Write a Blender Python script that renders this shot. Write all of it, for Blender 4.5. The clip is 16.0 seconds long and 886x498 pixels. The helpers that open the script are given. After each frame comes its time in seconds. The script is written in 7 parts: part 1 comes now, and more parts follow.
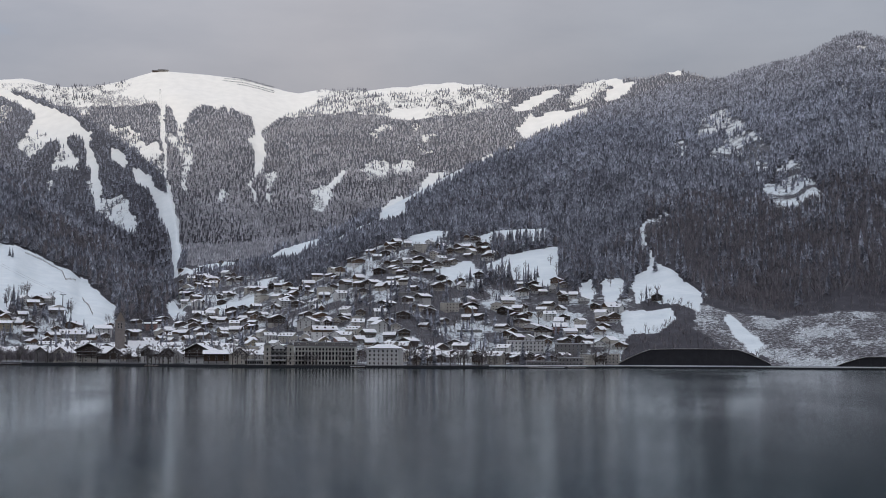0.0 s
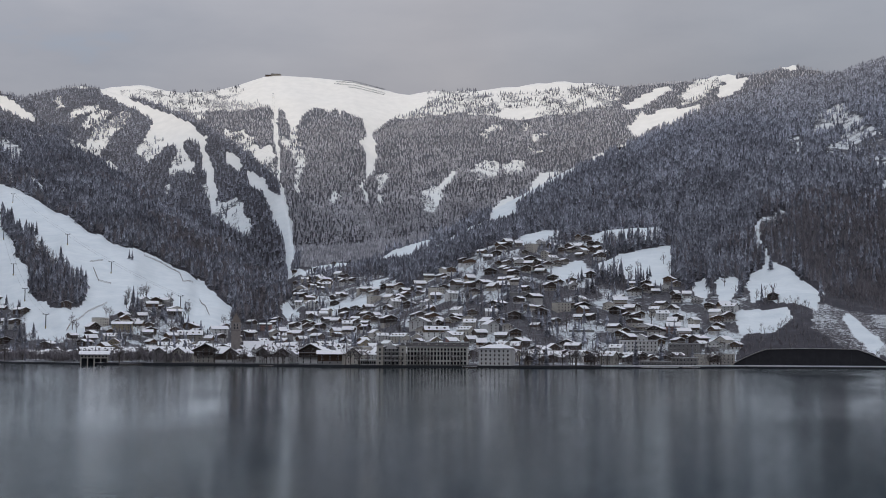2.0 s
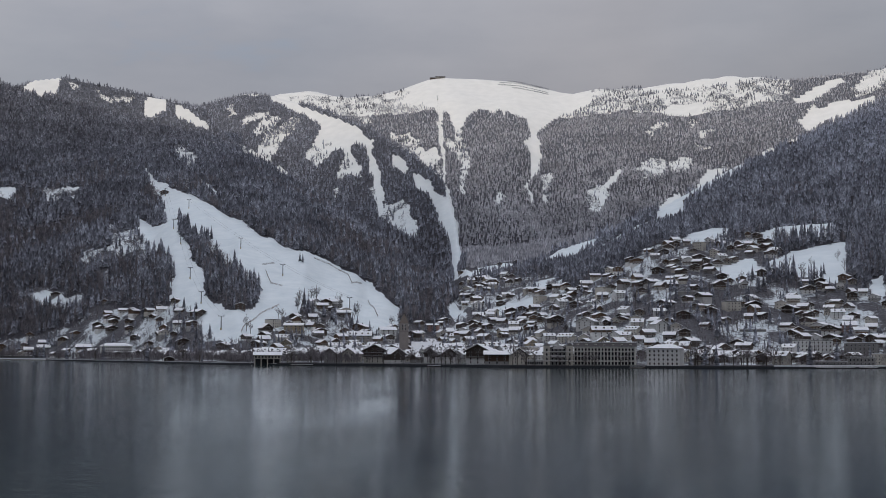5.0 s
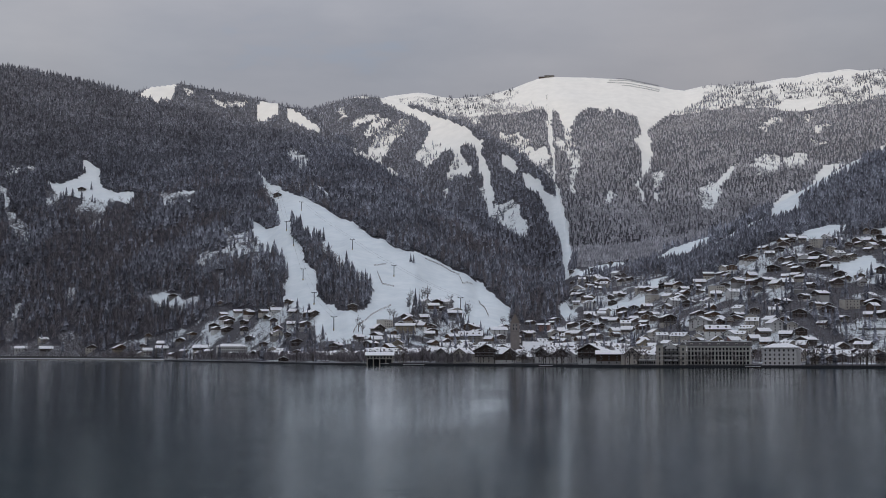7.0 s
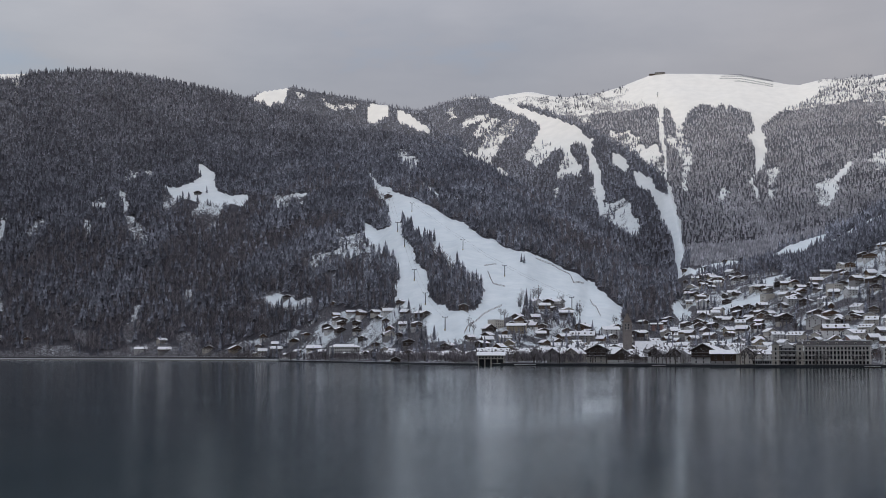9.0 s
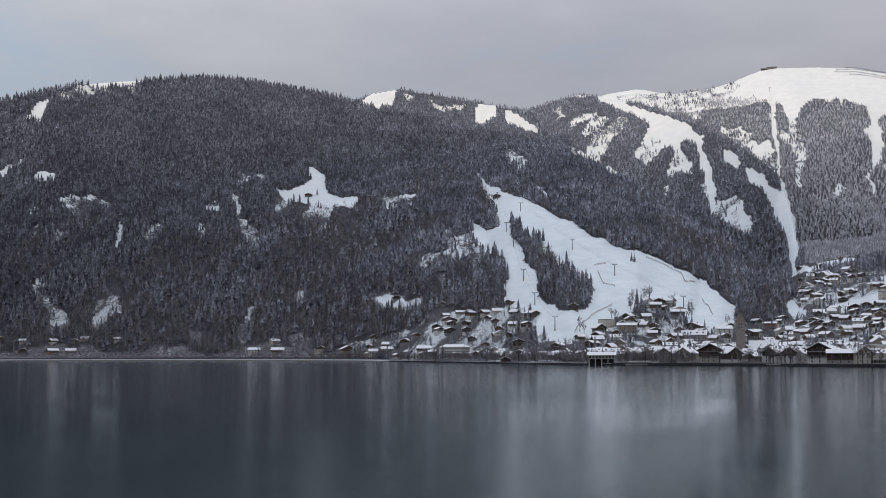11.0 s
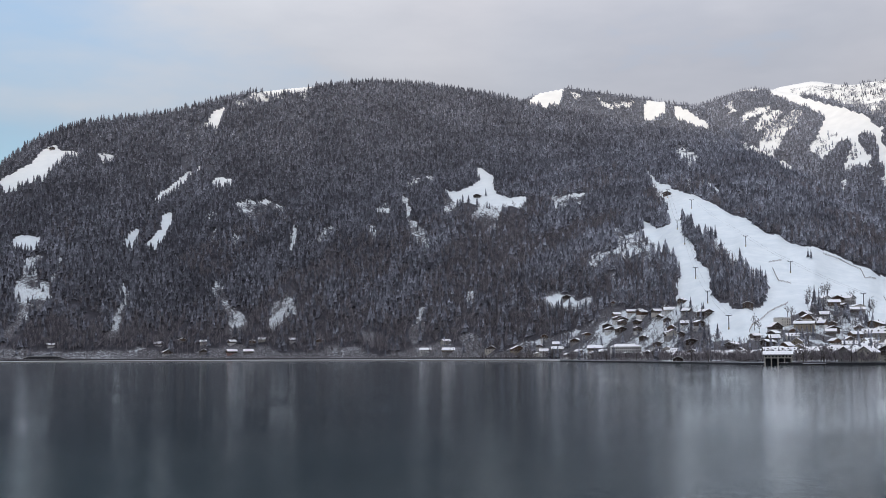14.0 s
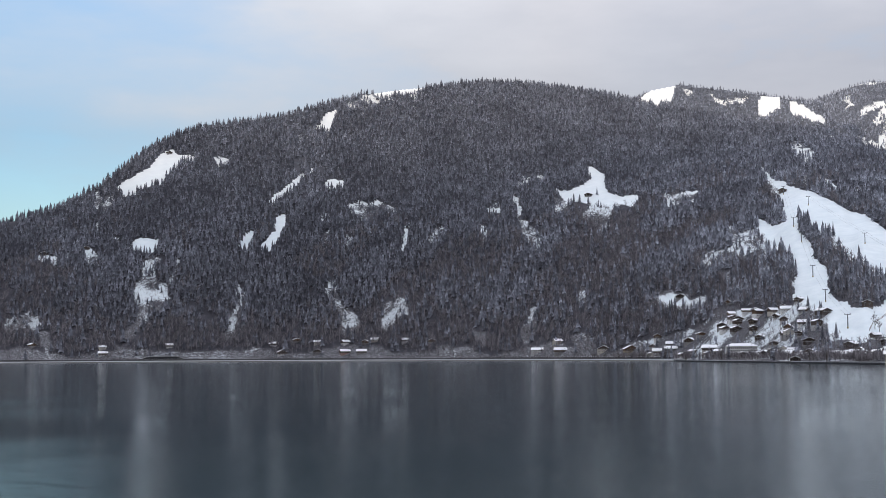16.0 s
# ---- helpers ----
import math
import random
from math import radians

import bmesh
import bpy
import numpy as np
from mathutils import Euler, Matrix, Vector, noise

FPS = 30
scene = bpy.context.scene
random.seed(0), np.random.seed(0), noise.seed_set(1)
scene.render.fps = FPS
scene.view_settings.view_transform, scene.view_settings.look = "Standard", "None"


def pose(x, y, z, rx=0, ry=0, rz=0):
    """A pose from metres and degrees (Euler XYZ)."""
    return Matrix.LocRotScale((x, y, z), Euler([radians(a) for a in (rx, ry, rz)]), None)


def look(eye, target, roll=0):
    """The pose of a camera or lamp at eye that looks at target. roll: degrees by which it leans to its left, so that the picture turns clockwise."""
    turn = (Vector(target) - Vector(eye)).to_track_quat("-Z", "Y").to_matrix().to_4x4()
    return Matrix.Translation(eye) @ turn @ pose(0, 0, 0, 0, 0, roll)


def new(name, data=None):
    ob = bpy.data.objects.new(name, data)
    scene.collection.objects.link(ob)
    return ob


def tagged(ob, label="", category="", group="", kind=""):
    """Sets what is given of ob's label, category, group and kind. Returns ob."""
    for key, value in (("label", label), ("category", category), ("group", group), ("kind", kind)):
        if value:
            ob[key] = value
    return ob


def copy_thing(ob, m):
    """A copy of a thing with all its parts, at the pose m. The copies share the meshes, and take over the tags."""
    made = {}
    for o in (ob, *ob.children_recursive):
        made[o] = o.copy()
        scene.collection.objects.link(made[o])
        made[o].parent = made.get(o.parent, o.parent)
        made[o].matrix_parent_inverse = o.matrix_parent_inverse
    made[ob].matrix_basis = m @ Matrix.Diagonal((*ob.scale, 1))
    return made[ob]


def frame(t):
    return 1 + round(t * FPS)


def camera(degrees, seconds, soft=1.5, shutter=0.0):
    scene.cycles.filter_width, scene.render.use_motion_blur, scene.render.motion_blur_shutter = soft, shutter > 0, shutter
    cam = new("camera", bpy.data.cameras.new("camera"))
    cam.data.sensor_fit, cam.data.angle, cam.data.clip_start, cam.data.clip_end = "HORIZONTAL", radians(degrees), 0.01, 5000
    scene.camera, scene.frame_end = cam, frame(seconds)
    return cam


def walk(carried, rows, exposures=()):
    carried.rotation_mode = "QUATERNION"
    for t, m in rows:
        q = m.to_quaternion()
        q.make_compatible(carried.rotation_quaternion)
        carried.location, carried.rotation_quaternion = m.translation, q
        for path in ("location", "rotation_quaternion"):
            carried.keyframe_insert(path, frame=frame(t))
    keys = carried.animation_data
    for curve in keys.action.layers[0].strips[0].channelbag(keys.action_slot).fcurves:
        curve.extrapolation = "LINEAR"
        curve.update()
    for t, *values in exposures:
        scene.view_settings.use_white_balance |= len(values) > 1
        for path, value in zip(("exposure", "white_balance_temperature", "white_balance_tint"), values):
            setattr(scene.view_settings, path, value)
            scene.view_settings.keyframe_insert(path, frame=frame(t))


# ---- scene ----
# The viewpoint stands on a terrace over the lake's near shore and turns slowly to the left.
# Bearings are degrees to the left of the first view; the lake's surface is z = 0.
EYE = 10.0
cam = camera(36.84, 16.0, soft=0.55)
TURNS = [
    (0.0, 0.000, 4.548, 0.337),
    (0.5, 1.147, 4.545, 0.380),
    (1.0, 2.398, 4.537, 0.329),
    (1.5, 3.552, 4.532, 0.299),
    (2.0, 4.789, 4.525, 0.299),
    (2.5, 5.933, 4.522, 0.291),
    (3.0, 7.179, 4.518, 0.275),
    (3.5, 8.338, 4.512, 0.247),
    (4.0, 9.570, 4.510, 0.230),
    (6.5, 15.462, 4.496, 0.110),
    (7.0, 16.699, 4.493, 0.070),
    (7.5, 17.839, 4.486, 0.060),
    (8.0, 19.071, 4.483, 0.023),
    (8.5, 20.230, 4.489, 0.013),
    (9.0, 21.471, 4.493, -0.025),
    (11.5, 27.407, 4.504, -0.207),
    (12.0, 28.663, 4.507, -0.237),
    (12.5, 29.811, 4.513, -0.245),
    (13.0, 31.064, 4.517, -0.267),
    (13.5, 32.213, 4.526, -0.302),
    (14.0, 33.473, 4.529, -0.326),
    (14.5, 34.615, 4.533, -0.306),
    (15.0, 35.861, 4.542, -0.329),
    (15.5, 37.015, 4.551, -0.350),
    (16.0, 38.268, 4.552, -0.358),
]
walk(cam, [(t, pose(0, 0, EYE, 90 + tilt, 0, bearing) @ pose(0, 0, 0, 0, 0, lean)) for t, bearing, tilt, lean in TURNS],
     exposures=[(0, -0.01), (4, -0.25), (7, -0.255), (9, -0.13), (12.5, 0.17), (16, 0.48)])

# ---- sky, sun ----
SUN_BEARING, SUN_HEIGHT = 172.0, 11.0
world = bpy.data.worlds.new("overcast_sky")
scene.world = world
world.use_nodes = True
wn, wl = world.node_tree.nodes, world.node_tree.links
wn.clear()


def wnode(kind, **values):
    n = wn.new(kind)
    for key, value in values.items():
        n.inputs[key].default_value = value
    return n


sky = wn.new("ShaderNodeTexSky")
sky.sky_type, sky.sun_disc = "NISHITA", False
sky.sun_elevation, sky.sun_rotation = radians(SUN_HEIGHT), radians(-SUN_BEARING)
sky_dim = wnode("ShaderNodeVectorMath"); sky_dim.operation = "MULTIPLY"
sky_dim.inputs[1].default_value = (0.104, 0.126, 0.156)
wl.new(sky.outputs[0], sky_dim.inputs[0])
place = wn.new("ShaderNodeTexCoord")
stretch = wn.new("ShaderNodeMapping"); stretch.inputs["Scale"].default_value = (1.0, 1.0, 3.2)
wl.new(place.outputs["Generated"], stretch.inputs["Vector"])
cloud = wnode("ShaderNodeTexNoise", Scale=2.3, Detail=6.0, Roughness=0.55)
wl.new(stretch.outputs[0], cloud.inputs["Vector"])
# the cloud cover thins out to the left, where blue shows through
along = wnode("ShaderNodeVectorMath"); along.operation = "DOT_PRODUCT"
along.inputs[1].default_value = (-math.sin(radians(62)), math.cos(radians(62)), -0.25)
wl.new(place.outputs["Generated"], along.inputs[0])
thin = wn.new("ShaderNodeMapRange")
for key, value in (("From Min", 0.80), ("From Max", 1.0), ("To Min", 0.0), ("To Max", 0.36)):
    thin.inputs[key].default_value = value
wl.new(along.outputs["Value"], thin.inputs["Value"])
cover = wn.new("ShaderNodeMath"); cover.operation = "SUBTRACT"
wl.new(cloud.outputs["Fac"], cover.inputs[0]); wl.new(thin.outputs[0], cover.inputs[1])
mask = wn.new("ShaderNodeValToRGB")
mask.color_ramp.elements[0].position, mask.color_ramp.elements[1].position = 0.05, 0.42
wl.new(cover.outputs[0], mask.inputs[0])
shade = wn.new("ShaderNodeValToRGB")
shade.color_ramp.elements[0].position, shade.color_ramp.elements[0].color = 0.3, (0.290, 0.306, 0.357, 1)
shade.color_ramp.elements[1].position, shade.color_ramp.elements[1].color = 0.72, (0.458, 0.457, 0.496, 1)
wl.new(cloud.outputs["Fac"], shade.inputs[0])
# thicker cloud is a warmer grey, thinner cloud a bluer one
veil = wnode("ShaderNodeTexNoise", Scale=1.7, Detail=3.0, Roughness=0.5)
veil_place = wn.new("ShaderNodeMapping"); veil_place.inputs["Location"].default_value = (0.55, 0.2, 0.3)
wl.new(place.outputs["Generated"], veil_place.inputs["Vector"]); wl.new(veil_place.outputs[0], veil.inputs["Vector"])
hue = wn.new("ShaderNodeValToRGB")
hue.color_ramp.elements[0].position, hue.color_ramp.elements[0].color = 0.38, (0.945, 1.0, 1.04, 1)
hue.color_ramp.elements[1].position, hue.color_ramp.elements[1].color = 0.62, (1.035, 1.0, 0.97, 1)
wl.new(veil.outputs["Fac"], hue.inputs[0])
toned = wn.new("ShaderNodeMix"); toned.data_type, toned.blend_type = "RGBA", "MULTIPLY"
toned.inputs["Factor"].default_value = 1.0
wl.new(shade.outputs[0], toned.inputs["A"]); wl.new(hue.outputs[0], toned.inputs["B"])
bluer = wn.new("ShaderNodeValToRGB")
bluer.color_ramp.elements[0].position, bluer.color_ramp.elements[0].color = 0.72, (1.0, 1.0, 1.0, 1)
bluer.color_ramp.elements[1].position, bluer.color_ramp.elements[1].color = 0.98, (0.865, 0.985, 1.035, 1)
wl.new(along.outputs["Value"], bluer.inputs[0])
cool = wn.new("ShaderNodeMix"); cool.data_type, cool.blend_type = "RGBA", "MULTIPLY"
cool.inputs["Factor"].default_value = 1.0
wl.new(toned.outputs["Result"], cool.inputs["A"]); wl.new(bluer.outputs[0], cool.inputs["B"])
blend = wn.new("ShaderNodeMix"); blend.data_type = "RGBA"
wl.new(mask.outputs[0], blend.inputs["Factor"])
wl.new(sky_dim.outputs[0], blend.inputs["A"]); wl.new(cool.outputs["Result"], blend.inputs["B"])
# an overcast sky is a few times brighter overhead than over the crests
parts = wn.new("ShaderNodeSeparateXYZ")
wl.new(place.outputs["Generated"], parts.inputs[0])
lift = wn.new("ShaderNodeMapRange")
for key, value in (("From Min", 0.16), ("From Max", 0.9), ("To Min", 1.0), ("To Max", 3.35)):
    lift.inputs[key].default_value = value
wl.new(parts.outputs["Z"], lift.inputs["Value"])
# and brighter where the cloud is thin
side = wn.new("ShaderNodeMapRange")
for key, value in (("From Min", 0.3), ("From Max", 0.95), ("To Min", 0.76), ("To Max", 1.1)):
    side.inputs[key].default_value = value
wl.new(along.outputs["Value"], side.inputs["Value"])
both = wn.new("ShaderNodeMath"); both.operation = "MULTIPLY"
wl.new(lift.outputs[0], both.inputs[0]); wl.new(side.outputs[0], both.inputs[1])
back = wnode("ShaderNodeBackground", Strength=1.0)
wl.new(blend.outputs["Result"], back.inputs["Color"])
wl.new(both.outputs[0], back.inputs["Strength"])
wl.new(back.outputs[0], wn.new("ShaderNodeOutputWorld").inputs[0])

sun = new("sun", bpy.data.lights.new("sun", "SUN"))
sun.data.energy, sun.data.angle, sun.data.color = 1.35, radians(6), (1.0, 0.90, 0.77)
_s = radians(SUN_BEARING)
_c = math.cos(radians(SUN_HEIGHT))
sun.matrix_world = look((-3000 * math.sin(_s) * _c, 3000 * math.cos(_s) * _c, 3000 * math.sin(radians(SUN_HEIGHT))), (0, 0, 0))

# ---- the lie of the land ----
def lattice(i, j, seed):
    h = (i.astype(np.int64) * 374761393 + j.astype(np.int64) * 668265263 + seed * 974634777) & 0x7FFFFFFF
    h = ((h ^ (h >> 13)) * 1274126177) & 0x7FFFFFFF
    return ((h ^ (h >> 16)) & 0xFFFF) / 65535.0


def smooth_noise(x, y, seed=1):
    i, j = np.floor(x), np.floor(y)
    u, v = x - i, y - j
    u, v = u * u * (3 - 2 * u), v * v * (3 - 2 * v)
    a, b = lattice(i, j, seed), lattice(i + 1, j, seed)
    c, d = lattice(i, j + 1, seed), lattice(i + 1, j + 1, seed)
    return a + (b - a) * u + (c - a) * v + (a - b - c + d) * u * v


def fbm(x, y, octaves=4, seed=1):
    total, size, norm = 0.0, 1.0, 0.0
    for k in range(octaves):
        total, norm = total + size * smooth_noise(x * 2 ** k, y * 2 ** k, seed + k), norm + size
        size *= 0.52
    return total / norm * 2 - 1


# bearing and distance of the water's edge, all round
SHORE = np.array([(-180, 14), (-125, 14), (-105, 300), (-80, 1500), (-45, 1500), (-19, 1100), (-12, 1110), (-8, 1100), (-3, 1012),
                  (4, 985), (9, 980), (14, 1075), (19, 1122), (22, 1225), (26, 1500), (30, 1850), (35, 2120), (42, 2350),
                  (48, 2450), (57, 2500), (75, 2600), (100, 1500), (120, 300), (135, 14), (180, 14)], float)
# hills: rows of bearing, height angle of the crest, distance of the crest, distance of the foot
HILLS = {
    # wooded mountain over the far left shore; its flank with the ski slope runs down into the valley
    "A": (np.array([(75, 1.0, 3200, 2750), (66, 3.2, 3150, 2650), (56.8, 5.65, 3100, 2570), (54.5, 6.36, 3150, 2560), (52.7, 7.39, 3200, 2550), (51.4, 8.52, 3230, 2540),
                    (50.2, 9.3, 3260, 2530), (48.8, 9.86, 3300, 2510), (47.1, 10.14, 3330, 2500), (45.2, 10.41, 3380, 2480), (43.5, 10.91, 3420, 2450),
                    (41.8, 11.36, 3460, 2420), (40.3, 11.56, 3500, 2390), (36.6, 11.89, 3600, 2240), (34.6, 11.82, 3600, 2160), (31.4, 11.33, 3550, 2020),
                    (29.7, 10.88, 3500, 1900), (27, 10.23, 3450, 1700), (24.5, 9.72, 3350, 1560), (22.1, 9.33, 3200, 1370)], float),
          np.array([(20.6, 8.77, 3050, 1310), (17.8, 7.19, 2700, 1300), (15, 5.33, 2350, 1350), (12.7, 3.98, 2100, 1430), (11.6, 3.13, 1950, 1470),
                    (10.9, 1.95, 1800, 1500), (10.5, 1.02, 1700, 1500), (10, -1, 1650, 1500)], float), 12, 22, 1.0),
    "B": (np.array([(32, 9.0, 4000, 3000), (30.4, 10.87, 4000, 3000), (29.9, 11.02, 4000, 3000), (29.2, 11.31, 4000, 3000), (28, 11.5, 4020, 3000), (27, 11.31, 4000, 3000),
                    (25, 11.01, 3950, 3000), (23.3, 10.67, 3850, 3000), (22.3, 10.53, 3800, 2900), (21.6, 9.56, 3700, 2900), (20.6, 8.77, 3600, 2900), (19, 7.0, 3500, 2900)], float),
          None, 9, 16, 1.0),
    "C": (np.array([(26, 8.5, 4350, 3100), (23.9, 10.22, 4330, 3000), (22.4, 10.61, 4300, 3000), (21, 11.05, 4280, 2950), (20.2, 11.2, 4260, 2900), (19.3, 11.1, 4250, 2900), (18.7, 10.93, 4200, 2850), (17.8, 10.8, 4100, 2800),
                    (17, 10.6, 4000, 2780), (16.4, 10.3, 3900, 2760), (15.6, 10.0, 3800, 2750), (15, 9.78, 3720, 2750), (14.1, 9.2, 3600, 2750), (13.1, 8.68, 3460, 2700), (12.4, 8.12, 3340, 2680), (12, 7.75, 3260, 2650), (11.7, 7.0, 3180, 2620), (11.4, 6.0, 3060, 2600), (11.2, 4.8, 2950, 2580), (10.9, -1, 2900, 2580)], float),
          None, 11, 18, 1.0),
    "D": (np.array([(26, 9.0, 4760, 3100), (20, 10.78, 4760, 3100), (19, 11.08, 4770, 3000), (17.8, 11.24, 4770, 3000), (16.1, 11.01, 4750, 2900), (15.1, 11.11, 4750, 2900), (13.6, 11.42, 4760, 2800), (12.6, 11.82, 4770, 2750),
                    (11.9, 11.9, 4770, 2700), (10.2, 11.81, 4760, 2650), (8.7, 11.67, 4750, 2650), (7.2, 11.32, 4750, 2600), (6.3, 11.18, 4740, 2600), (5.3, 11.34, 4730, 2600)], float),
          np.array([(3.4, 11.36, 4700, 2600), (1.8, 11.53, 4680, 2650), (-0.1, 11.74, 4650, 2700), (-1.7, 11.63, 4620, 2750), (-3.1, 11.44, 4600, 2800), (-4.3, 11.54, 4570, 2850), (-5.8, 11.6, 4540, 2900),
                    (-7.2, 11.85, 4500, 2900), (-8.7, 11.8, 4450, 2900), (-10.1, 12.13, 4400, 2900), (-11, 11.85, 4380, 2900), (-12.2, 11.5, 4350, 2900), (-16, 10, 4300, 2900)], float), 2, 34, 1.12),
    "E": (np.array([(2.5, 3.0, 2900, 2100), (1, 6.0, 3000, 2100), (-0.4, 7.75, 3100, 2050), (-1.6, 8.4, 3150, 2000), (-2.9, 8.88, 3200, 1950),
                    (-5.3, 10.21, 3250, 1850), (-7.7, 10.99, 3300, 1700), (-9.1, 11.4, 3320, 1550), (-9.6, 11.6, 3330, 1500), (-12, 11.77, 3350, 1300), (-13.4, 12.25, 3350, 1200), (-15.3, 12.55, 3350, 1160),
                    (-16.7, 13.23, 3350, 1150), (-17.6, 13.45, 3350, 1150), (-18.7, 13.04, 3300, 1150), (-24, 11.5, 3200, 1180), (-45, 7.0, 3000, 1560)], float), None, 12, 20, 1.04),
    # the wooded shoulder in front of it
    "F": (np.array([(11.5, 1.0, 2000, 1600), (10.5, 2.4, 2100, 1700), (9.5, 3.3, 2200, 1700), (8.3, 3.9, 2250, 1650), (6.9, 4.8, 2350, 1600), (4.5, 5.5, 2480, 1550), (2.8, 6.4, 2550, 1500), (0.9, 7.4, 2620, 1470), (-0.4, 8.1, 2660, 1450), (-1.4, 8.5, 2680, 1420),
                    (-3.3, 9.2, 2700, 1380), (-6, 10.02, 2700, 1300), (-7.5, 10.15, 2650, 1240), (-8.7, 10.1, 2600, 1190), (-10.5, 9.7, 2500, 1165), (-12.5, 9.0, 2400, 1160), (-15, 7.0, 2300, 1155), (-17, 3, 2200, 1150)], float), None, 12, 18, 1.04),
    # the hillside that the town climbs
    "M": (np.array([(13, -1, 1900, 1350), (12, 1.6, 2000, 1350), (10.9, 3.1, 2100, 1330), (9.5, 2.9, 2000, 1300), (8.3, 2.6, 1750, 1250), (6.4, 2.8, 1650, 1180), (4.4, 3.75, 1650, 1150), (3, 4.75, 1680, 1130), (1.5, 5.1, 1700, 1120), (-0.4, 5.35, 1750, 1130),
                    (-4.8, 5.35, 1750, 1150), (-6.5, 3.5, 1500, 1150), (-7.6, 3.0, 1420, 1150), (-10.9, 2.5, 1350, 1145), (-14.5, 1.6, 1280, 1145), (-19, 1.5, 1280, 1150), (-26, 0, 1280, 1200)], float), None, 0, 5, 1.0),
}
for key, (rows, more, trees, rough, power) in HILLS.items():
    rows = rows if more is None else np.concatenate((rows, more))
    HILLS[key] = (rows[np.argsort(rows[:, 0])], trees, rough, power)


def hill_height(key, bearing, r):
    rows, trees, rough, power = HILLS[key]
    tilt = np.interp(bearing, rows[:, 0], rows[:, 1])
    crest = np.interp(bearing, rows[:, 0], rows[:, 2])
    foot = np.interp(bearing, rows[:, 0], rows[:, 3])
    top = EYE + crest * np.tan(np.radians(tilt)) - trees
    u = (r - foot) / (crest - foot)
    front = np.sign(u) * np.abs(u) ** power * top
    fall = top + (r - crest) * 0.12 if key == "M" else top - (r - crest) * 0.5
    x, y = -r * np.sin(np.radians(bearing)), r * np.cos(np.radians(bearing))
    seed = ord(key)
    ribs = 0.6 * fbm(bearing * 0.55 + 0.9 * fbm(x / 500, y / 500, 2, seed), r / 1500, 3, seed + 20) + 0.5 * fbm(x / 260, y / 260, 4, seed)
    inside = np.clip(4.5 * u * (1 - u), 0, 1) * np.clip(top / 200, 0, 1)
    z = np.where(u < 1, front, fall) + rough * ribs * inside * 1.6
    far = (bearing < rows[0, 0]) | (bearing > rows[-1, 0])
    return np.where(far | (u < 0), -60.0, z)


def base_height(bearing, r):
    shore = np.interp(bearing, SHORE[:, 0], SHORE[:, 1])
    d = r - shore
    z = np.clip(d * 0.25, -7, 1.3) + np.clip(d - 25, 0, 520) * 0.032 + np.clip(r - np.maximum(1650, shore + 450), 0, None) * 0.1
    # the unseen ground behind the viewpoint climbs to a high mountain, added to keep the low sun off the lake and the
    # town
    behind = np.clip((np.abs(bearing - 5) - 88) / 50, 0, 1)
    wall = np.clip(d / 2500, 0, 1) ** 0.9 * 1730
    return np.where(behind > 0, np.maximum(z, 0) * (1 - behind) + np.where(d > 0, wall, z) * behind + np.clip(d, -7, 0) * 0, z)


def land_height(bearing, r):
    z = base_height(bearing, r)
    for key in HILLS:
        z = np.maximum(z, hill_height(key, bearing, r))
    return z


def plan(x, y):
    return np.degrees(np.arctan2(-x, y)), np.hypot(x, y)


def height_at(x, y):
    b, r = plan(np.asarray(x, float), np.asarray(y, float))
    return land_height(b, r)

# ---- clearings, ski runs and the built-up ground, as outlines on the plan ----
CLEARINGS = []


def clearing(kind, outline):
    CLEARINGS.append((kind, np.array(outline, float)))


clearing("run", [(-1577, 4547), (-1434, 4590), (-1358, 4601), (-1246, 4628), (-1137, 4668), (-1081, 4686), (-1005, 4707), (-907, 4723), (-787, 4736), (-686, 4744), (-585, 4757), (-462, 4755), (-441, 4547), (-476, 4511), (-528, 4465), (-557, 4389), (-574, 4310), (-586, 4224), (-560, 4146), (-557, 4086), (-546, 4043), (-538, 3927), (-539, 3903), (-545, 3862), (-548, 3805), (-546, 3773), (-520, 3692), (-504, 3605), (-526, 3679), (-545, 3744), (-557, 3779), (-554, 3832), (-558, 3912), (-572, 3983), (-585, 4046), (-613, 4094), (-600, 4173), (-606, 4237), (-623, 4291), (-643, 4337), (-672, 4340), (-704, 4384), (-706, 4323), (-733, 4399), (-747, 4344), (-769, 4361), (-798, 4364), (-818, 4323), (-824, 4261), (-821, 4200), (-835, 4165), (-856, 4210), (-879, 4262), (-895, 4316), (-913, 4333), (-929, 4346), (-945, 4359), (-985, 4375), (-1012, 4434), (-1039, 4428), (-1072, 4469), (-1106, 4486), (-1096, 4546), (-1087, 4585), (-1114, 4615), (-1217, 4594), (-1339, 4606), (-1409, 4513), (-1554, 4482)])
clearing("run", [(-948, 4370), (-924, 4347), (-883, 4163), (-852, 4035), (-804, 3833), (-765, 3669), (-750, 3648), (-730, 3554), (-698, 3462), (-674, 3386), (-593, 2941), (-613, 2990), (-645, 3073), (-767, 3669), (-794, 3757), (-834, 3924), (-871, 4051), (-922, 4270)])
clearing("rough", [(-824, 4212), (-805, 4122), (-763, 3980), (-728, 3856), (-719, 3776), (-721, 3727), (-703, 3600), (-722, 3633), (-749, 3750), (-749, 3811), (-770, 3880), (-790, 3946), (-820, 4042), (-826, 4122), (-842, 4180)])
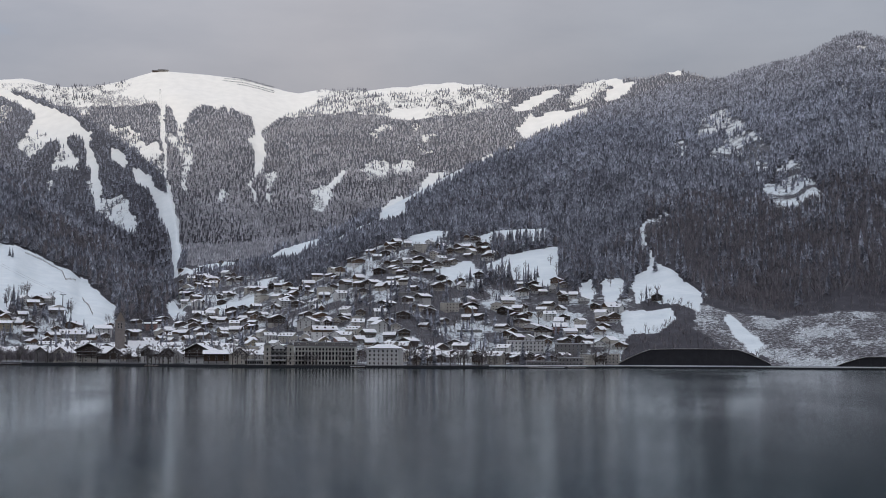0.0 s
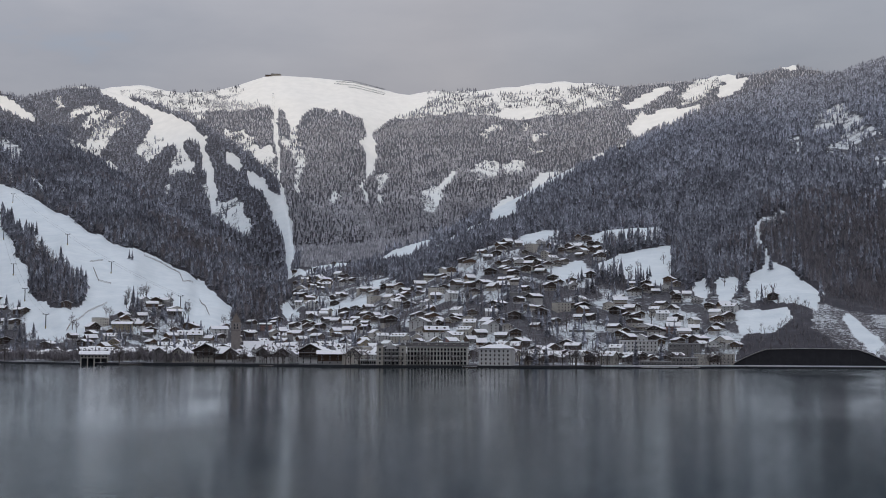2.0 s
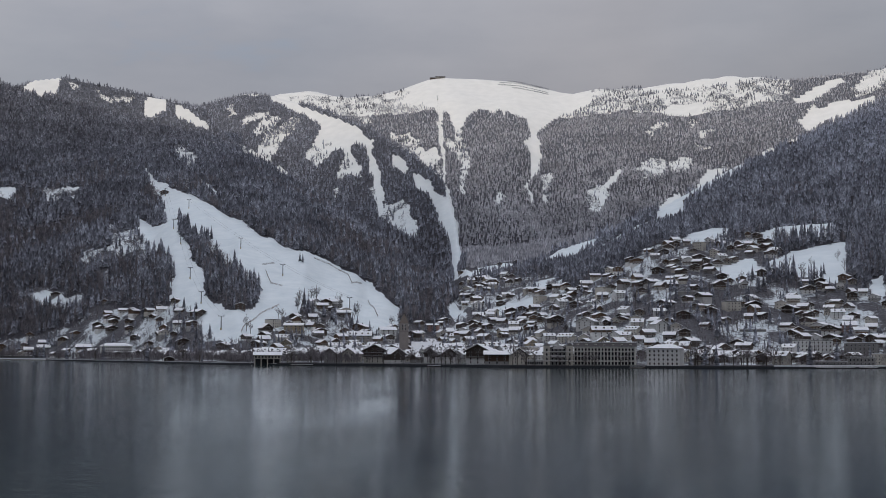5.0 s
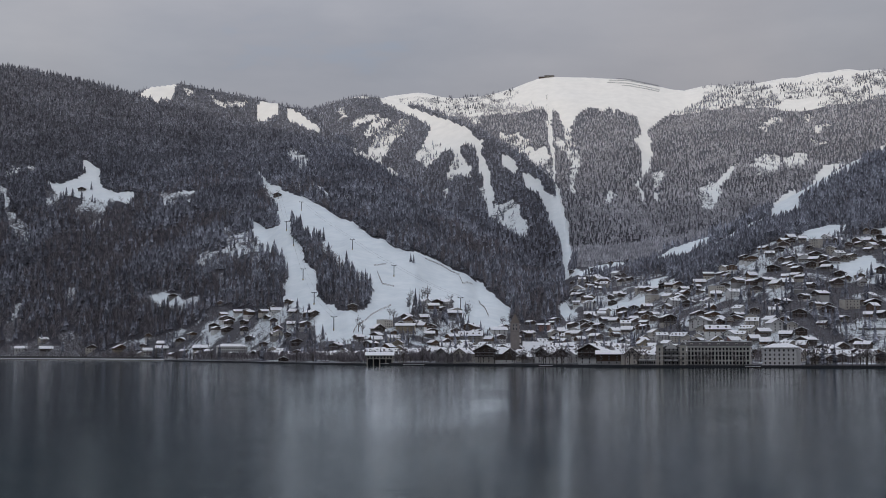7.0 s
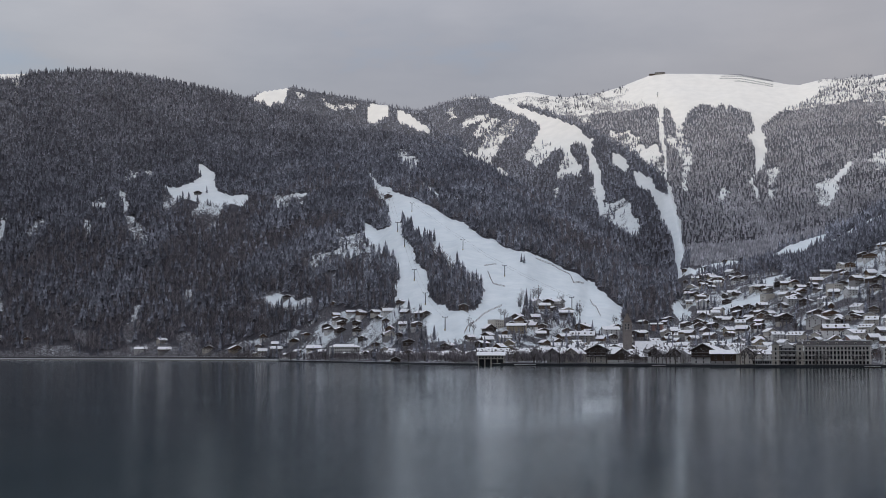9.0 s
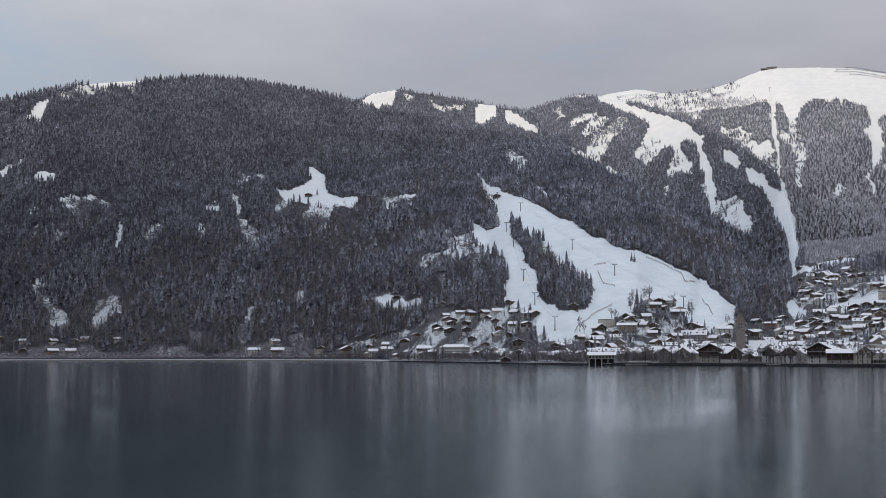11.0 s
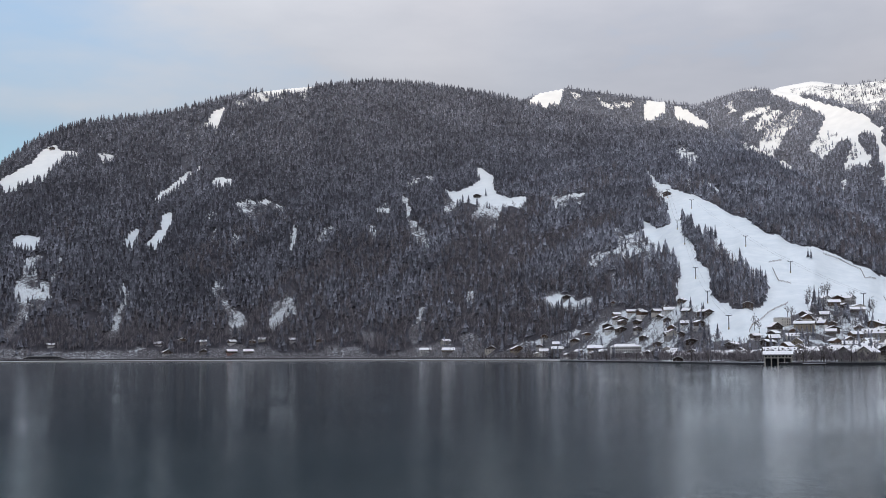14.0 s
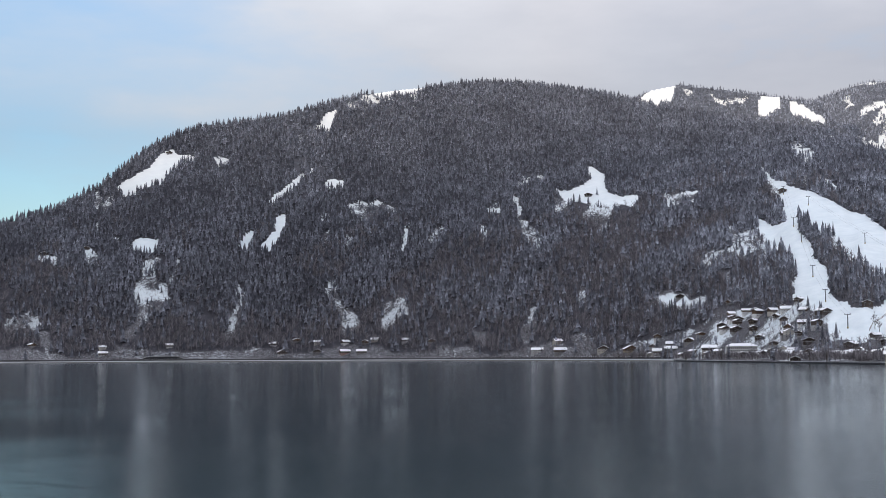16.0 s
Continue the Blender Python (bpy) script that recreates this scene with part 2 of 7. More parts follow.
clearing("rough", [(-1358, 4601), (-1246, 4628), (-1117, 4627), (-1144, 4542), (-1173, 4506), (-1188, 4489), (-1193, 4438), (-1165, 4322), (-1212, 4371), (-1252, 4443), (-1282, 4480), (-1330, 4479)])
clearing("rough", [(-1432, 4493), (-1375, 4528), (-1314, 4521), (-1225, 4417), (-1162, 4314), (-1184, 4325), (-1254, 4417), (-1290, 4411), (-1325, 4430), (-1372, 4470)])
clearing("rough", [(-1084, 4244), (-1040, 4213), (-995, 4212), (-970, 4148), (-935, 4087), (-910, 4006), (-893, 4043), (-864, 4004), (-835, 3891), (-799, 3785), (-696, 3222), (-734, 3279), (-761, 3330), (-787, 3369), (-969, 4033), (-1011, 4110), (-1054, 4181)])
clearing("rough", [(-868, 4101), (-846, 4106), (-813, 4055), (-793, 3945), (-824, 3988)])
clearing("rough", [(-623, 3602), (-606, 3638), (-586, 3609), (-592, 3555), (-576, 3436), (-598, 3530)])
clearing("rough", [(-527, 3913), (-494, 3913), (-478, 3762), (-495, 3735), (-523, 3824)])
clearing("rough", [(-498, 3707), (-475, 3710), (-469, 3662), (-481, 3640)])
clearing("rough", [(-369, 3645), (-366, 3722), (-343, 3736), (-313, 3715), (-306, 3675), (-308, 3579), (-315, 3526), (-317, 3494), (-330, 3521), (-355, 3546)])
clearing("run", [(-329, 3725), (-301, 3800), (-284, 3841), (-273, 3870), (-288, 3749), (-314, 3691)])
clearing("rough", [(-238, 3845), (-229, 3897), (-204, 3971), (-179, 3972), (-160, 3945), (-155, 3905), (-179, 3808), (-216, 3750)])
clearing("rough", [(-155, 3937), (-119, 3958), (-85, 3963), (-79, 3919), (-107, 3847), (-139, 3829)])
clearing("rough", [(-226, 4138), (-225, 4182), (-200, 4231), (-168, 4321), (-172, 4208), (-197, 4155), (-217, 4110)])
clearing("rough", [(-106, 4299), (-84, 4327), (-74, 4275), (-91, 4215)])
clearing("rough", [(-78, 4187), (-36, 4188), (-6, 4140), (-44, 4116), (-62, 4108)])
clearing("rough", [(-88, 4103), (-61, 4068), (-26, 4008), (-22, 4000), (-60, 4008)])
clearing("rough", [(-400, 4748), (-277, 4737), (-174, 4726), (9, 4693), (129, 4663), (228, 4643), (231, 4502), (178, 4380), (121, 4354), (27, 4320), (-66, 4359), (-159, 4345), (-255, 4385), (-315, 4429), (-368, 4389), (-427, 4407), (-489, 4453), (-544, 4435), (-507, 4528), (-452, 4558), (-420, 4637)])
clearing("run", [(-198, 4368), (-163, 4441), (-87, 4463), (-48, 4416), (-66, 4367), (-159, 4337)])
clearing("run", [(-297, 4740), (-174, 4726), (9, 4693), (128, 4618), (28, 4568), (-91, 4607), (-250, 4625)])
clearing("run", [(227, 4422), (278, 4475), (338, 4507), (387, 4515), (394, 4479), (332, 4432), (282, 4387), (244, 4381)])
clearing("run", [(231, 4250), (278, 4323), (325, 4336), (374, 4356), (417, 4320), (473, 4326), (326, 3236), (296, 3210), (275, 3212), (335, 4227), (298, 4213), (267, 4155), (251, 4180)])
clearing("rough", [(408, 4425), (473, 4503), (534, 4526), (563, 4448), (559, 4413), (505, 4355), (457, 4344), (421, 4360)])
clearing("rough", [(261, 4348), (299, 4366), (304, 4305), (274, 4263)])
clearing("run", [(545, 4451), (580, 4504), (607, 4415), (582, 4373)])
clearing("run", [(539, 4375), (566, 4396), (595, 4400), (643, 4405), (604, 4330), (563, 4303), (530, 4300)])
clearing("run", [(738, 4350), (764, 4387), (789, 4370), (808, 4363), (765, 4288)])
clearing("run", [(-1435, 4050), (-1568, 4550), (-1507, 4465), (-1283, 3911), (-1213, 3837), (-1111, 3738), (-1024, 3643), (-968, 3563), (-948, 3535), (-930, 3465), (-945, 3478), (-962, 3511), (-995, 3543), (-1012, 3542), (-1000, 3483), (-1015, 3508), (-1036, 3531), (-1062, 3544), (-1079, 3602), (-1107, 3610), (-1124, 3584), (-1134, 3589), (-1155, 3721), (-1174, 3744), (-1221, 3805), (-1290, 3879), (-1365, 3959), (-1397, 3969)])
clearing("rough", [(-1042, 3550), (-1019, 3524), (-1004, 3499), (-974, 3466), (-945, 3420), (-928, 3358), (-955, 3400), (-981, 3410), (-987, 3375), (-1019, 3419), (-1019, 3474)])
clearing("rough", [(-1160, 3564), (-1150, 3588), (-1144, 3649), (-1115, 3637), (-1075, 3607), (-1062, 3544), (-1071, 3504), (-1087, 3466), (-1111, 3508), (-1130, 3523)])
clearing("run", [(-940, 3479), (-924, 3459), (-897, 3404), (-859, 3310), (-833, 3239), (-845, 3227), (-864, 3272), (-897, 3354), (-923, 3413), (-946, 3474)])
clearing("rough", [(-902, 3332), (-883, 3329), (-845, 3244), (-815, 3206), (-794, 3207), (-781, 3206), (-753, 3151), (-734, 3111), (-718, 3077), (-698, 3012), (-716, 3020), (-741, 3051), (-769, 3086), (-800, 3127), (-830, 3173), (-859, 3232)])
clearing("run", [(-871, 3444), (-842, 3418), (-814, 3375), (-794, 3331), (-802, 3316), (-835, 3362), (-857, 3389)])
clearing("run", [(-783, 3309), (-739, 3257), (-707, 3211), (-691, 3170), (-660, 3119), (-640, 3090), (-617, 3034), (-680, 3401), (-650, 3280), (-471, 2374), (-492, 2431), (-581, 2853), (-603, 2922), (-626, 2979), (-650, 3031), (-672, 3088), (-694, 3144), (-710, 3178), (-736, 3205), (-758, 3240)])
clearing("rough", [(-1535, 3944), (-1513, 3948), (-1479, 3858), (-1492, 3845)])
clearing("rough", [(-1444, 3842), (-1409, 3872), (-1370, 3894), (-1372, 3834), (-1400, 3798), (-1423, 3790)])
clearing("rough", [(-1380, 3746), (-1377, 3811), (-1358, 3860), (-1336, 3876), (-1323, 3839), (-1335, 3771), (-1348, 3707)])
clearing("rough", [(-1330, 3649), (-1327, 3748), (-1306, 3819), (-1274, 3847), (-1251, 3816), (-1243, 3739), (-1267, 3705), (-1254, 3642), (-1267, 3604), (-989, 2756), (-1014, 2781)])
clearing("rough", [(-1392, 3673), (-1367, 3661), (-1324, 3617), (-1292, 3578), (-1012, 2748), (-1059, 2807)])
clearing("rough", [(-1230, 3549), (-1209, 3535), (-1160, 3467), (-873, 2589), (-906, 2632)])
clearing("rough", [(-1284, 3805), (-1264, 3833), (-1248, 3796), (-1244, 3726), (-1273, 3729)])
clearing("rough", [(-1004, 3332), (-994, 3343), (-979, 3285), (-985, 3271)])
clearing("run", [(-1974, 3456), (-1960, 3487), (-1956, 3545), (-1931, 3568), (-1894, 3541), (-1877, 3496), (-1872, 3462), (-1901, 3447), (-1715, 3037)])
clearing("rough", [(-1875, 3534), (-1847, 3535), (-1814, 3525), (-1828, 3499)])
clearing("rough", [(-1782, 3541), (-1735, 3533), (-1681, 3559), (-1670, 3529), (-1714, 3508), (-1748, 3504)])
clearing("run", [(-1610, 3486), (-1639, 3548), (-1621, 3560), (-1573, 3551), (-1548, 3510), (-1574, 3476)])
clearing("run", [(-1532, 3521), (-1495, 3515), (-1431, 3468), (-1393, 3445), (-1388, 3426), (-1416, 3431), (-1462, 3460), (-1512, 3486)])
clearing("rough", [(-1215, 2795), (-1210, 2832), (-1143, 2739), (-1094, 2669), (-1050, 2531), (-1085, 2555), (-1138, 2619)])
clearing("rough", [(-1084, 2516), (-1059, 2510), (-1013, 2429), (-942, 2233), (-980, 2296)])
clearing("rough", [(-1017, 2423), (-919, 2286), (-858, 2242), (-806, 2218), (-718, 2117), (-706, 2075), (-785, 2162), (-842, 2200), (-903, 2241)])
clearing("rough", [(-1187, 2907), (-1159, 2914), (-1138, 2862), (-1133, 2787)])
clearing("run", [(-1171, 2534), (-1152, 2526), (-1128, 2479), (-1046, 2341), (-1025, 2320), (-947, 2218), (-919, 2204), (-861, 2141), (-802, 2070), (-770, 2039), (-719, 1956), (-684, 1896), (-657, 1885), (-622, 1833), (-583, 1796), (-572, 1812), (-557, 1821), (-527, 1805), (-506, 1802), (-485, 1800), (-465, 1764), (-463, 1719), (-463, 1669), (-459, 1583), (-460, 1562), (-477, 1548), (-480, 1501), (-472, 1445), (-483, 1424), (-479, 1396), (-475, 1355), (-481, 1345), (-491, 1320), (-492, 1298), (-516, 1327), (-530, 1339), (-555, 1368), (-576, 1411), (-600, 1470), (-611, 1470), (-656, 1533), (-684, 1574), (-713, 1636), (-712, 1649), (-732, 1688), (-783, 1775), (-818, 1834), (-859, 1894), (-890, 1929), (-912, 1971), (-988, 2125), (-958, 2100), (-875, 1983), (-916, 2075), (-952, 2151), (-992, 2225), (-1066, 2345)])
clearing("keep", [(-864, 2006), (-823, 1941), (-808, 1917), (-772, 1854), (-758, 1842), (-747, 1842), (-731, 1819), (-702, 1770), (-672, 1726), (-646, 1680), (-602, 1607), (-588, 1599), (-571, 1576), (-563, 1566), (-547, 1512), (-533, 1462), (-538, 1447), (-546, 1431), (-564, 1450), (-595, 1502), (-623, 1539), (-641, 1570), (-651, 1609), (-671, 1649), (-697, 1690), (-749, 1785), (-787, 1852), (-828, 1926)])
clearing("rough", [(-1028, 2080), (-1017, 2090), (-970, 2037), (-954, 2045), (-967, 2087), (-906, 1965), (-834, 1870), (-814, 1805), (-842, 1836), (-805, 1765), (-771, 1693), (-804, 1744), (-850, 1815), (-888, 1845), (-903, 1838), (-929, 1861), (-946, 1848), (-1003, 1958), (-985, 1963), (-942, 1917), (-938, 1928), (-974, 1981)])
clearing("rough", [(-918, 1840), (-883, 1808), (-864, 1759), (-893, 1790)])
clearing("rough", [(-1048, 1848), (-1016, 1847), (-957, 1802), (-883, 1732), (-857, 1691), (-879, 1689), (-934, 1741), (-985, 1782)])
clearing("run", [(-1018, 1823), (-989, 1816), (-957, 1793), (-914, 1747), (-921, 1735), (-963, 1767)])
clearing("run", [(-1549, 2485), (-1514, 2464), (-1483, 2445), (-1448, 2387), (-1410, 2335), (-1382, 2334), (-1337, 2337), (-1315, 2275), (-1349, 2278), (-1369, 2267), (-1403, 2279), (-1433, 2284), (-1461, 2290), (-1522, 2336), (-1569, 2386), (-1524, 2373), (-1499, 2379), (-1501, 2411)])
clearing("rough", [(-1443, 2301), (-1382, 2301), (-1353, 2249), (-1327, 2194), (-1335, 2180), (-1379, 2218), (-1405, 2231), (-1423, 2275)])
clearing("rough", [(-1569, 2386), (-1530, 2359), (-1489, 2324), (-1438, 2228), (-1470, 2236), (-1535, 2318)])
clearing("rough", [(-1691, 2301), (-1681, 2324), (-1645, 2301), (-1615, 2243), (-1631, 2241)])
clearing("rough", [(-1643, 2208), (-1638, 2226), (-1602, 2188), (-1590, 2147)])
clearing("rough", [(-1665, 2355), (-1642, 2347), (-1570, 2260), (-1519, 2217), (-1469, 2174), (-1412, 2087), (-1431, 2098), (-1462, 2140), (-1472, 2129), (-1517, 2185), (-1577, 2246), (-1626, 2299)])
clearing("rough", [(-1708, 2442), (-1674, 2432), (-1649, 2391), (-1671, 2395)])
clearing("rough", [(-1664, 2443), (-1631, 2431), (-1610, 2393), (-1628, 2395)])
clearing("rough", [(-1301, 2379), (-1241, 2316), (-1197, 2317), (-1163, 2249), (-1200, 2239), (-1238, 2264)])
clearing("rough", [(-1304, 1861), (-1309, 1891), (-1329, 1931), (-1313, 1927), (-1272, 1863), (-1252, 1823), (-1272, 1824)])
clearing("rough", [(-1173, 1809), (-1152, 1818), (-1102, 1793), (-1092, 1756), (-1131, 1769)])
clearing("rough", [(-1254, 1966), (-1233, 1960), (-1212, 1926), (-1191, 1873)])
clearing("rough", [(-1409, 1858), (-1420, 1885), (-1382, 1874), (-1362, 1839)])
clearing("rough", [(-1652, 1903), (-1675, 1936), (-1672, 1965), (-1648, 1965), (-1662, 1994), (-1631, 1968), (-1603, 1924), (-1616, 1908), (-1612, 1880), (-1622, 1876)])
clearing("rough", [(-1831, 1946), (-1813, 1958), (-1777, 1926), (-1742, 1903), (-1707, 1897), (-1686, 1878), (-1676, 1839), (-1703, 1852), (-1736, 1882), (-1772, 1902), (-1800, 1910)])
clearing("rough", [(-1900, 1722), (-1923, 1756), (-1946, 1790), (-1970, 1823), (-2002, 1865), (-1997, 1870), (-1951, 1826), (-1916, 1781), (-1887, 1742)])
clearing("run", [(-2093, 1949), (-2114, 1997), (-2107, 2016), (-2083, 1983), (-2076, 1950)])
clearing("run", [(-2063, 1980), (-2063, 2003), (-2058, 2020), (-2085, 2056), (-2084, 2080), (-2054, 2053), (-2028, 2000), (-2017, 1971), (-2042, 1968)])
clearing("rough", [(-1928, 2019), (-1941, 2057), (-1947, 2084), (-1916, 2047), (-1908, 2016)])
clearing("rough", [(-1886, 2048), (-1902, 2082), (-1882, 2084), (-1853, 2040)])
clearing("rough", [(-1721, 2122), (-1738, 2175), (-1724, 2196), (-1693, 2149), (-1698, 2125)])
clearing("rough", [(-1743, 2057), (-1760, 2090), (-1800, 2145), (-1787, 2145), (-1740, 2085)])
clearing("run", [(-2150, 2092), (-2154, 2122), (-2157, 2159), (-2157, 2193), (-2159, 2214), (-2147, 2208), (-2132, 2151), (-2129, 2114), (-2125, 2078)])
clearing("run", [(-2147, 2214), (-2156, 2245), (-2139, 2227)])
clearing("run", [(-2092, 2211), (-2092, 2233), (-2051, 2239), (-2025, 2208), (-2050, 2206), (-2069, 2194)])
clearing("rough", [(-1976, 2166), (-1976, 2198), (-1953, 2208), (-1943, 2233), (-1894, 2227), (-1862, 2197), (-1906, 2191), (-1910, 2161), (-1896, 2130), (-1916, 2140), (-1947, 2139)])
clearing("rough", [(-2019, 2121), (-1997, 2125), (-1977, 2105), (-1988, 2089)])
clearing("run", [(-2288, 2400), (-2315, 2451), (-2307, 2487), (-2271, 2433), (-2251, 2402), (-2223, 2368), (-2262, 2392)])
clearing("rough", [(-2296, 2320), (-2299, 2373), (-2295, 2410), (-2276, 2395), (-2262, 2353), (-2264, 2318)])
clearing("rough", [(-2279, 2496), (-2301, 2530), (-2297, 2571), (-2322, 2642), (-2302, 2686), (-2281, 2729), (-2248, 2788), (-2212, 2743), (-2211, 2703), (-2156, 2634), (-2134, 2590), (-2226, 2691), (-2224, 2640), (-2236, 2609), (-2249, 2581), (-2252, 2552), (-2226, 2496), (-2257, 2516)])
clearing("run", [(-2322, 2642), (-2302, 2686), (-2281, 2729), (-2250, 2786), (-2220, 2737), (-2239, 2680), (-2254, 2630), (-2273, 2598)])
clearing("rough", [(-2353, 2121), (-2346, 2159), (-2318, 2129), (-2331, 2104)])
clearing("run", [(-2484, 1934), (-2484, 1953), (-2462, 1968), (-2448, 1998), (-2463, 2043), (-2458, 2074), (-2432, 2067), (-2415, 2081), (-2399, 2093), (-2386, 2078), (-2401, 2055), (-2395, 2018), (-2383, 1996), (-2360, 1967), (-2368, 1957), (-2385, 1949), (-2405, 1936), (-2407, 1922), (-2437, 1909)])
clearing("rough", [(-2536, 1898), (-2534, 1915), (-2499, 1901), (-2461, 1912), (-2441, 1898), (-2430, 1860), (-2474, 1867)])
clearing("rough", [(-2364, 2127), (-2349, 2149), (-2323, 2119), (-2335, 2105)])
clearing("run", [(-2272, 1795), (-2281, 1829), (-2249, 1837), (-2213, 1837), (-2200, 1809), (-2235, 1798)])
clearing("rough", [(-2388, 1756), (-2359, 1768), (-2323, 1755), (-2287, 1724), (-2322, 1731)])
clearing("rough", [(-2422, 1673), (-2414, 1692), (-2376, 1697), (-2353, 1667)])
clearing("rough", [(-2385, 1712), (-2369, 1727), (-2345, 1700)])
clearing("rough", [(-2349, 1808), (-2319, 1821), (-2296, 1798)])
clearing("rough", [(-2428, 1823), (-2427, 1843), (-2389, 1807)])
clearing("rough", [(-2190, 1771), (-2207, 1788), (-2203, 1805), (-2174, 1802), (-2152, 1785), (-2152, 1773), (-2125, 1761), (-2098, 1769), (-2044, 1727), (-2045, 1701), (-2056, 1681), (-2046, 1656), (-2034, 1626), (-2052, 1603), (-2064, 1627), (-2073, 1660), (-2101, 1683), (-2130, 1698), (-2158, 1727), (-2160, 1744), (-2172, 1760)])
clearing("rough", [(-2101, 1765), (-2127, 1796), (-2150, 1825), (-2127, 1815), (-2092, 1776)])
clearing("rough", [(-2244, 1487), (-2275, 1513), (-2273, 1537), (-2264, 1557), (-2231, 1556), (-2198, 1540), (-2208, 1526), (-2229, 1531), (-2238, 1510)])
clearing("rough", [(-2189, 1525), (-2174, 1540), (-2138, 1521), (-2114, 1480), (-2158, 1514)])
clearing("rough", [(552, 2765), (580, 2813), (607, 2868), (601, 2772), (602, 2673), (580, 2535), (574, 2433), (573, 2364), (566, 2287), (531, 2135), (493, 2037), (483, 2052), (492, 2128), (475, 2079), (492, 2206), (509, 2304), (475, 2173), (464, 2187), (463, 2228), (442, 2192), (459, 2294), (491, 2361), (538, 2511), (554, 2581), (544, 2616), (519, 2576), (465, 2408), (457, 2438), (527, 2713)])
clearing("rough", [(517, 2056), (545, 2103), (547, 2044), (537, 1976), (523, 1881), (514, 1804), (503, 1728), (490, 1749), (483, 1763), (472, 1766), (458, 1770), (452, 1792), (446, 1818), (461, 1905), (483, 1970), (503, 1973)])
clearing("rough", [(402, 2346), (431, 2393), (427, 2305), (397, 2172), (386, 2194)])
clearing("rough", [(789, 2620), (812, 2642), (798, 2571), (755, 2484)])
clearing("rough", [(788, 2528), (816, 2532), (794, 2446), (740, 2359)])
clearing("rough", [(940, 2807), (984, 2838), (845, 2442), (784, 2353), (858, 2568)])
clearing("rough", [(663, 2052), (708, 2142), (728, 2148), (676, 2001), (645, 1978)])
clearing("rough", [(934, 2990), (968, 3016), (963, 2968), (899, 2858)])
clearing("run", [(-61, 3792), (-41, 3868), (9, 3880), (-16, 2600), (-35, 2516), (-54, 2535), (-71, 3739)])
clearing("rough", [(-25, 3888), (26, 3940), (46, 2664), (34, 2592), (6, 2580), (-16, 2600)])
clearing("run", [(46, 2664), (110, 3942), (164, 4017), (108, 2662), (73, 2631)])
clearing("run", [(188, 4060), (217, 4122), (248, 4133), (145, 2656), (127, 2649)])
clearing("run", [(-176, 3592), (-148, 3661), (-110, 3714), (-67, 2587), (-92, 2542), (-116, 2509)])
clearing("run", [(242, 1642), (255, 1721), (266, 1764), (271, 1763), (252, 1653), (242, 1594)])
clearing("rough", [(267, 1768), (286, 1785), (310, 1814), (314, 1797), (286, 1716), (265, 1699)])
clearing("run", [(251, 1621), (248, 1573), (247, 1540), (255, 1494), (260, 1469), (263, 1436), (271, 1414), (273, 1385), (248, 1276), (232, 1312), (217, 1322), (210, 1348), (195, 1334), (197, 1406), (219, 1532), (237, 1530)])
clearing("run", [(172, 1438), (209, 1550), (191, 1395), (172, 1345), (164, 1350)])
clearing("run", [(151, 1452), (166, 1467), (162, 1407), (147, 1352), (143, 1377)])
clearing("run", [(175, 1312), (225, 1301), (221, 1261), (197, 1232), (170, 1232)])
clearing("rough", [(242, 1290), (263, 1302), (279, 1270), (298, 1261), (313, 1237), (335, 1260), (369, 1247), (411, 1233), (455, 1252), (407, 1120), (281, 1076), (272, 1144), (242, 1171), (234, 1222)])
clearing("run", [(267, 1260), (275, 1266), (277, 1225), (281, 1199), (283, 1170), (269, 1141), (266, 1170), (262, 1196)])
clearing("run", [(-537, 1806), (-500, 1800), (-461, 1756), (-429, 1703), (-405, 1659), (-382, 1545), (-374, 1449), (-384, 1454), (-403, 1486), (-417, 1482), (-432, 1511), (-464, 1573)])
clearing("rough", [(-787, 1480), (-925, 1603), (-1038, 1662), (-1156, 1714), (-1266, 1743), (-1367, 1749), (-1469, 1751), (-1573, 1747), (-1656, 1715), (-1739, 1680), (-1822, 1640), (-1886, 1583), (-1949, 1523), (-2010, 1460), (-2069, 1395), (-2126, 1328), (-2204, 1377), (-2177, 1468), (-2089, 1518), (-2034, 1589), (-1954, 1639), (-1883, 1695), (-1816, 1753), (-1722, 1783), (-1651, 1834), (-1540, 1835), (-1445, 1850), (-1314, 1809), (-1225, 1817), (-1096, 1755), (-989, 1714), (-852, 1602)])
clearing("run", [(-123, 2549), (-72, 2591), (-32, 2624), (44, 2668), (35, 2568), (-12, 2564), (-44, 2508), (-89, 2478), (-116, 2461)])
clearing("run", [(-305, 2276), (-277, 2340), (-224, 2426), (-220, 2350), (-244, 2267), (-285, 2202)])
clearing("run", [(-218, 2330), (-179, 2433), (-167, 2270), (-193, 2171)])
clearing("run", [(-162, 2423), (-102, 2478), (-70, 2491), (-67, 2391), (-97, 2346), (-145, 2231)])
clearing("run", [(-48, 1663), (-11, 1844), (13, 1728), (-8, 1652), (-37, 1624)])
clearing("run", [(44, 1699), (149, 1882), (134, 1679), (104, 1677), (54, 1655)])
clearing("run", [(50, 1531), (79, 1598), (130, 1639), (145, 1642), (126, 1455), (114, 1435), (73, 1482), (51, 1471)])
clearing("run", [(-9, 1504), (31, 1560), (45, 1491), (17, 1444), (1, 1456)])
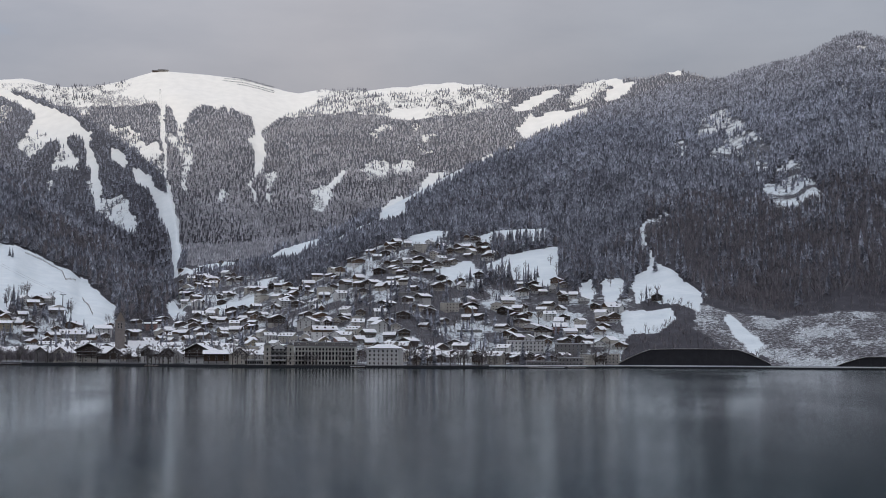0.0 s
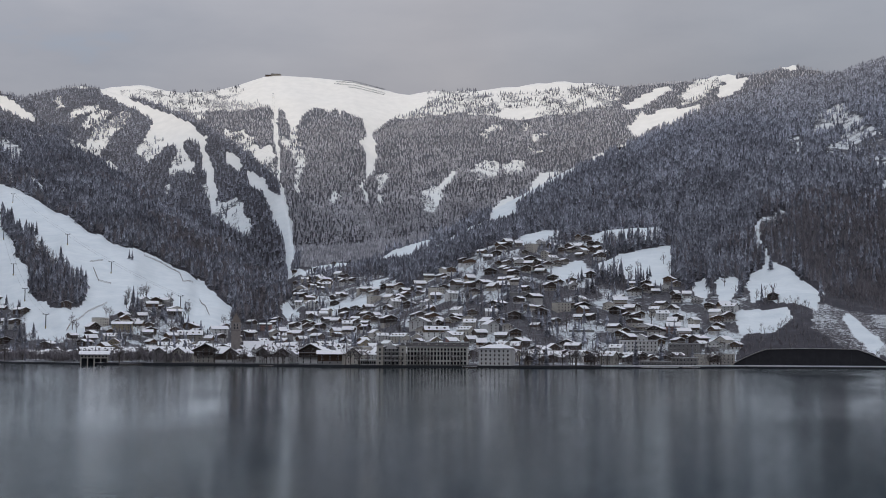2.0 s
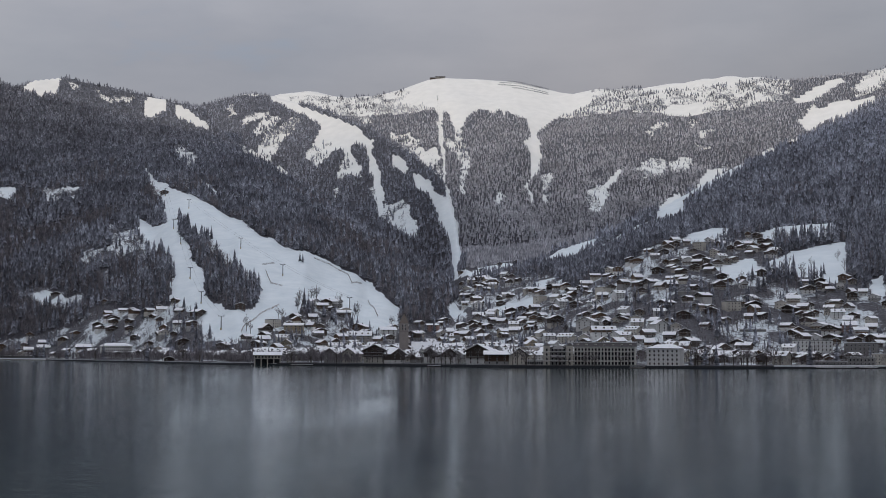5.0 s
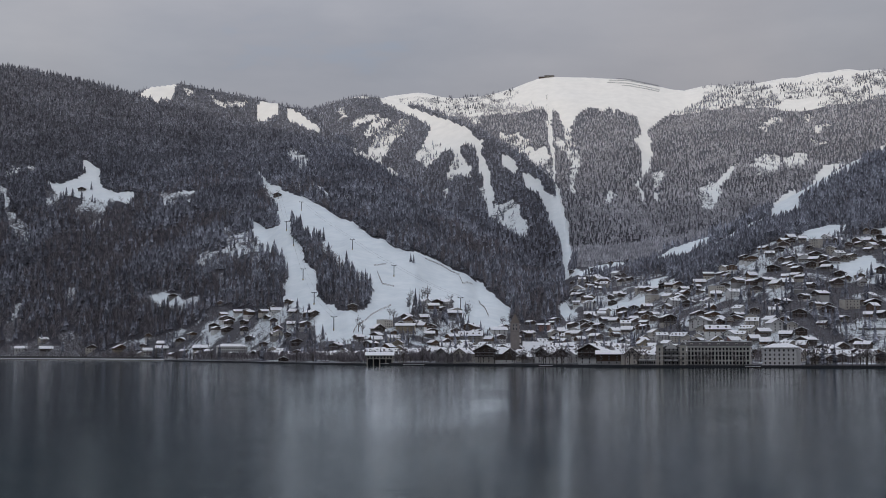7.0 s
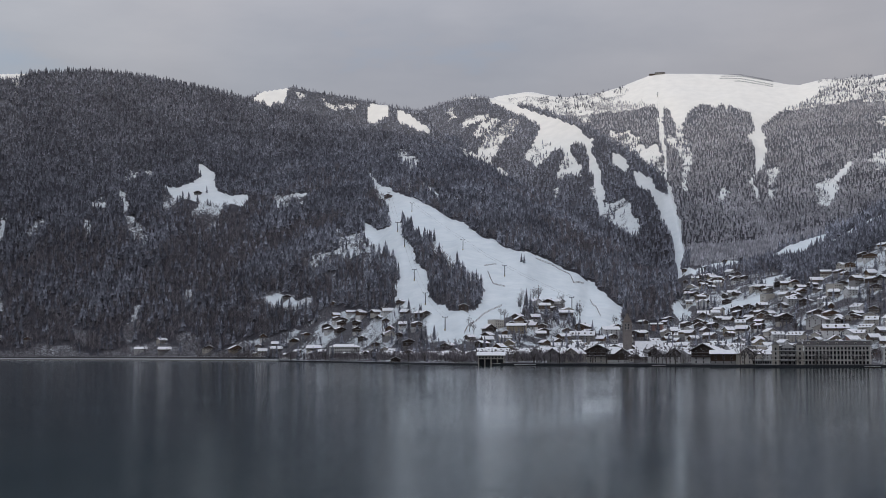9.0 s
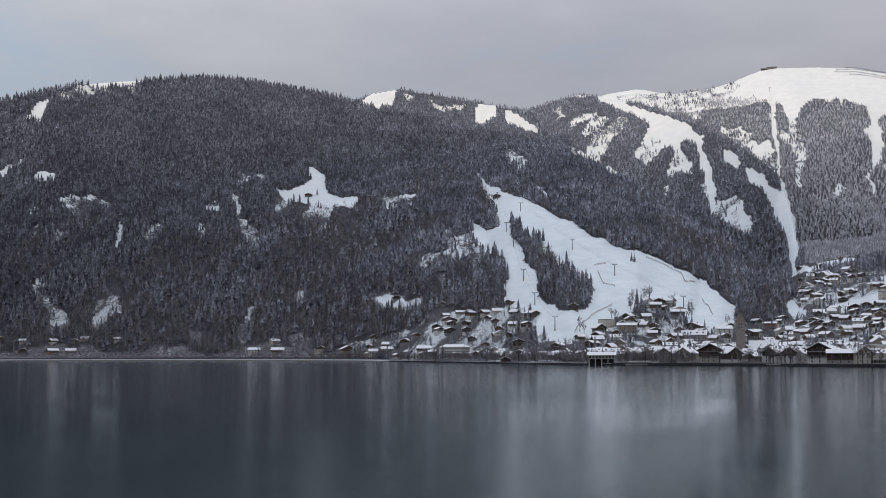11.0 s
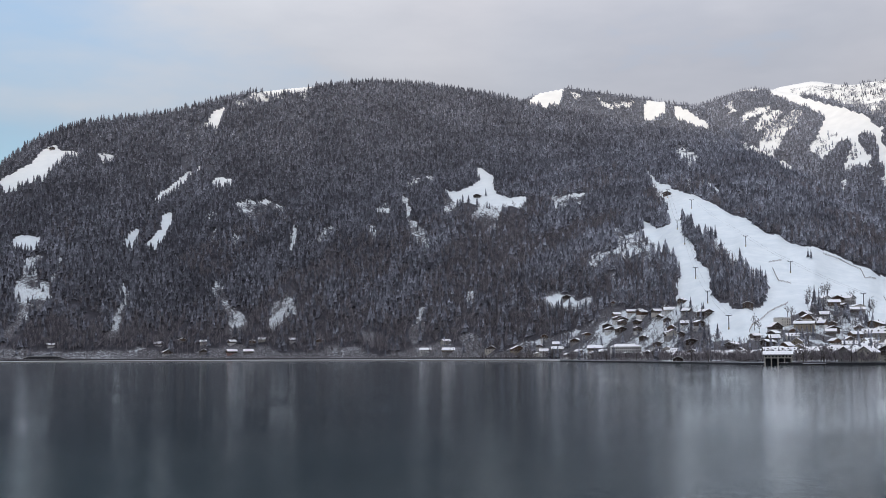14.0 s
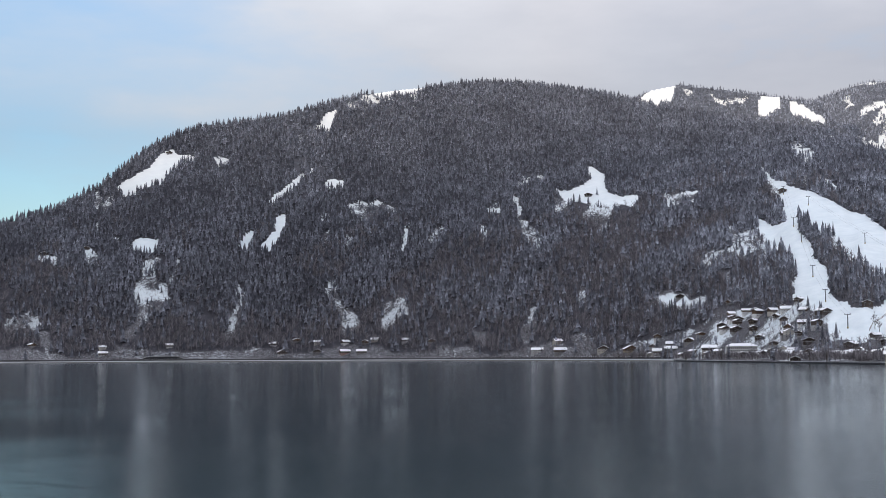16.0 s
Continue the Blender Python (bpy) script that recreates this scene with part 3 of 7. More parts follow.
clearing("town", [(-1011, 1726), (-727, 1581), (-576, 1501), (-510, 1571), (-476, 1549), (-384, 1578), (-354, 1728), (-417, 2095), (-327, 2111), (-263, 2035), (-181, 1618), (-127, 1627), (-74, 1666), (-17, 1680), (62, 1687), (56, 1531), (41, 1435), (120, 1443), (199, 1390), (197, 1269), (169, 1220), (135, 1077), (-35, 992), (-351, 1059), (-943, 1612)])
clearing("town", [(-852, 1631), (-834, 1681), (-670, 1532), (-561, 1383), (-439, 1430), (-325, 1055), (-889, 1572), (-962, 1703)])
clearing("run", [(-298, 1698), (-284, 1745), (-246, 1686), (-227, 1685), (-226, 1604), (-259, 1632), (-285, 1656)])
clearing("run", [(-473, 2067), (-454, 2034), (-426, 1979), (-420, 1968), (-404, 1934), (-398, 1923), (-414, 1953), (-429, 1986), (-441, 2008), (-462, 2049)])
clearing("run", [(-561, 2731), (-436, 2319), (-450, 2467), (-437, 2636), (-365, 2473), (-357, 2301), (-393, 2250), (-413, 2173), (-542, 2637)])
clearing("run", [(-363, 1759), (-363, 1816), (-332, 1716), (-317, 1638), (-352, 1716)])
clearing("run", [(-298, 2216), (-296, 2297), (-283, 2331), (-251, 2383), (-249, 2343), (-237, 2207), (-255, 2193), (-285, 2246)])
clearing("run", [(-232, 2417), (-224, 2430), (-213, 2298), (-225, 2349)])
clearing("rough", [(-333, 2215), (-299, 2293), (-296, 2269), (-330, 2220)])
clearing("run", [(-265, 1894), (-244, 1941), (-232, 1745), (-230, 1684)])
clearing("run", [(-231, 1821), (-219, 1883), (-210, 1792), (-217, 1775)])


def inside(outline, x, y):
    """Which of the points lie within the outline."""
    within = np.zeros(x.shape, bool)
    ox, oy = outline[:, 0], outline[:, 1]
    box = (x > ox.min()) & (x < ox.max()) & (y > oy.min()) & (y < oy.max())
    px, py = x[box], y[box]
    flip = np.zeros(px.shape, bool)
    for i in range(len(ox)):
        x0, y0, x1, y1 = ox[i - 1], oy[i - 1], ox[i], oy[i]
        if y0 != y1:
            flip ^= ((y0 > py) != (y1 > py)) & (px < (x1 - x0) * (py - y0) / (y1 - y0) + x0)
    within[box] = flip
    return within


def cover_at(x, y):
    """0 forest, 1 open snow, 2 snow with scattered trees, 3 town."""
    sway = {name: (x + w * fbm(x / 40, y / 40, n, 7), y + w * fbm(x / 40, y / 40, n, 9)) for name, w, n in (("run", 5.0, 3), ("rough", 14.0, 4))}
    kind = np.zeros(x.shape, np.int8)
    for name in ("town", "rough", "run", "keep"):
        for k, outline in CLEARINGS:
            if k == name:
                wx, wy = sway["rough" if k == "rough" else "run"]
                kind[inside(outline, wx, wy)] = {"town": 3, "rough": 2, "run": 1, "keep": 0}[name]
    return kind

# ---- materials ----
class Mat:
    """A small builder for a node material with one principled shader."""
    def __init__(self, name, rough=0.8, metal=0.0):
        self.m = bpy.data.materials.new(name)
        self.m.use_nodes = True
        self.n, self.l = self.m.node_tree.nodes, self.m.node_tree.links
        self.p = self.n["Principled BSDF"]
        self.p.inputs["Roughness"].default_value, self.p.inputs["Metallic"].default_value = rough, metal
        self.pos = self.n.new("ShaderNodeNewGeometry").outputs["Position"]

    def noise(self, size, detail=4.0, rough=0.55, scale=(1, 1, 1)):
        mp = self.n.new("ShaderNodeMapping")
        mp.inputs["Scale"].default_value = scale
        self.l.new(self.pos, mp.inputs["Vector"])
        t = self.n.new("ShaderNodeTexNoise")
        t.inputs["Scale"].default_value, t.inputs["Detail"].default_value, t.inputs["Roughness"].default_value = 1 / size, detail, rough
        self.l.new(mp.outputs[0], t.inputs["Vector"])
        return t.outputs["Fac"]

    def ramp(self, fac, *stops):
        r = self.n.new("ShaderNodeValToRGB")
        e = r.color_ramp.elements
        while len(e) < len(stops):
            e.new(0.5)
        for el, (at, col) in zip(e, stops):
            el.position, el.color = at, (*(col if hasattr(col, "__len__") else (col,) * 3), 1)
        self.l.new(fac, r.inputs[0])
        return r.outputs[0]

    def span(self, value, a, b, c=0.0, d=1.0):
        r = self.n.new("ShaderNodeMapRange")
        for key, v in zip(("From Min", "From Max", "To Min", "To Max"), (a, b, c, d)):
            r.inputs[key].default_value = v
        self.l.new(value, r.inputs["Value"])
        return r.outputs[0]

    def math(self, op, a, b):
        r = self.n.new("ShaderNodeMath")
        r.operation = op
        for i, v in enumerate((a, b)):
            if isinstance(v, (int, float)):
                r.inputs[i].default_value = v
            else:
                self.l.new(v, r.inputs[i])
        return r.outputs[0]

    def mix(self, fac, a, b, mode="MIX"):
        r = self.n.new("ShaderNodeMix")
        r.data_type, r.blend_type = "RGBA", mode
        for key, v in (("Factor", fac), ("A", a), ("B", b)):
            if isinstance(v, (int, float)):
                r.inputs[key].default_value = v
            elif isinstance(v, tuple):
                r.inputs[key].default_value = (*v, 1)
            else:
                self.l.new(v, r.inputs[key])
        return r.outputs["Result"]

    def axis(self, which):
        s = self.n.new("ShaderNodeSeparateXYZ")
        self.l.new(self.pos, s.inputs[0])
        return s.outputs[which]

    def attribute(self, name):
        a = self.n.new("ShaderNodeAttribute")
        a.attribute_name = name
        return a.outputs["Fac"]

    def island(self):
        return self.n.new("ShaderNodeNewGeometry").outputs["Random Per Island"]

    def object_random(self):
        return self.n.new("ShaderNodeObjectInfo").outputs["Random"]

    def up(self):
        s = self.n.new("ShaderNodeSeparateXYZ")
        self.l.new(self.n.new("ShaderNodeNewGeometry").outputs["Normal"], s.inputs[0])
        return s.outputs["Z"]

    def bump(self, height, strength, distance):
        b = self.n.new("ShaderNodeBump")
        b.inputs["Strength"].default_value, b.inputs["Distance"].default_value = strength, distance
        self.l.new(height, b.inputs["Height"])
        self.l.new(b.outputs[0], self.p.inputs["Normal"])
        return self

    def colour(self, c):
        if isinstance(c, tuple):
            self.p.inputs["Base Color"].default_value = (*c, 1)
        else:
            self.l.new(c, self.p.inputs["Base Color"])
        return self


def land_material():
    k = Mat("snowy_ground", 0.9)
    # warm sunlight is painted into the high snow; low snow is cooler and darker
    low_snow = k.ramp(k.noise(26, 6, 0.62, (1, 1, 2.5)), (0.3, (0.66, 0.725, 0.76)), (0.7, (0.79, 0.84, 0.86)))
    sunlit_snow = k.ramp(k.noise(30, 5), (0.3, (0.82, 0.805, 0.76)), (0.7, (0.90, 0.88, 0.83)))
    snow = k.mix(k.span(k.axis("Z"), 250, 650), low_snow, sunlit_snow)
    # patchy snow and needles, darkened with painted tree shade and blued for haze
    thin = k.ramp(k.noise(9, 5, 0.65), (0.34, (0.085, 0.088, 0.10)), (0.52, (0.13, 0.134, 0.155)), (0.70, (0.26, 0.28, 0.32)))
    shaded_litter = k.ramp(k.noise(13, 6, 0.65, (1, 1, 0.35)), (0.36, (0.032, 0.030, 0.039)), (0.58, (0.052, 0.049, 0.060)), (0.76, (0.12, 0.122, 0.145)))
    floor = k.mix(k.span(k.axis("Z"), 250, 700, 1.0, 0.1), thin, shaded_litter)
    scrub = k.ramp(k.noise(3.0, 6, 0.75), (0.46, (0.080, 0.073, 0.075)), (0.66, (0.68, 0.70, 0.74)))
    broken = k.math("ADD", k.attribute("open"), k.span(k.noise(6, 7, 0.78), 0.25, 0.75, -0.36, 0.36))
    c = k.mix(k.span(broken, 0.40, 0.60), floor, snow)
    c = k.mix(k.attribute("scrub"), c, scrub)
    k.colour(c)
    k.bump(k.noise(6, 5), 0.5, 1.0)
    return k.m


def water_material():
    k = Mat("lake_water", 0.07)
    k.colour(k.ramp(k.noise(120, 3), (0.3, (0.005, 0.026, 0.031)), (0.7, (0.008, 0.034, 0.040))))
    k.p.inputs["IOR"].default_value = 1.333
    k.p.inputs["Specular IOR Level"].default_value = 0.27
    wave = k.math("ADD", k.math("MULTIPLY", k.noise(2.6, 5, 0.68, (0.6, 1.3, 1)), 0.9), k.math("MULTIPLY", k.noise(0.45, 2), 0.3))
    calm = k.span(k.noise(60, 3, 0.55, (1, 0.35, 1)), 0.38, 0.68, 0.3, 1.6)
    k.bump(k.math("MULTIPLY", wave, calm), 0.185, 0.3)
    return k.m


def conifer_material(name, even, low, high, single=(0.3, 1.6), stand=(0.6, 1.25), flank_tone=None, snow=(0.66, 0.69, 0.79), ends=(0.25, 1.65)):
    """Spruce needles under dry snow: `even` is the dusting that every tree has; more of it lies on branch ends, in clumps and higher up."""
    k = Mat(name, 0.85)
    # haze of the distance is put into the colours: needles lifted and blued
    green = k.ramp(k.island(), (0.0, (0.027, 0.027, 0.037)), (0.6, (0.042, 0.041, 0.055)), (1.0, (0.066, 0.064, 0.079)))
    clumps = k.span(k.noise(1.3, 4, 0.75), 0.40, 0.70, even, 1.0)
    frost = k.math("MULTIPLY", clumps, k.span(k.axis("Z"), 60, 500, low, high))
    frost = k.math("MULTIPLY", frost, k.span(k.attribute("rim"), 0.0, 1.0, *ends))
    # left-to-right brightness of the mountain put into the dusting, rising along X
    if flank_tone:
        frost = k.math("MULTIPLY", frost, k.span(k.axis("X"), -1750, -650, *flank_tone))
    patch = k.math("MULTIPLY", k.span(k.noise(150, 4, 0.6), 0.32, 0.68, *stand), k.span(k.island(), 0.0, 1.0, *single))
    patch = k.math("MULTIPLY", patch, k.span(k.noise(17, 3, 0.6), 0.34, 0.66, 0.45, 1.5))
    k.colour(k.mix(k.math("MINIMUM", k.math("MULTIPLY", frost, patch), 1.0), green, snow))
    return k.m


def twig_material():
    k = Mat("bare_winter_twigs", 0.9)
    bark = k.ramp(k.island(), (0.0, (0.13, 0.115, 0.125)), (0.5, (0.195, 0.176, 0.187)), (1.0, (0.28, 0.258, 0.268)))
    stand = k.span(k.noise(90, 3, 0.6), 0.35, 0.65, 0.0, 0.16)
    k.colour(k.mix(k.math("MULTIPLY", k.span(k.noise(2.5, 3, 0.6), 0.42, 0.75), stand), bark, (0.56, 0.57, 0.60)))
    return k.m


def plain(name, colour, rough=0.75, vary=0.25, size=1.5, metal=0.0, tones=(0.72, 1.0, 1.12)):
    """Paint, plaster or timber: its colour varies from thing to thing and, as stains, over the surface."""
    k = Mat(name, rough, metal)
    dark, light = tuple(c * (1 - vary) for c in colour), tuple(min(1, c * (1 + vary)) for c in colour)
    c = k.mix(k.noise(size, 5, 0.65), dark, light)
    tone = k.ramp(k.object_random(), *zip((0.0, 0.5, 1.0), tones))
    k.colour(k.mix(1.0, c, tone, "MULTIPLY"))
    k.bump(k.noise(size * 0.2, 3), 0.2, 0.05)
    return k.m


def snow_material():
    k = Mat("roof_snow", 0.85)
    k.colour(k.ramp(k.noise(1.8, 4), (0.3, (0.78, 0.80, 0.83)), (0.6, (0.89, 0.89, 0.90))))
    k.bump(k.noise(0.8, 4), 0.4, 0.2)
    return k.m


def plank_material(name, colour):
    k = Mat(name, 0.85)
    grain = k.noise(0.5, 4, 0.6, (6, 6, 0.4))
    c = k.mix(grain, tuple(c * 0.6 for c in colour), tuple(c * 1.4 for c in colour))
    tone = k.ramp(k.object_random(), (0.0, 0.6), (0.5, 1.0), (1.0, 1.35))
    k.colour(k.mix(1.0, c, tone, "MULTIPLY"))
    k.bump(grain, 0.4, 0.03)
    return k.m


def glass_material():
    k = Mat("window_glass", 0.08)
    k.colour((0.015, 0.017, 0.02))
    return k.m


def stone_material():
    k = Mat("grey_stone", 0.9)
    k.colour(k.ramp(k.noise(2.2, 6, 0.65), (0.3, (0.16, 0.15, 0.14)), (0.7, (0.34, 0.33, 0.31))))
    k.bump(k.noise(0.7, 4), 0.6, 0.15)
    return k.m


SNOW, GLASS, STONE = snow_material(), glass_material(), stone_material()
CREAM = plain("cream_plaster", (0.50, 0.465, 0.41))
WHITE = plain("white_plaster", (0.66, 0.65, 0.635))
IVORY = plain("ivory_hotel_plaster", (0.54, 0.52, 0.485), vary=0.2, tones=(1.0, 1.0, 1.0))
GREY = plain("grey_plaster", (0.27, 0.26, 0.255))
OCHRE = plain("ochre_plaster", (0.36, 0.30, 0.21))
ROSE = plain("faded_rose_plaster", (0.36, 0.22, 0.19))
DARKWOOD = plank_material("dark_stained_timber", (0.088, 0.066, 0.055))
BROWNWOOD = plank_material("brown_timber", (0.12, 0.075, 0.048))
ROOFING = plain("dark_roof_sheet", (0.085, 0.079, 0.079))
FRAMING = plain("painted_window_frame", (0.62, 0.61, 0.59))
CONCRETE = plain("weathered_concrete", (0.24, 0.235, 0.225), 0.9, 0.35, 4)
DARKWALL = plain("near_black_concrete", (0.045, 0.045, 0.052), 0.9, 0.5, 5)
STEEL = plain("galvanised_steel", (0.16, 0.17, 0.18), 0.5, 0.2, 1.0, 0.6)
BARK = plain("grey_brown_bark", (0.085, 0.07, 0.06), 0.9, 0.4, 0.6)
ASPHALT = plain("wet_asphalt", (0.045, 0.045, 0.05), 0.7, 0.3, 6)

LAND, WATER, TWIGS = land_material(), water_material(), twig_material()
SPRUCE = conifer_material("snow_dusted_spruce", 0.32, 0.44, 0.88, (0.35, 1.6))
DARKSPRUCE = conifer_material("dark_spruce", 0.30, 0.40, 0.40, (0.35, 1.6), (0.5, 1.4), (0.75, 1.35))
# besides real frost, the pale dusting paints in haze over the far slopes
HAZY_FROSTED = conifer_material("hazy_frosted_spruce", 0.86, 0.70, 0.68, (0.72, 1.22), (0.75, 1.2), snow=(0.72, 0.715, 0.76), ends=(0.62, 1.2))
# shade of the middle ridge is painted in as thinner dusting on its needles
RIDGESPRUCE = conifer_material("shaded_ridge_spruce", 0.60, 0.42, 0.48, (0.6, 1.35), (0.65, 1.3), ends=(0.5, 1.35))

# ---- the ground: one sheet from the water's edge to beyond the crests, all round ----
def mesh_from(name, verts, faces, material, smooth=False):
    """A mesh out of numpy arrays; faces all have the same number of corners."""
    me = bpy.data.meshes.new(name)
    faces = np.asarray(faces, np.int32)
    n, k = faces.shape
    me.vertices.add(len(verts))
    me.vertices.foreach_set("co", np.asarray(verts, np.float32).ravel())
    me.loops.add(n * k)
    me.loops.foreach_set("vertex_index", faces.ravel())
    me.polygons.add(n)
    me.polygons.foreach_set("loop_start", np.arange(0, n * k, k, dtype=np.int32))
    me.polygons.foreach_set("use_smooth", np.full(n, smooth, bool))
    me.materials.append(material)
    me.update(calc_edges=True)
    return me


def crest_range(b, key):
    rows = HILLS[key][0]
    return np.interp(b, rows[:, 0], rows[:, 2])


def build_ground():
    fine = np.arange(-20, 58.01, 0.1)
    left, right = np.arange(60, 180, 3.0), np.arange(-180, -20.2, 3.0)
    b = np.concatenate((right, fine, left))
    rows = 340
    v = np.linspace(0, 1, rows)
    shore = np.interp(b, SHORE[:, 0], SHORE[:, 1])
    r0 = np.maximum(shore - 28, 3)
    B = np.repeat(b[:, None], rows, 1)
    Rr = r0[:, None] * (4940 / r0[:, None]) ** v[None, :]
    z = land_height(B, Rr)
    x, y = -Rr * np.sin(np.radians(B)), Rr * np.cos(np.radians(B))
    z = z + np.where(Rr - shore[:, None] > 40, 0.8 * fbm(x / 14, y / 14, 3, 3), 0)
    cols = len(b)
    idx = np.arange(cols * rows).reshape(cols, rows)
    nxt = np.roll(idx, -1, 0)
    quads = np.stack((idx[:, :-1], idx[:, 1:], nxt[:, 1:], nxt[:, :-1]), -1).reshape(-1, 4)
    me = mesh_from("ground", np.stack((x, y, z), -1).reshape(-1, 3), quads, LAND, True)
    kind = cover_at(x.ravel(), y.ravel())
    shore_strip = ((Rr - shore[:, None]) < 45).ravel()
    patchy = np.clip(0.5 + 1.6 * fbm(x.ravel() / 30, y.ravel() / 30, 3, 11), 0, 1)
    zr, Br, Rf = z.ravel(), B.ravel(), Rr.ravel()
    far = (Br < 13.5) | (Rf > crest_range(Br, "A") + 150)
    high = ((zr > 330) | (Rf > 2450)) & far
    open_snow = np.where(kind == 1, 1.0, np.where(kind == 2, 0.30 + 0.42 * patchy, np.where(kind == 3, 0.16 + 0.5 * patchy, 0.0)))
    open_snow[(kind == 2) & high] = 0.46 + 0.34 * patchy[(kind == 2) & high]
    open_snow[(kind == 2) & ~far & (zr < 60)] *= 0.6
    open_snow[shore_strip & (kind != 1)] = 0.12
    bald = (kind == 0) & (zr > 830) & (Br > -2.5)
    open_snow[bald] = 0.5 + 0.3 * patchy[bald]
    scrub = np.where((kind == 2) & ~high, np.where(~far & (zr > 110), 0.12, np.where(~far & (zr < 60), 0.5, 0.4)), np.where(kind == 3, 0.2, 0.0))
    bank = (kind == 2) & (Br < -4) & (Rf < 3400)
    open_snow[bank], scrub[bank] = 0.30 + 0.36 * patchy[bank], np.where(zr[bank] < 150, 0.55, 0.1)
    for name, values in (("open", open_snow), ("scrub", scrub)):
        me.attributes.new(name, "FLOAT", "POINT").data.foreach_set("value", values.astype(np.float32))
    return tagged(new("ground", me), "snow-covered valley floor and mountainsides around the lake", "ground", kind="structure")


build_ground()


def build_lake():
    ring = np.radians(np.arange(0, 360, 4))
    verts = [(0, 0, 0)]
    faces = []
    radii = (30, 120, 500, 1500, 4900)
    for r in radii:
        verts += [(-r * math.sin(a), r * math.cos(a), 0) for a in ring]
    n = len(ring)
    me = bpy.data.meshes.new("lake")
    for i in range(n):
        j = (i + 1) % n
        faces.append((0, 1 + i, 1 + j))
        for k in range(len(radii) - 1):
            faces.append((1 + k * n + i, 1 + (k + 1) * n + i, 1 + (k + 1) * n + j, 1 + k * n + j))
    me.from_pydata(verts, [], faces)
    me.materials.append(WATER)
    return tagged(new("water", me), "dark slate-grey lake with faint ripples and blurred reflections", "lake", kind="structure")


build_lake()

# ---- forests ----
def candidates(spacing, b0, b1, r0, r1, seed):
    """Jittered places about `spacing` apart over a stretch of the plan."""
    rng = np.random.default_rng(seed)
    r = np.arange(r0, r1, spacing)
    out = []
    for ring in r:
        n = int(radians(b1 - b0) * ring / spacing)
        out.append(np.stack((b0 + (b1 - b0) * (np.arange(n) + rng.random(n)) / n, ring + spacing * (rng.random(n) - 0.5)), -1))
    p = np.concatenate(out)
    return p[:, 0], p[:, 1]


def clump_mesh(name, unit_verts, unit_faces, x, y, z, size, turn, fat, material):
    """Many copies of one small form, each with its own size and turn, in one mesh."""
    n, k = len(x), len(unit_verts)
    c, s = np.cos(turn)[:, None], np.sin(turn)[:, None]
    ux, uy, uz = unit_verts.T
    vx = (ux * c - uy * s) * (size * fat)[:, None] + x[:, None]
    vy = (ux * s + uy * c) * (size * fat)[:, None] + y[:, None]
    vz = uz * size[:, None] + z[:, None]
    verts = np.stack((vx, vy, vz), -1).reshape(-1, 3)
    faces = (unit_faces[None] + (np.arange(n) * k)[:, None, None]).reshape(-1, unit_faces.shape[1])
    me = mesh_from(name, verts, faces, material)
    # how far out on its branch a point lies, more so towards the leader
    rim = np.clip(np.hypot(ux, uy) / (0.17 * (1.04 - uz)) * 0.8 + 0.25 * uz, 0, 1)
    me.attributes.new("rim", "FLOAT", "POINT").data.foreach_set("value", np.tile(rim, n).astype(np.float32))
    return me


def spruce_form(tiers, sides, rng):
    """Stacked, ragged skirts of branches round a leader, one unit high."""
    verts, faces = [], []
    for t in range(tiers):
        low, high = 0.04 + 0.86 * t / tiers, min(1.0, 0.04 + 0.86 * t / tiers + 1.55 / (tiers + 0.55))
        wide = 0.155 * (1 - t / (tiers + 0.35)) ** 0.85
        a0 = len(verts)
        verts.append((0, 0, high if t < tiers - 1 else 1.0))
        for i in range(sides):
            a = 2 * math.pi * (i + 0.5 * (t % 2)) / sides
            tip = (i + t) % 2
            w = wide * (rng.uniform(1.0, 1.3) if tip else rng.uniform(0.55, 0.75))
            verts.append((w * math.cos(a), w * math.sin(a), low + (rng.uniform(-0.05, 0.0) if tip else rng.uniform(0.03, 0.10))))
        faces += [(a0, a0 + 1 + i, a0 + 1 + (i + 1) % sides) for i in range(sides)]
    return np.array(verts), np.array(faces)


def bare_form(count, rng):
    """A trunk and a rounded crown of fine ascending twigs, one unit high."""
    verts, faces = [], []
    for i in range(count):
        a = rng.uniform(0, 2 * math.pi)
        root = rng.uniform(0.12, 0.62) if i else 0.0
        tip = min(1.0, root + rng.uniform(0.22, 0.45)) if i else 0.97
        reach = rng.uniform(0.10, 0.30) * (1.15 - abs(tip - 0.62)) if i else 0.02
        w = rng.uniform(0.009, 0.016) if i else 0.02
        tx, ty = reach * math.cos(a), reach * math.sin(a)
        mx, my = 0.62 * tx, 0.62 * ty
        sx, sy = -w * math.sin(a + 0.7), w * math.cos(a + 0.7)
        k = len(verts)
        m = root + (tip - root) * 0.45
        verts += [(0, 0, root), (mx + sx, my + sy, m), (tx, ty, tip), (mx - sx, my - sy, m)]
        faces += [(k, k + 1, k + 3), (k + 1, k + 2, k + 3)]
    return np.array(verts), np.array(faces)


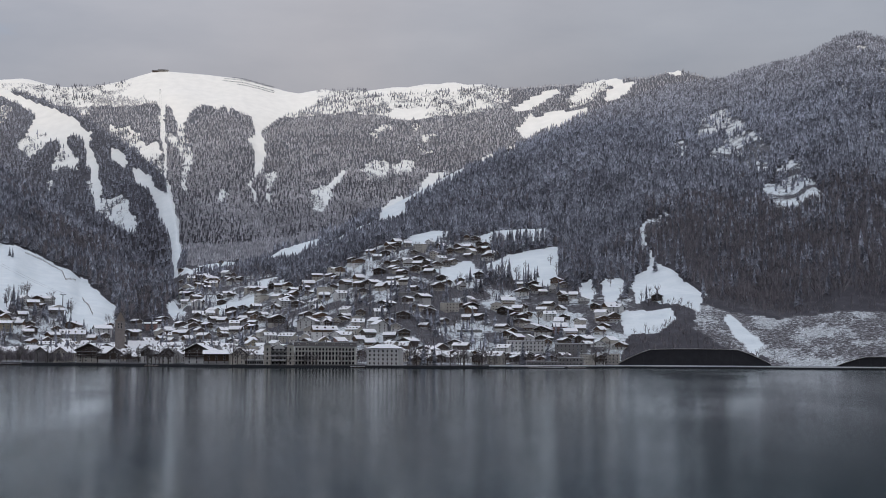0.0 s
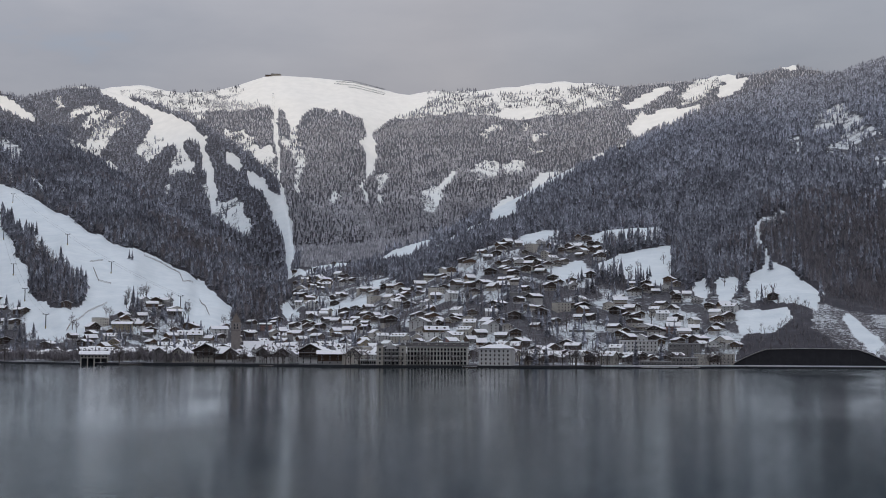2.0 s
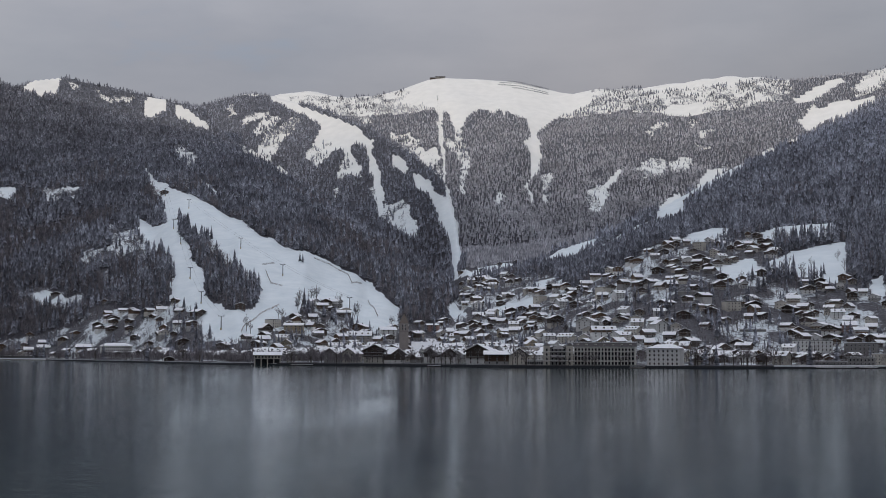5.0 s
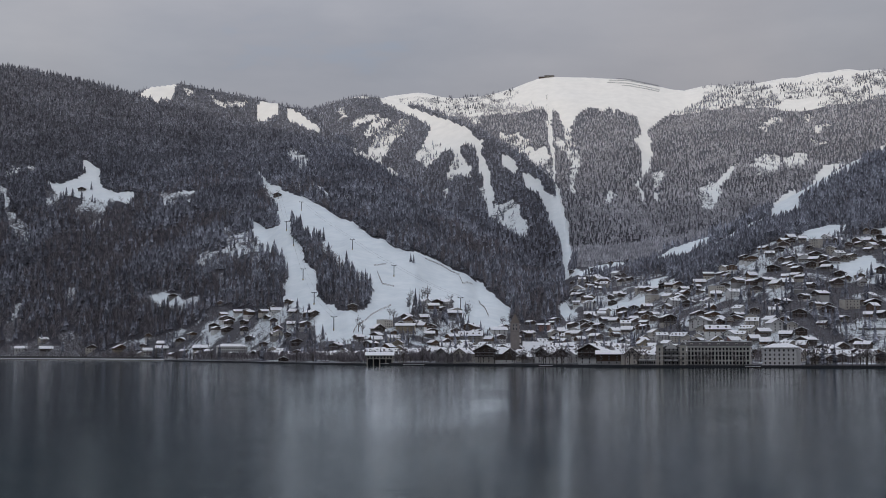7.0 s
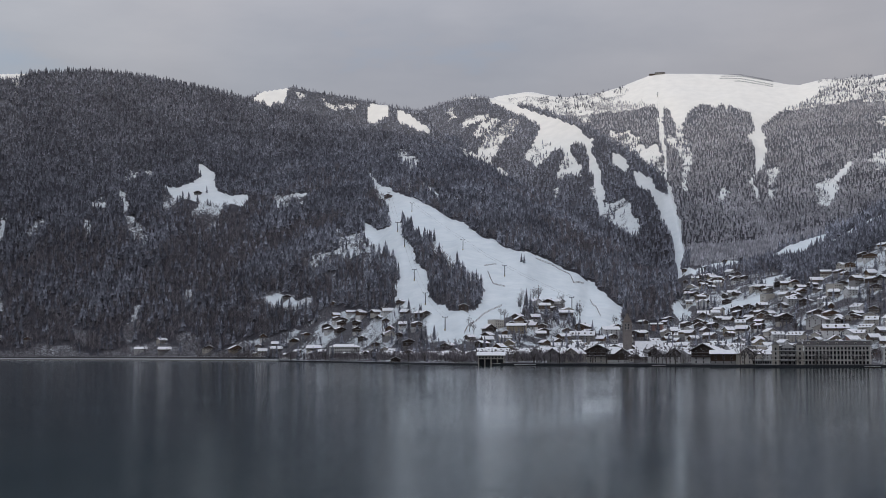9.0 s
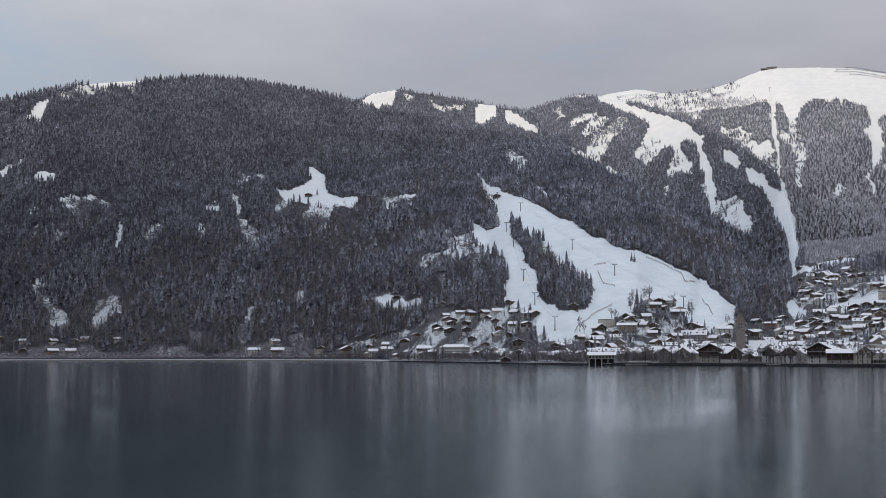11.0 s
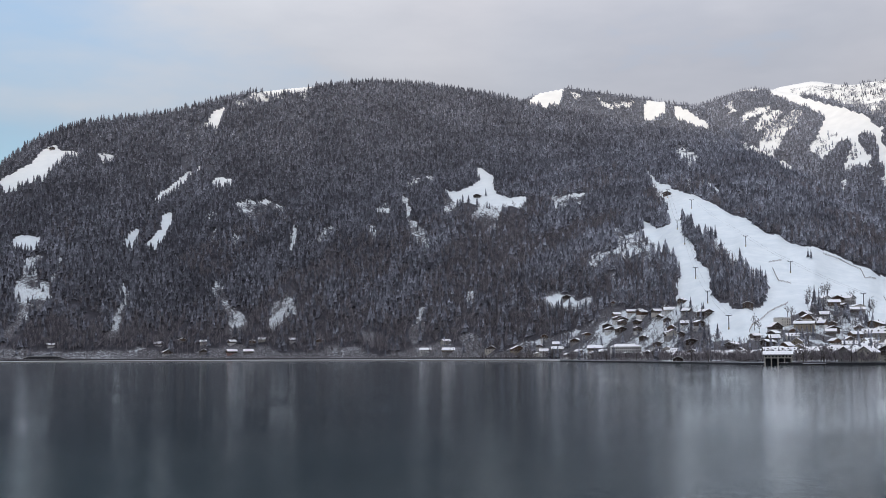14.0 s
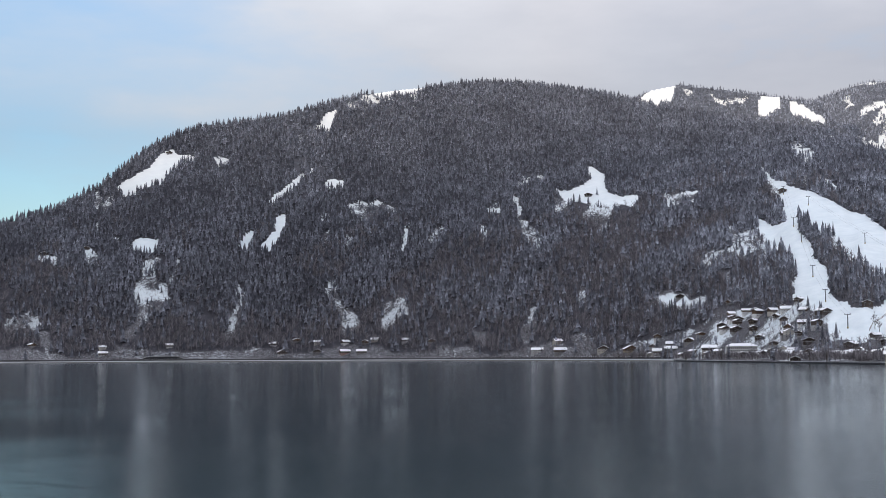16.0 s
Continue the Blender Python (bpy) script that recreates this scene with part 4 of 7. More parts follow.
def plant(name, label, category, b0, b1, r0, r1, spacing, height, seed, tiers, sides, bare_share=0.0, sparse=1.0, bare_height=95, upto=(), beyond=(), needles=None, among=None):
    b, r = candidates(spacing, b0, b1, r0, r1, seed)
    rng = np.random.default_rng(seed + 1)
    x, y = -r * np.sin(np.radians(b)), r * np.cos(np.radians(b))
    z = land_height(b, r)
    kind = cover_at(x, y)
    shore = np.interp(b, SHORE[:, 0], SHORE[:, 1])
    chance = np.where(kind == 0, 1.0, np.where(kind == 2, np.clip(np.where((z > 600) | ((b < -4) & (z > 230)), 0.42, 0.24) + 1.2 * fbm(x / 40, y / 40, 3, 17), 0.05, 0.85), 0.0)) * sparse
    # thinner towards the tree line of the highest mountain
    line = 800 + 90 * fbm(x / 220, y / 220, 3, 31) + np.where(b < -2.5, 250, 0)
    chance = np.where(kind == 2, chance, chance * np.clip(1 - (z - line) / 130, 0.03, 1))
    gap = fbm(x / 38, y / 38, 3, 41)
    chance = chance * np.where(gap < -0.46, 0.25, 1.0)
    chance = np.where((kind == 2) & (b < -6) & (z < 230), 0.4 * chance, chance)
    keep = (rng.random(len(b)) < chance) & (r - shore > 48) & (z > 4)
    if among is not None:
        keep &= (kind == 2) == among
    for key in beyond:
        keep &= r > np.where((b > HILLS[key][0][0, 0]) & (b < HILLS[key][0][-1, 0]), crest_range(b, key) + 60, 0)
    if upto:
        keep &= r <= np.max([np.where((b > HILLS[key][0][0, 0]) & (b < HILLS[key][0][-1, 0]), crest_range(b, key), 0) for key in upto], 0) + 60
    b, r, x, y, z = (q[keep] for q in (b, r, x, y, z))
    # broadleaved trees along the foot of the slopes
    low = np.clip(1.25 - (z - 30) / (bare_height + 60 * fbm(x / 150, y / 150, 2, 51)), 0, 1) * bare_share
    bare = rng.random(len(b)) < np.where(fbm(x / 110, y / 110, 4, 61) > np.where(bare_share > 0.97, -0.04, 0.10), np.maximum(low, 0.85 * bare_share * np.clip((np.where(bare_share > 0.97, 430, 330) - z) / 150, 0, 1)), low * 0.9)
    bare |= ((r < 1345) & (b < -4)) | ((z < 240) & (rng.random(len(b)) < 0.5 * np.clip((-9 - b) / 3 + 2 * fbm(x / 130, y / 130, 3, 65), 0, 1)))
    size = height * np.where((r < 1345) & (b < -4), 0.5, 1.0) * np.clip(rng.normal(1.0, 0.17, len(b)), 0.5, 1.5) * np.interp(z, (150, 420, 620, 850), (1.08, 0.9, 0.78, 0.62)) * np.where(kind[keep] == 2, np.where(z > 600, 1.1, 0.75), 1.0)
    turn = rng.random(len(b)) * 6.283
    fat = rng.uniform(0.85, 1.35, len(b)) * np.maximum(np.interp(z, (150, 400, 700), (0.95, 1.4, 1.5)), np.interp(r, (1500, 2200), (0.9, 1.35)))
    form_rng = random.Random(seed)
    ev, ef = spruce_form(tiers, sides, form_rng)
    e = ~bare
    me = clump_mesh(name, ev, ef, x[e], y[e], z[e] - 0.6, size[e], turn[e], fat[e], needles or SPRUCE)
    tagged(new(name, me), label, category, kind="stuff")
    if bare.any():
        bv, bf = bare_form(19, form_rng)
        me = clump_mesh("bare_woodland", bv, bf, x[bare], y[bare], z[bare] - 0.5, size[bare] * 0.82, turn[bare], fat[bare] * 1.15, TWIGS)
        tagged(new("bare_woodland", me), "grey-brown leafless broadleaved trees at the foot of the slopes", "woodland", kind="stuff")


plant("conifer_forest", "dark snow-dusted spruce forest on the lower lakeside mountain", "forest", 9.5, 33, 1300, 2150, 7.5, 19.5, 100, 5, 6, 0.75, upto=("A",), needles=DARKSPRUCE)
plant("conifer_forest", "dark snow-dusted spruce forest on the steep lakeside mountain", "forest", 9.5, 33, 2150, 3680, 8.5, 18.5, 110, 3, 6, 1.0, upto=("A",), needles=DARKSPRUCE)
plant("conifer_forest", "dark snow-dusted spruce forest over the far lake road", "forest", 33, 59, 1900, 3680, 8.0, 19, 120, 3, 6, 0.9, upto=("A",), needles=DARKSPRUCE)
plant("conifer_forest", "dense snow-dusted spruce forest above the town and the road", "forest", -8.5, 12.2, 1120, 2100, 7.4, 19, 200, 5, 6, 0.45, upto=("E", "F"))
plant("conifer_forest", "snow-dusted spruce forest on the shoulder above the town", "forest", -8.5, 12.2, 2100, 3420, 8.2, 17.5, 210, 3, 6, 0.6, upto=("E", "F"))
plant("conifer_forest", "mixed spruce and bare broadleaved forest over the lake road", "forest", -20, -8.5, 1120, 1900, 7.5, 18.5, 250, 5, 6, 0.85, upto=("E", "F"), bare_height=150)
plant("conifer_forest", "snow-dusted spruce forest under the wooded summit", "forest", -20, -8.5, 1900, 3420, 8.4, 17, 260, 3, 6, 0.9, upto=("E", "F"), bare_height=150)
plant("conifer_forest", "thinly dusted spruce forest, shade painted in, on the dark middle ridge", "forest", 10.5, 33, 2500, 4420, 8.8, 15, 280, 2, 6, beyond=("A", "F"), upto=("B", "C"), needles=RIDGESPRUCE)
plant("conifer_forest", "frosted spruce forest under the high snowy ridge, haze painted in", "forest", -14, 27, 2500, 4780, 8.8, 14.3, 300, 2, 5, beyond=("A", "B", "C", "E", "F"), needles=HAZY_FROSTED, among=False)
plant("scattered_spruces", "dark small spruces scattered over the high snow", "trees", -14, 27, 2500, 4780, 8.6, 15, 310, 3, 5, beyond=("A", "B", "C", "E", "F"), needles=DARKSPRUCE, among=True)


def slope_scrub(b0, b1, r0, r1, spacing, seed, thick, tall, label):
    """Brush and saplings on open ground above the lake roads."""
    b, r = candidates(spacing, b0, b1, r0, r1, seed)
    x, y = -r * np.sin(np.radians(b)), r * np.cos(np.radians(b))
    rng = np.random.default_rng(seed + 1)
    keep = (cover_at(x, y) == 2) & (r > np.interp(b, SHORE[:, 0], SHORE[:, 1]) + 44) & (rng.random(len(b)) < thick + 1.3 * fbm(x / 45, y / 45, 3, 93))
    x, y, b, r = x[keep], y[keep], b[keep], r[keep]
    bv, bf = bare_form(12, random.Random(6))
    me = clump_mesh("slope_scrub", bv, bf, x, y, land_height(b, r) - 0.3, rng.uniform(0.45 * tall, tall, len(x)), rng.random(len(x)) * 6.28, rng.uniform(0.9, 1.6, len(x)), TWIGS)
    tagged(new("slope_scrub", me), label, "scrub", kind="stuff")


slope_scrub(-20, -6.5, 1130, 1420, 2.9, 91, 0.62, 3.0, "brown brush and saplings on the snowy bank above the road")
slope_scrub(28, 58, 1900, 2900, 4.8, 95, 0.75, 8.0, "brown brush on the snowy foot of the wooded mountain")

# ---- things: helpers ----
class Form:
    """Collects simple solids into one mesh."""
    def __init__(self):
        self.v, self.f, self.m = [], [], []

    def add(self, verts, faces, mat=0):
        k = len(self.v)
        self.v += verts
        self.f += [tuple(k + i for i in f) for f in faces]
        self.m += [mat] * len(faces)
        return self

    def box(self, x0, x1, y0, y1, z0, z1, mat=0):
        return self.add([(x, y, z) for z in (z0, z1) for x, y in ((x0, y0), (x1, y0), (x1, y1), (x0, y1))],
                        [(3, 2, 1, 0), (4, 5, 6, 7), (0, 1, 5, 4), (1, 2, 6, 5), (2, 3, 7, 6), (3, 0, 4, 7)], mat)

    def prism(self, outline, a0, a1, axis="y", mat=0):
        """An outline in x and z drawn out along y, or in y and z along x."""
        n = len(outline)
        at = (lambda p, a: (p[0], a, p[1])) if axis == "y" else (lambda p, a: (a, p[0], p[1]))
        verts = [at(p, a) for a in (a0, a1) for p in outline]
        faces = [tuple(range(n)), tuple(range(2 * n - 1, n - 1, -1))] + [(i, i + n, (i + 1) % n + n, (i + 1) % n) for i in range(n)]
        return self.add(verts, faces, mat)

    def tube(self, p0, p1, r0, r1, sides=6, mat=0):
        p0, p1 = Vector(p0), Vector(p1)
        q = (p1 - p0).to_track_quat("Z", "Y")
        verts = []
        for p, r in ((p0, r0), (p1, r1)):
            verts += [tuple(p + q @ Vector((r * math.cos(2 * math.pi * i / sides), r * math.sin(2 * math.pi * i / sides), 0))) for i in range(sides)]
        faces = [(i, (i + 1) % sides, (i + 1) % sides + sides, i + sides) for i in range(sides)]
        return self.add(verts, faces + [tuple(range(sides - 1, -1, -1)), tuple(range(sides, 2 * sides))], mat)

    def cone(self, x, y, z0, z1, r, sides=4, mat=0, turn=0.785):
        verts = [(x + r * math.cos(turn + 2 * math.pi * i / sides), y + r * math.sin(turn + 2 * math.pi * i / sides), z0) for i in range(sides)] + [(x, y, z1)]
        return self.add(verts, [(i, (i + 1) % sides, sides) for i in range(sides)] + [tuple(range(sides - 1, -1, -1))], mat)

    def mesh(self, name, *materials):
        me = bpy.data.meshes.new(name)
        me.from_pydata(self.v, [], self.f)
        for m in materials:
            me.materials.append(m)
        me.polygons.foreach_set("material_index", self.m)
        bm = bmesh.new()
        bm.from_mesh(me)
        bmesh.ops.recalc_face_normals(bm, faces=bm.faces)
        bm.to_mesh(me)
        bm.free()
        return me


def part(name, form, material, parent, label=""):
    """One mesh object under a thing or under a part."""
    mats = material if isinstance(material, tuple) else (material,)
    ob = new(name, form if isinstance(form, bpy.types.Mesh) else form.mesh(name, *mats))
    ob.parent = parent
    return tagged(ob, label) if label else ob


WINDOW_MESHES = {}


def window_mesh(w, h, shutters=None):
    """A frame round a recessed pane, all one piece."""
    key = (w, h)
    if key not in WINDOW_MESHES:
        def ring(grow, y):
            return [(-w / 2 - grow, y, -grow), (w / 2 + grow, y, -grow), (w / 2 + grow, y, h + grow), (-w / 2 - grow, y, h + grow)]
        verts = ring(0.12, 0.05) + ring(0.12, -0.1) + ring(0, -0.1) + ring(0, -0.02)
        faces = [(k + i, k + (i + 1) % 4, k + 4 + (i + 1) % 4, k + 4 + i) for k in (0, 4, 8) for i in range(4)]
        f = Form().add(verts, faces, 0).add([], [], 0)
        f.f.append((12, 13, 14, 15)); f.m.append(1)
        f.f.append((3, 2, 1, 0)); f.m.append(0)
        WINDOW_MESHES[key] = f.mesh("window", FRAMING, GLASS)
    return WINDOW_MESHES[key]


def windows(parent, x0, x1, y, z, n, w=1.1, h=1.4, shutters=None):
    for i in range(n):
        ob = part("window", window_mesh(w, h, shutters), None, parent)
        ob.location = (x0 + (x1 - x0) * (i + 0.5) / n, y, z)


# ---- houses ----
STOREY = 2.65

def gable_house(name, w, d, storeys, walls, upper, ridge="y", pitch=22.0, balcony=True, timber_from=1, chimney=True, over=1.3, shutters=None,
                snow=1.0, dormers=0, rail=None, label="", category="house", group="houses of the lakeside town", deep=4.0):
    """A house with a gable roof under snow; its front looks along -y, its base is at z = 0."""
    thing = tagged(new(name), label, category, group)
    h = STOREY * storeys + 0.3
    split = h if timber_from >= storeys else STOREY * timber_from + 0.2
    half = w / 2 if ridge == "y" else d / 2
    rise = half * math.tan(radians(pitch))
    f = Form()
    if upper is walls:
        f.box(-w / 2, w / 2, 0, d, -deep, split)
    else:
        part("wall", Form().box(-w / 2, w / 2, 0, d, -deep, split), walls, thing)
    if ridge == "y":
        f.prism([(-w / 2 - 0.04, split), (w / 2 + 0.04, split), (w / 2 + 0.04, h), (0, h + rise), (-w / 2 - 0.04, h)], -0.05, d + 0.05, "y")
    else:
        f.prism([(-0.05, split), (d + 0.05, split), (d + 0.05, h), (d / 2, h + rise), (-0.05, h)], -w / 2 - 0.04, w / 2 + 0.04, "x")
    part("wall" if upper is walls else "upper_wall", f, upper, thing)
    t = math.tan(radians(pitch))

    def slab(z, thick, o, mat, pname, lab):
        g = Form()
        e = half + o
        mid = 0 if ridge == "y" else d / 2
        low = h + rise - e * t
        outline = [(mid - e, low + z), (mid, h + rise + z), (mid + e, low + z), (mid + e, low + z + thick), (mid, h + rise + z + thick), (mid - e, low + z + thick)]
        if ridge == "y":
            g.prism(outline, -o * 1.15, d + o * 0.7, "y")
        else:
            g.prism(outline, -w / 2 - o * 0.8, w / 2 + o * 0.8, "x")
        part(pname, g, mat, thing, lab)

    slab(0.02, 0.22, over, ROOFING, "roof", "dark overhanging roof")
    if snow:
        slab(0.26, 0.42 * snow, over * 0.93, SNOW, "roof_snow", "thick white snow on the roof")
    if chimney:
        cx, cy = (w * 0.18, d * 0.55) if ridge == "y" else (w * 0.22, d * 0.5)
        part("chimney", Form().box(cx - 0.4, cx + 0.4, cy - 0.4, cy + 0.4, h, h + rise + 1.0).box(cx - 0.5, cx + 0.5, cy - 0.5, cy + 0.5, h + rise + 1.0, h + rise + 1.15, 1), (GREY, SNOW), thing)
    for i in range(dormers):
        x = -w / 2 + w * (i + 0.5) / dormers
        z = h + 0.35 + 0.25 * rise
        part("dormer", Form().box(x - 0.9, x + 0.9, d * 0.08, d * 0.36, z, z + 1.5).prism([(x - 1.2, z + 1.4), (x, z + 2.1), (x + 1.2, z + 1.4)], d * 0.06, d * 0.42, "y", 1).box(x - 0.6, x + 0.6, d * 0.08 - 0.05, d * 0.08 + 0.02, z + 0.35, z + 1.3, 2), (upper, SNOW, GLASS), thing)
    n = max(2, int(w / 5.0))
    for s in range(storeys):
        windows(thing, -w / 2 + 0.7, w / 2 - 0.7, -0.02 if s < timber_from else -0.07, STOREY * s + 1.15, n, shutters=shutters)
    if ridge == "y" and rise > 3.2:
        windows(thing, -w / 5, w / 5, -0.07, h + 0.3, 2, 0.9, 1.1)
    if balcony:
        for s in range(max(1, timber_from), storeys):
            z = STOREY * s + 0.15
            b = Form().box(-w / 2 + 0.3, w / 2 - 0.3, -1.25, -0.06, z, z + 0.14)
            b.box(-w / 2 + 0.3, w / 2 - 0.3, -1.3, -1.2, z + 0.9, z + 1.0)
            m = int(w / 0.75)
            for i in range(m + 1):
                x = -w / 2 + 0.35 + (w - 0.7) * i / m
                b.box(x - 0.22, x + 0.22, -1.28, -1.23, z + 0.18, z + 0.86)
            b.box(-w / 2 + 0.3, w / 2 - 0.3, -1.32, -1.18, z + 1.0, z + 1.12, 1)
            part("balcony", b, (rail or DARKWOOD, SNOW), thing, "timber balcony with board railing and a snowy rail")
    return thing


def block_house(name, w, d, storeys, walls, hip=0.0, bands=True, rows_w=2.6, label="", category="building", group="houses of the lakeside town", roof_mat=None, deep=4.0, win=(1.1, 1.5), shutters=None):
    """A plastered block with a flat or hipped roof under snow."""
    thing = tagged(new(name), label, category, group)
    h = 3.1 * storeys + 0.4
    part("wall", Form().box(-w / 2, w / 2, 0, d, -deep, h), walls, thing)
    if bands:
        c = Form()
        for s in range(1, storeys):
            c.box(-w / 2 - 0.06, w / 2 + 0.06, -0.08, 0.1, 3.1 * s + 0.2, 3.1 * s + 0.4)
        c.box(-w / 2 - 0.3, w / 2 + 0.3, -0.35, d + 0.35, h, h + 0.3)
        part("cornice", c, FRAMING, thing)
    if hip:
        o = 0.8

        def hipped(z, grow):
            e0 = [(-w / 2 - o + grow, -o + grow, h + z), (w / 2 + o - grow, -o + grow, h + z), (w / 2 + o - grow, d + o - grow, h + z), (-w / 2 - o + grow, d + o - grow, h + z)]
            k = d / 2
            ridge = [(-w / 2 + k * 0.9, d / 2, h + z + hip), (w / 2 - k * 0.9, d / 2, h + z + hip)]
            return Form().add(e0 + ridge, [(0, 1, 5, 4), (1, 2, 5), (2, 3, 4, 5), (3, 0, 4), (3, 2, 1, 0)])
        part("roof", hipped(0.3, 0), roof_mat or ROOFING, thing, "hipped roof")
        part("roof_snow", hipped(0.62, 0.15), SNOW if roof_mat is None else roof_mat, thing)
    else:
        part("roof", Form().box(-w / 2 - 0.2, w / 2 + 0.2, -0.25, d + 0.2, h + 0.3, h + 0.55), ROOFING, thing)
        part("roof_snow", Form().box(-w / 2 - 0.1, w / 2 + 0.1, -0.15, d + 0.1, h + 0.55, h + 0.95), SNOW, thing, "flat snow on the roof")
    for s in range(storeys):
        windows(thing, -w / 2 + 0.5, w / 2 - 0.5, -0.02, 3.1 * s + 1.2, max(2, int(w / rows_w)), win[0], win[1], shutters)
    return thing


def place_at(ob, x, y, turn=0.0, sink=0.0):
    """Sets a thing on the ground at x, y; its front looks over the lake, turned by some degrees."""
    b = math.degrees(math.atan2(-x, y))
    z = float(min(height_at(x, y), height_at(x * 1.004, y * 1.004) + 1.0))
    return pose(x, y, z - sink, 0, 0, b + turn)


HOUSE_KINDS = []


def kind_of_house(width, weight, thing):
    HOUSE_KINDS.append((width, weight, thing))


LIGHTWOOD = plank_material("weathered_light_timber", (0.16, 0.125, 0.10))
kind_of_house(10.5, 3, gable_house("chalet", 10.5, 11, 3, WHITE, DARKWOOD, timber_from=1, rail=BROWNWOOD, label="chalet of white plaster and dark timber with snowy gable roof"))
kind_of_house(9.5, 3, gable_house("chalet", 9.5, 11, 2, CREAM, LIGHTWOOD, timber_from=1, rail=LIGHTWOOD, label="cream chalet with light timber gable and balcony"))
kind_of_house(13, 3, gable_house("chalet", 13, 12, 2, GREY, DARKWOOD, timber_from=0, pitch=20, over=1.7, label="broad dark timber chalet with long balconies under snow"))
kind_of_house(9, 2, gable_house("chalet", 9, 10, 2, WHITE, BROWNWOOD, timber_from=1, pitch=26, rail=LIGHTWOOD, label="small white chalet with brown timber gable and snowy roof"))
kind_of_house(13, 3, gable_house("town_house", 13, 11, 3, CREAM, CREAM, ridge="x", pitch=32, balcony=False, timber_from=3, dormers=2, label="cream plastered house with dormers in a snowy roof slope"))
kind_of_house(15, 3, gable_house("town_house", 15, 11, 3, WHITE, WHITE, ridge="x", pitch=30, balcony=False, timber_from=3, dormers=2, label="white plastered house with dormers in a snowy roof slope"))
kind_of_house(11, 2, gable_house("town_house", 11, 9, 2, WHITE, BROWNWOOD, ridge="x", pitch=34, balcony=True, timber_from=1, label="low house of white plaster and brown boards, snowy roof"))
kind_of_house(17, 1, gable_house("guest_house", 17, 14, 3, WHITE, DARKWOOD, timber_from=2, pitch=21, over=1.8, rail=BROWNWOOD, label="three-storey white guest house with timber balconies"))
kind_of_house(16, 0.6, block_house("apartment_block", 16, 12, 3, CREAM, rows_w=4, bands=False, label="flat-roofed pale apartment block under snow"))
kind_of_house(12, 1, gable_house("town_house", 12, 12, 3, OCHRE, OCHRE, ridge="y", pitch=33, balcony=False, timber_from=3, label="ochre plastered gabled house with snow on the roof"))
kind_of_house(13, 0.5, gable_house("town_house", 13, 12, 3, ROSE, ROSE, ridge="x", pitch=30, balcony=False, timber_from=3, label="faded rose plastered house with snowy roof"))
kind_of_house(22, 2, gable_house("row_house", 22, 11, 3, CREAM, CREAM, ridge="x", pitch=33, balcony=False, timber_from=3, dormers=4, label="long cream town house with dormers in a wide snowy roof"))
kind_of_house(24, 2, gable_house("row_house", 24, 12, 3, WHITE, BROWNWOOD, ridge="x", pitch=30, balcony=False, timber_from=2, dormers=3, label="long white town house with brown boarded top floor"))
kind_of_house(11, 3, gable_house("chalet", 11, 9, 2, GREY, DARKWOOD, ridge="x", pitch=28, timber_from=1, rail=LIGHTWOOD, label="dark chalet seen along its snowy eaves"))
kind_of_house(11, 2, gable_house("town_house", 11, 11, 3, WHITE, WHITE, ridge="y", pitch=30, balcony=True, timber_from=3, rail=LIGHTWOOD, label="white plastered gabled house with snow on the roof"))
USED = [0] * len(HOUSE_KINDS)
FOOTPRINTS = []


def free_spot(x, y, radius):
    return all((x - a) ** 2 + (y - b) ** 2 > (radius + c) ** 2 for a, b, c in FOOTPRINTS)


def put_house(which, x, y, turn, size=1.0):
    width, _, proto = HOUSE_KINDS[which]
    m = place_at(proto, x, y, turn) @ Matrix.Scale(size, 4)
    if USED[which]:
        copy_thing(proto, m)
    else:
        proto.matrix_basis = m
    USED[which] += 1
    FOOTPRINTS.append((x, y, width * 0.6 * size))

# ---- landmarks along the shore ----
def settle(thing, x, y, turn, radius, z=None):
    m = place_at(thing, x, y, turn)
    if z is not None:
        m.translation.z = z
    thing.matrix_basis = m
    FOOTPRINTS.append((x, y, radius))
    return thing


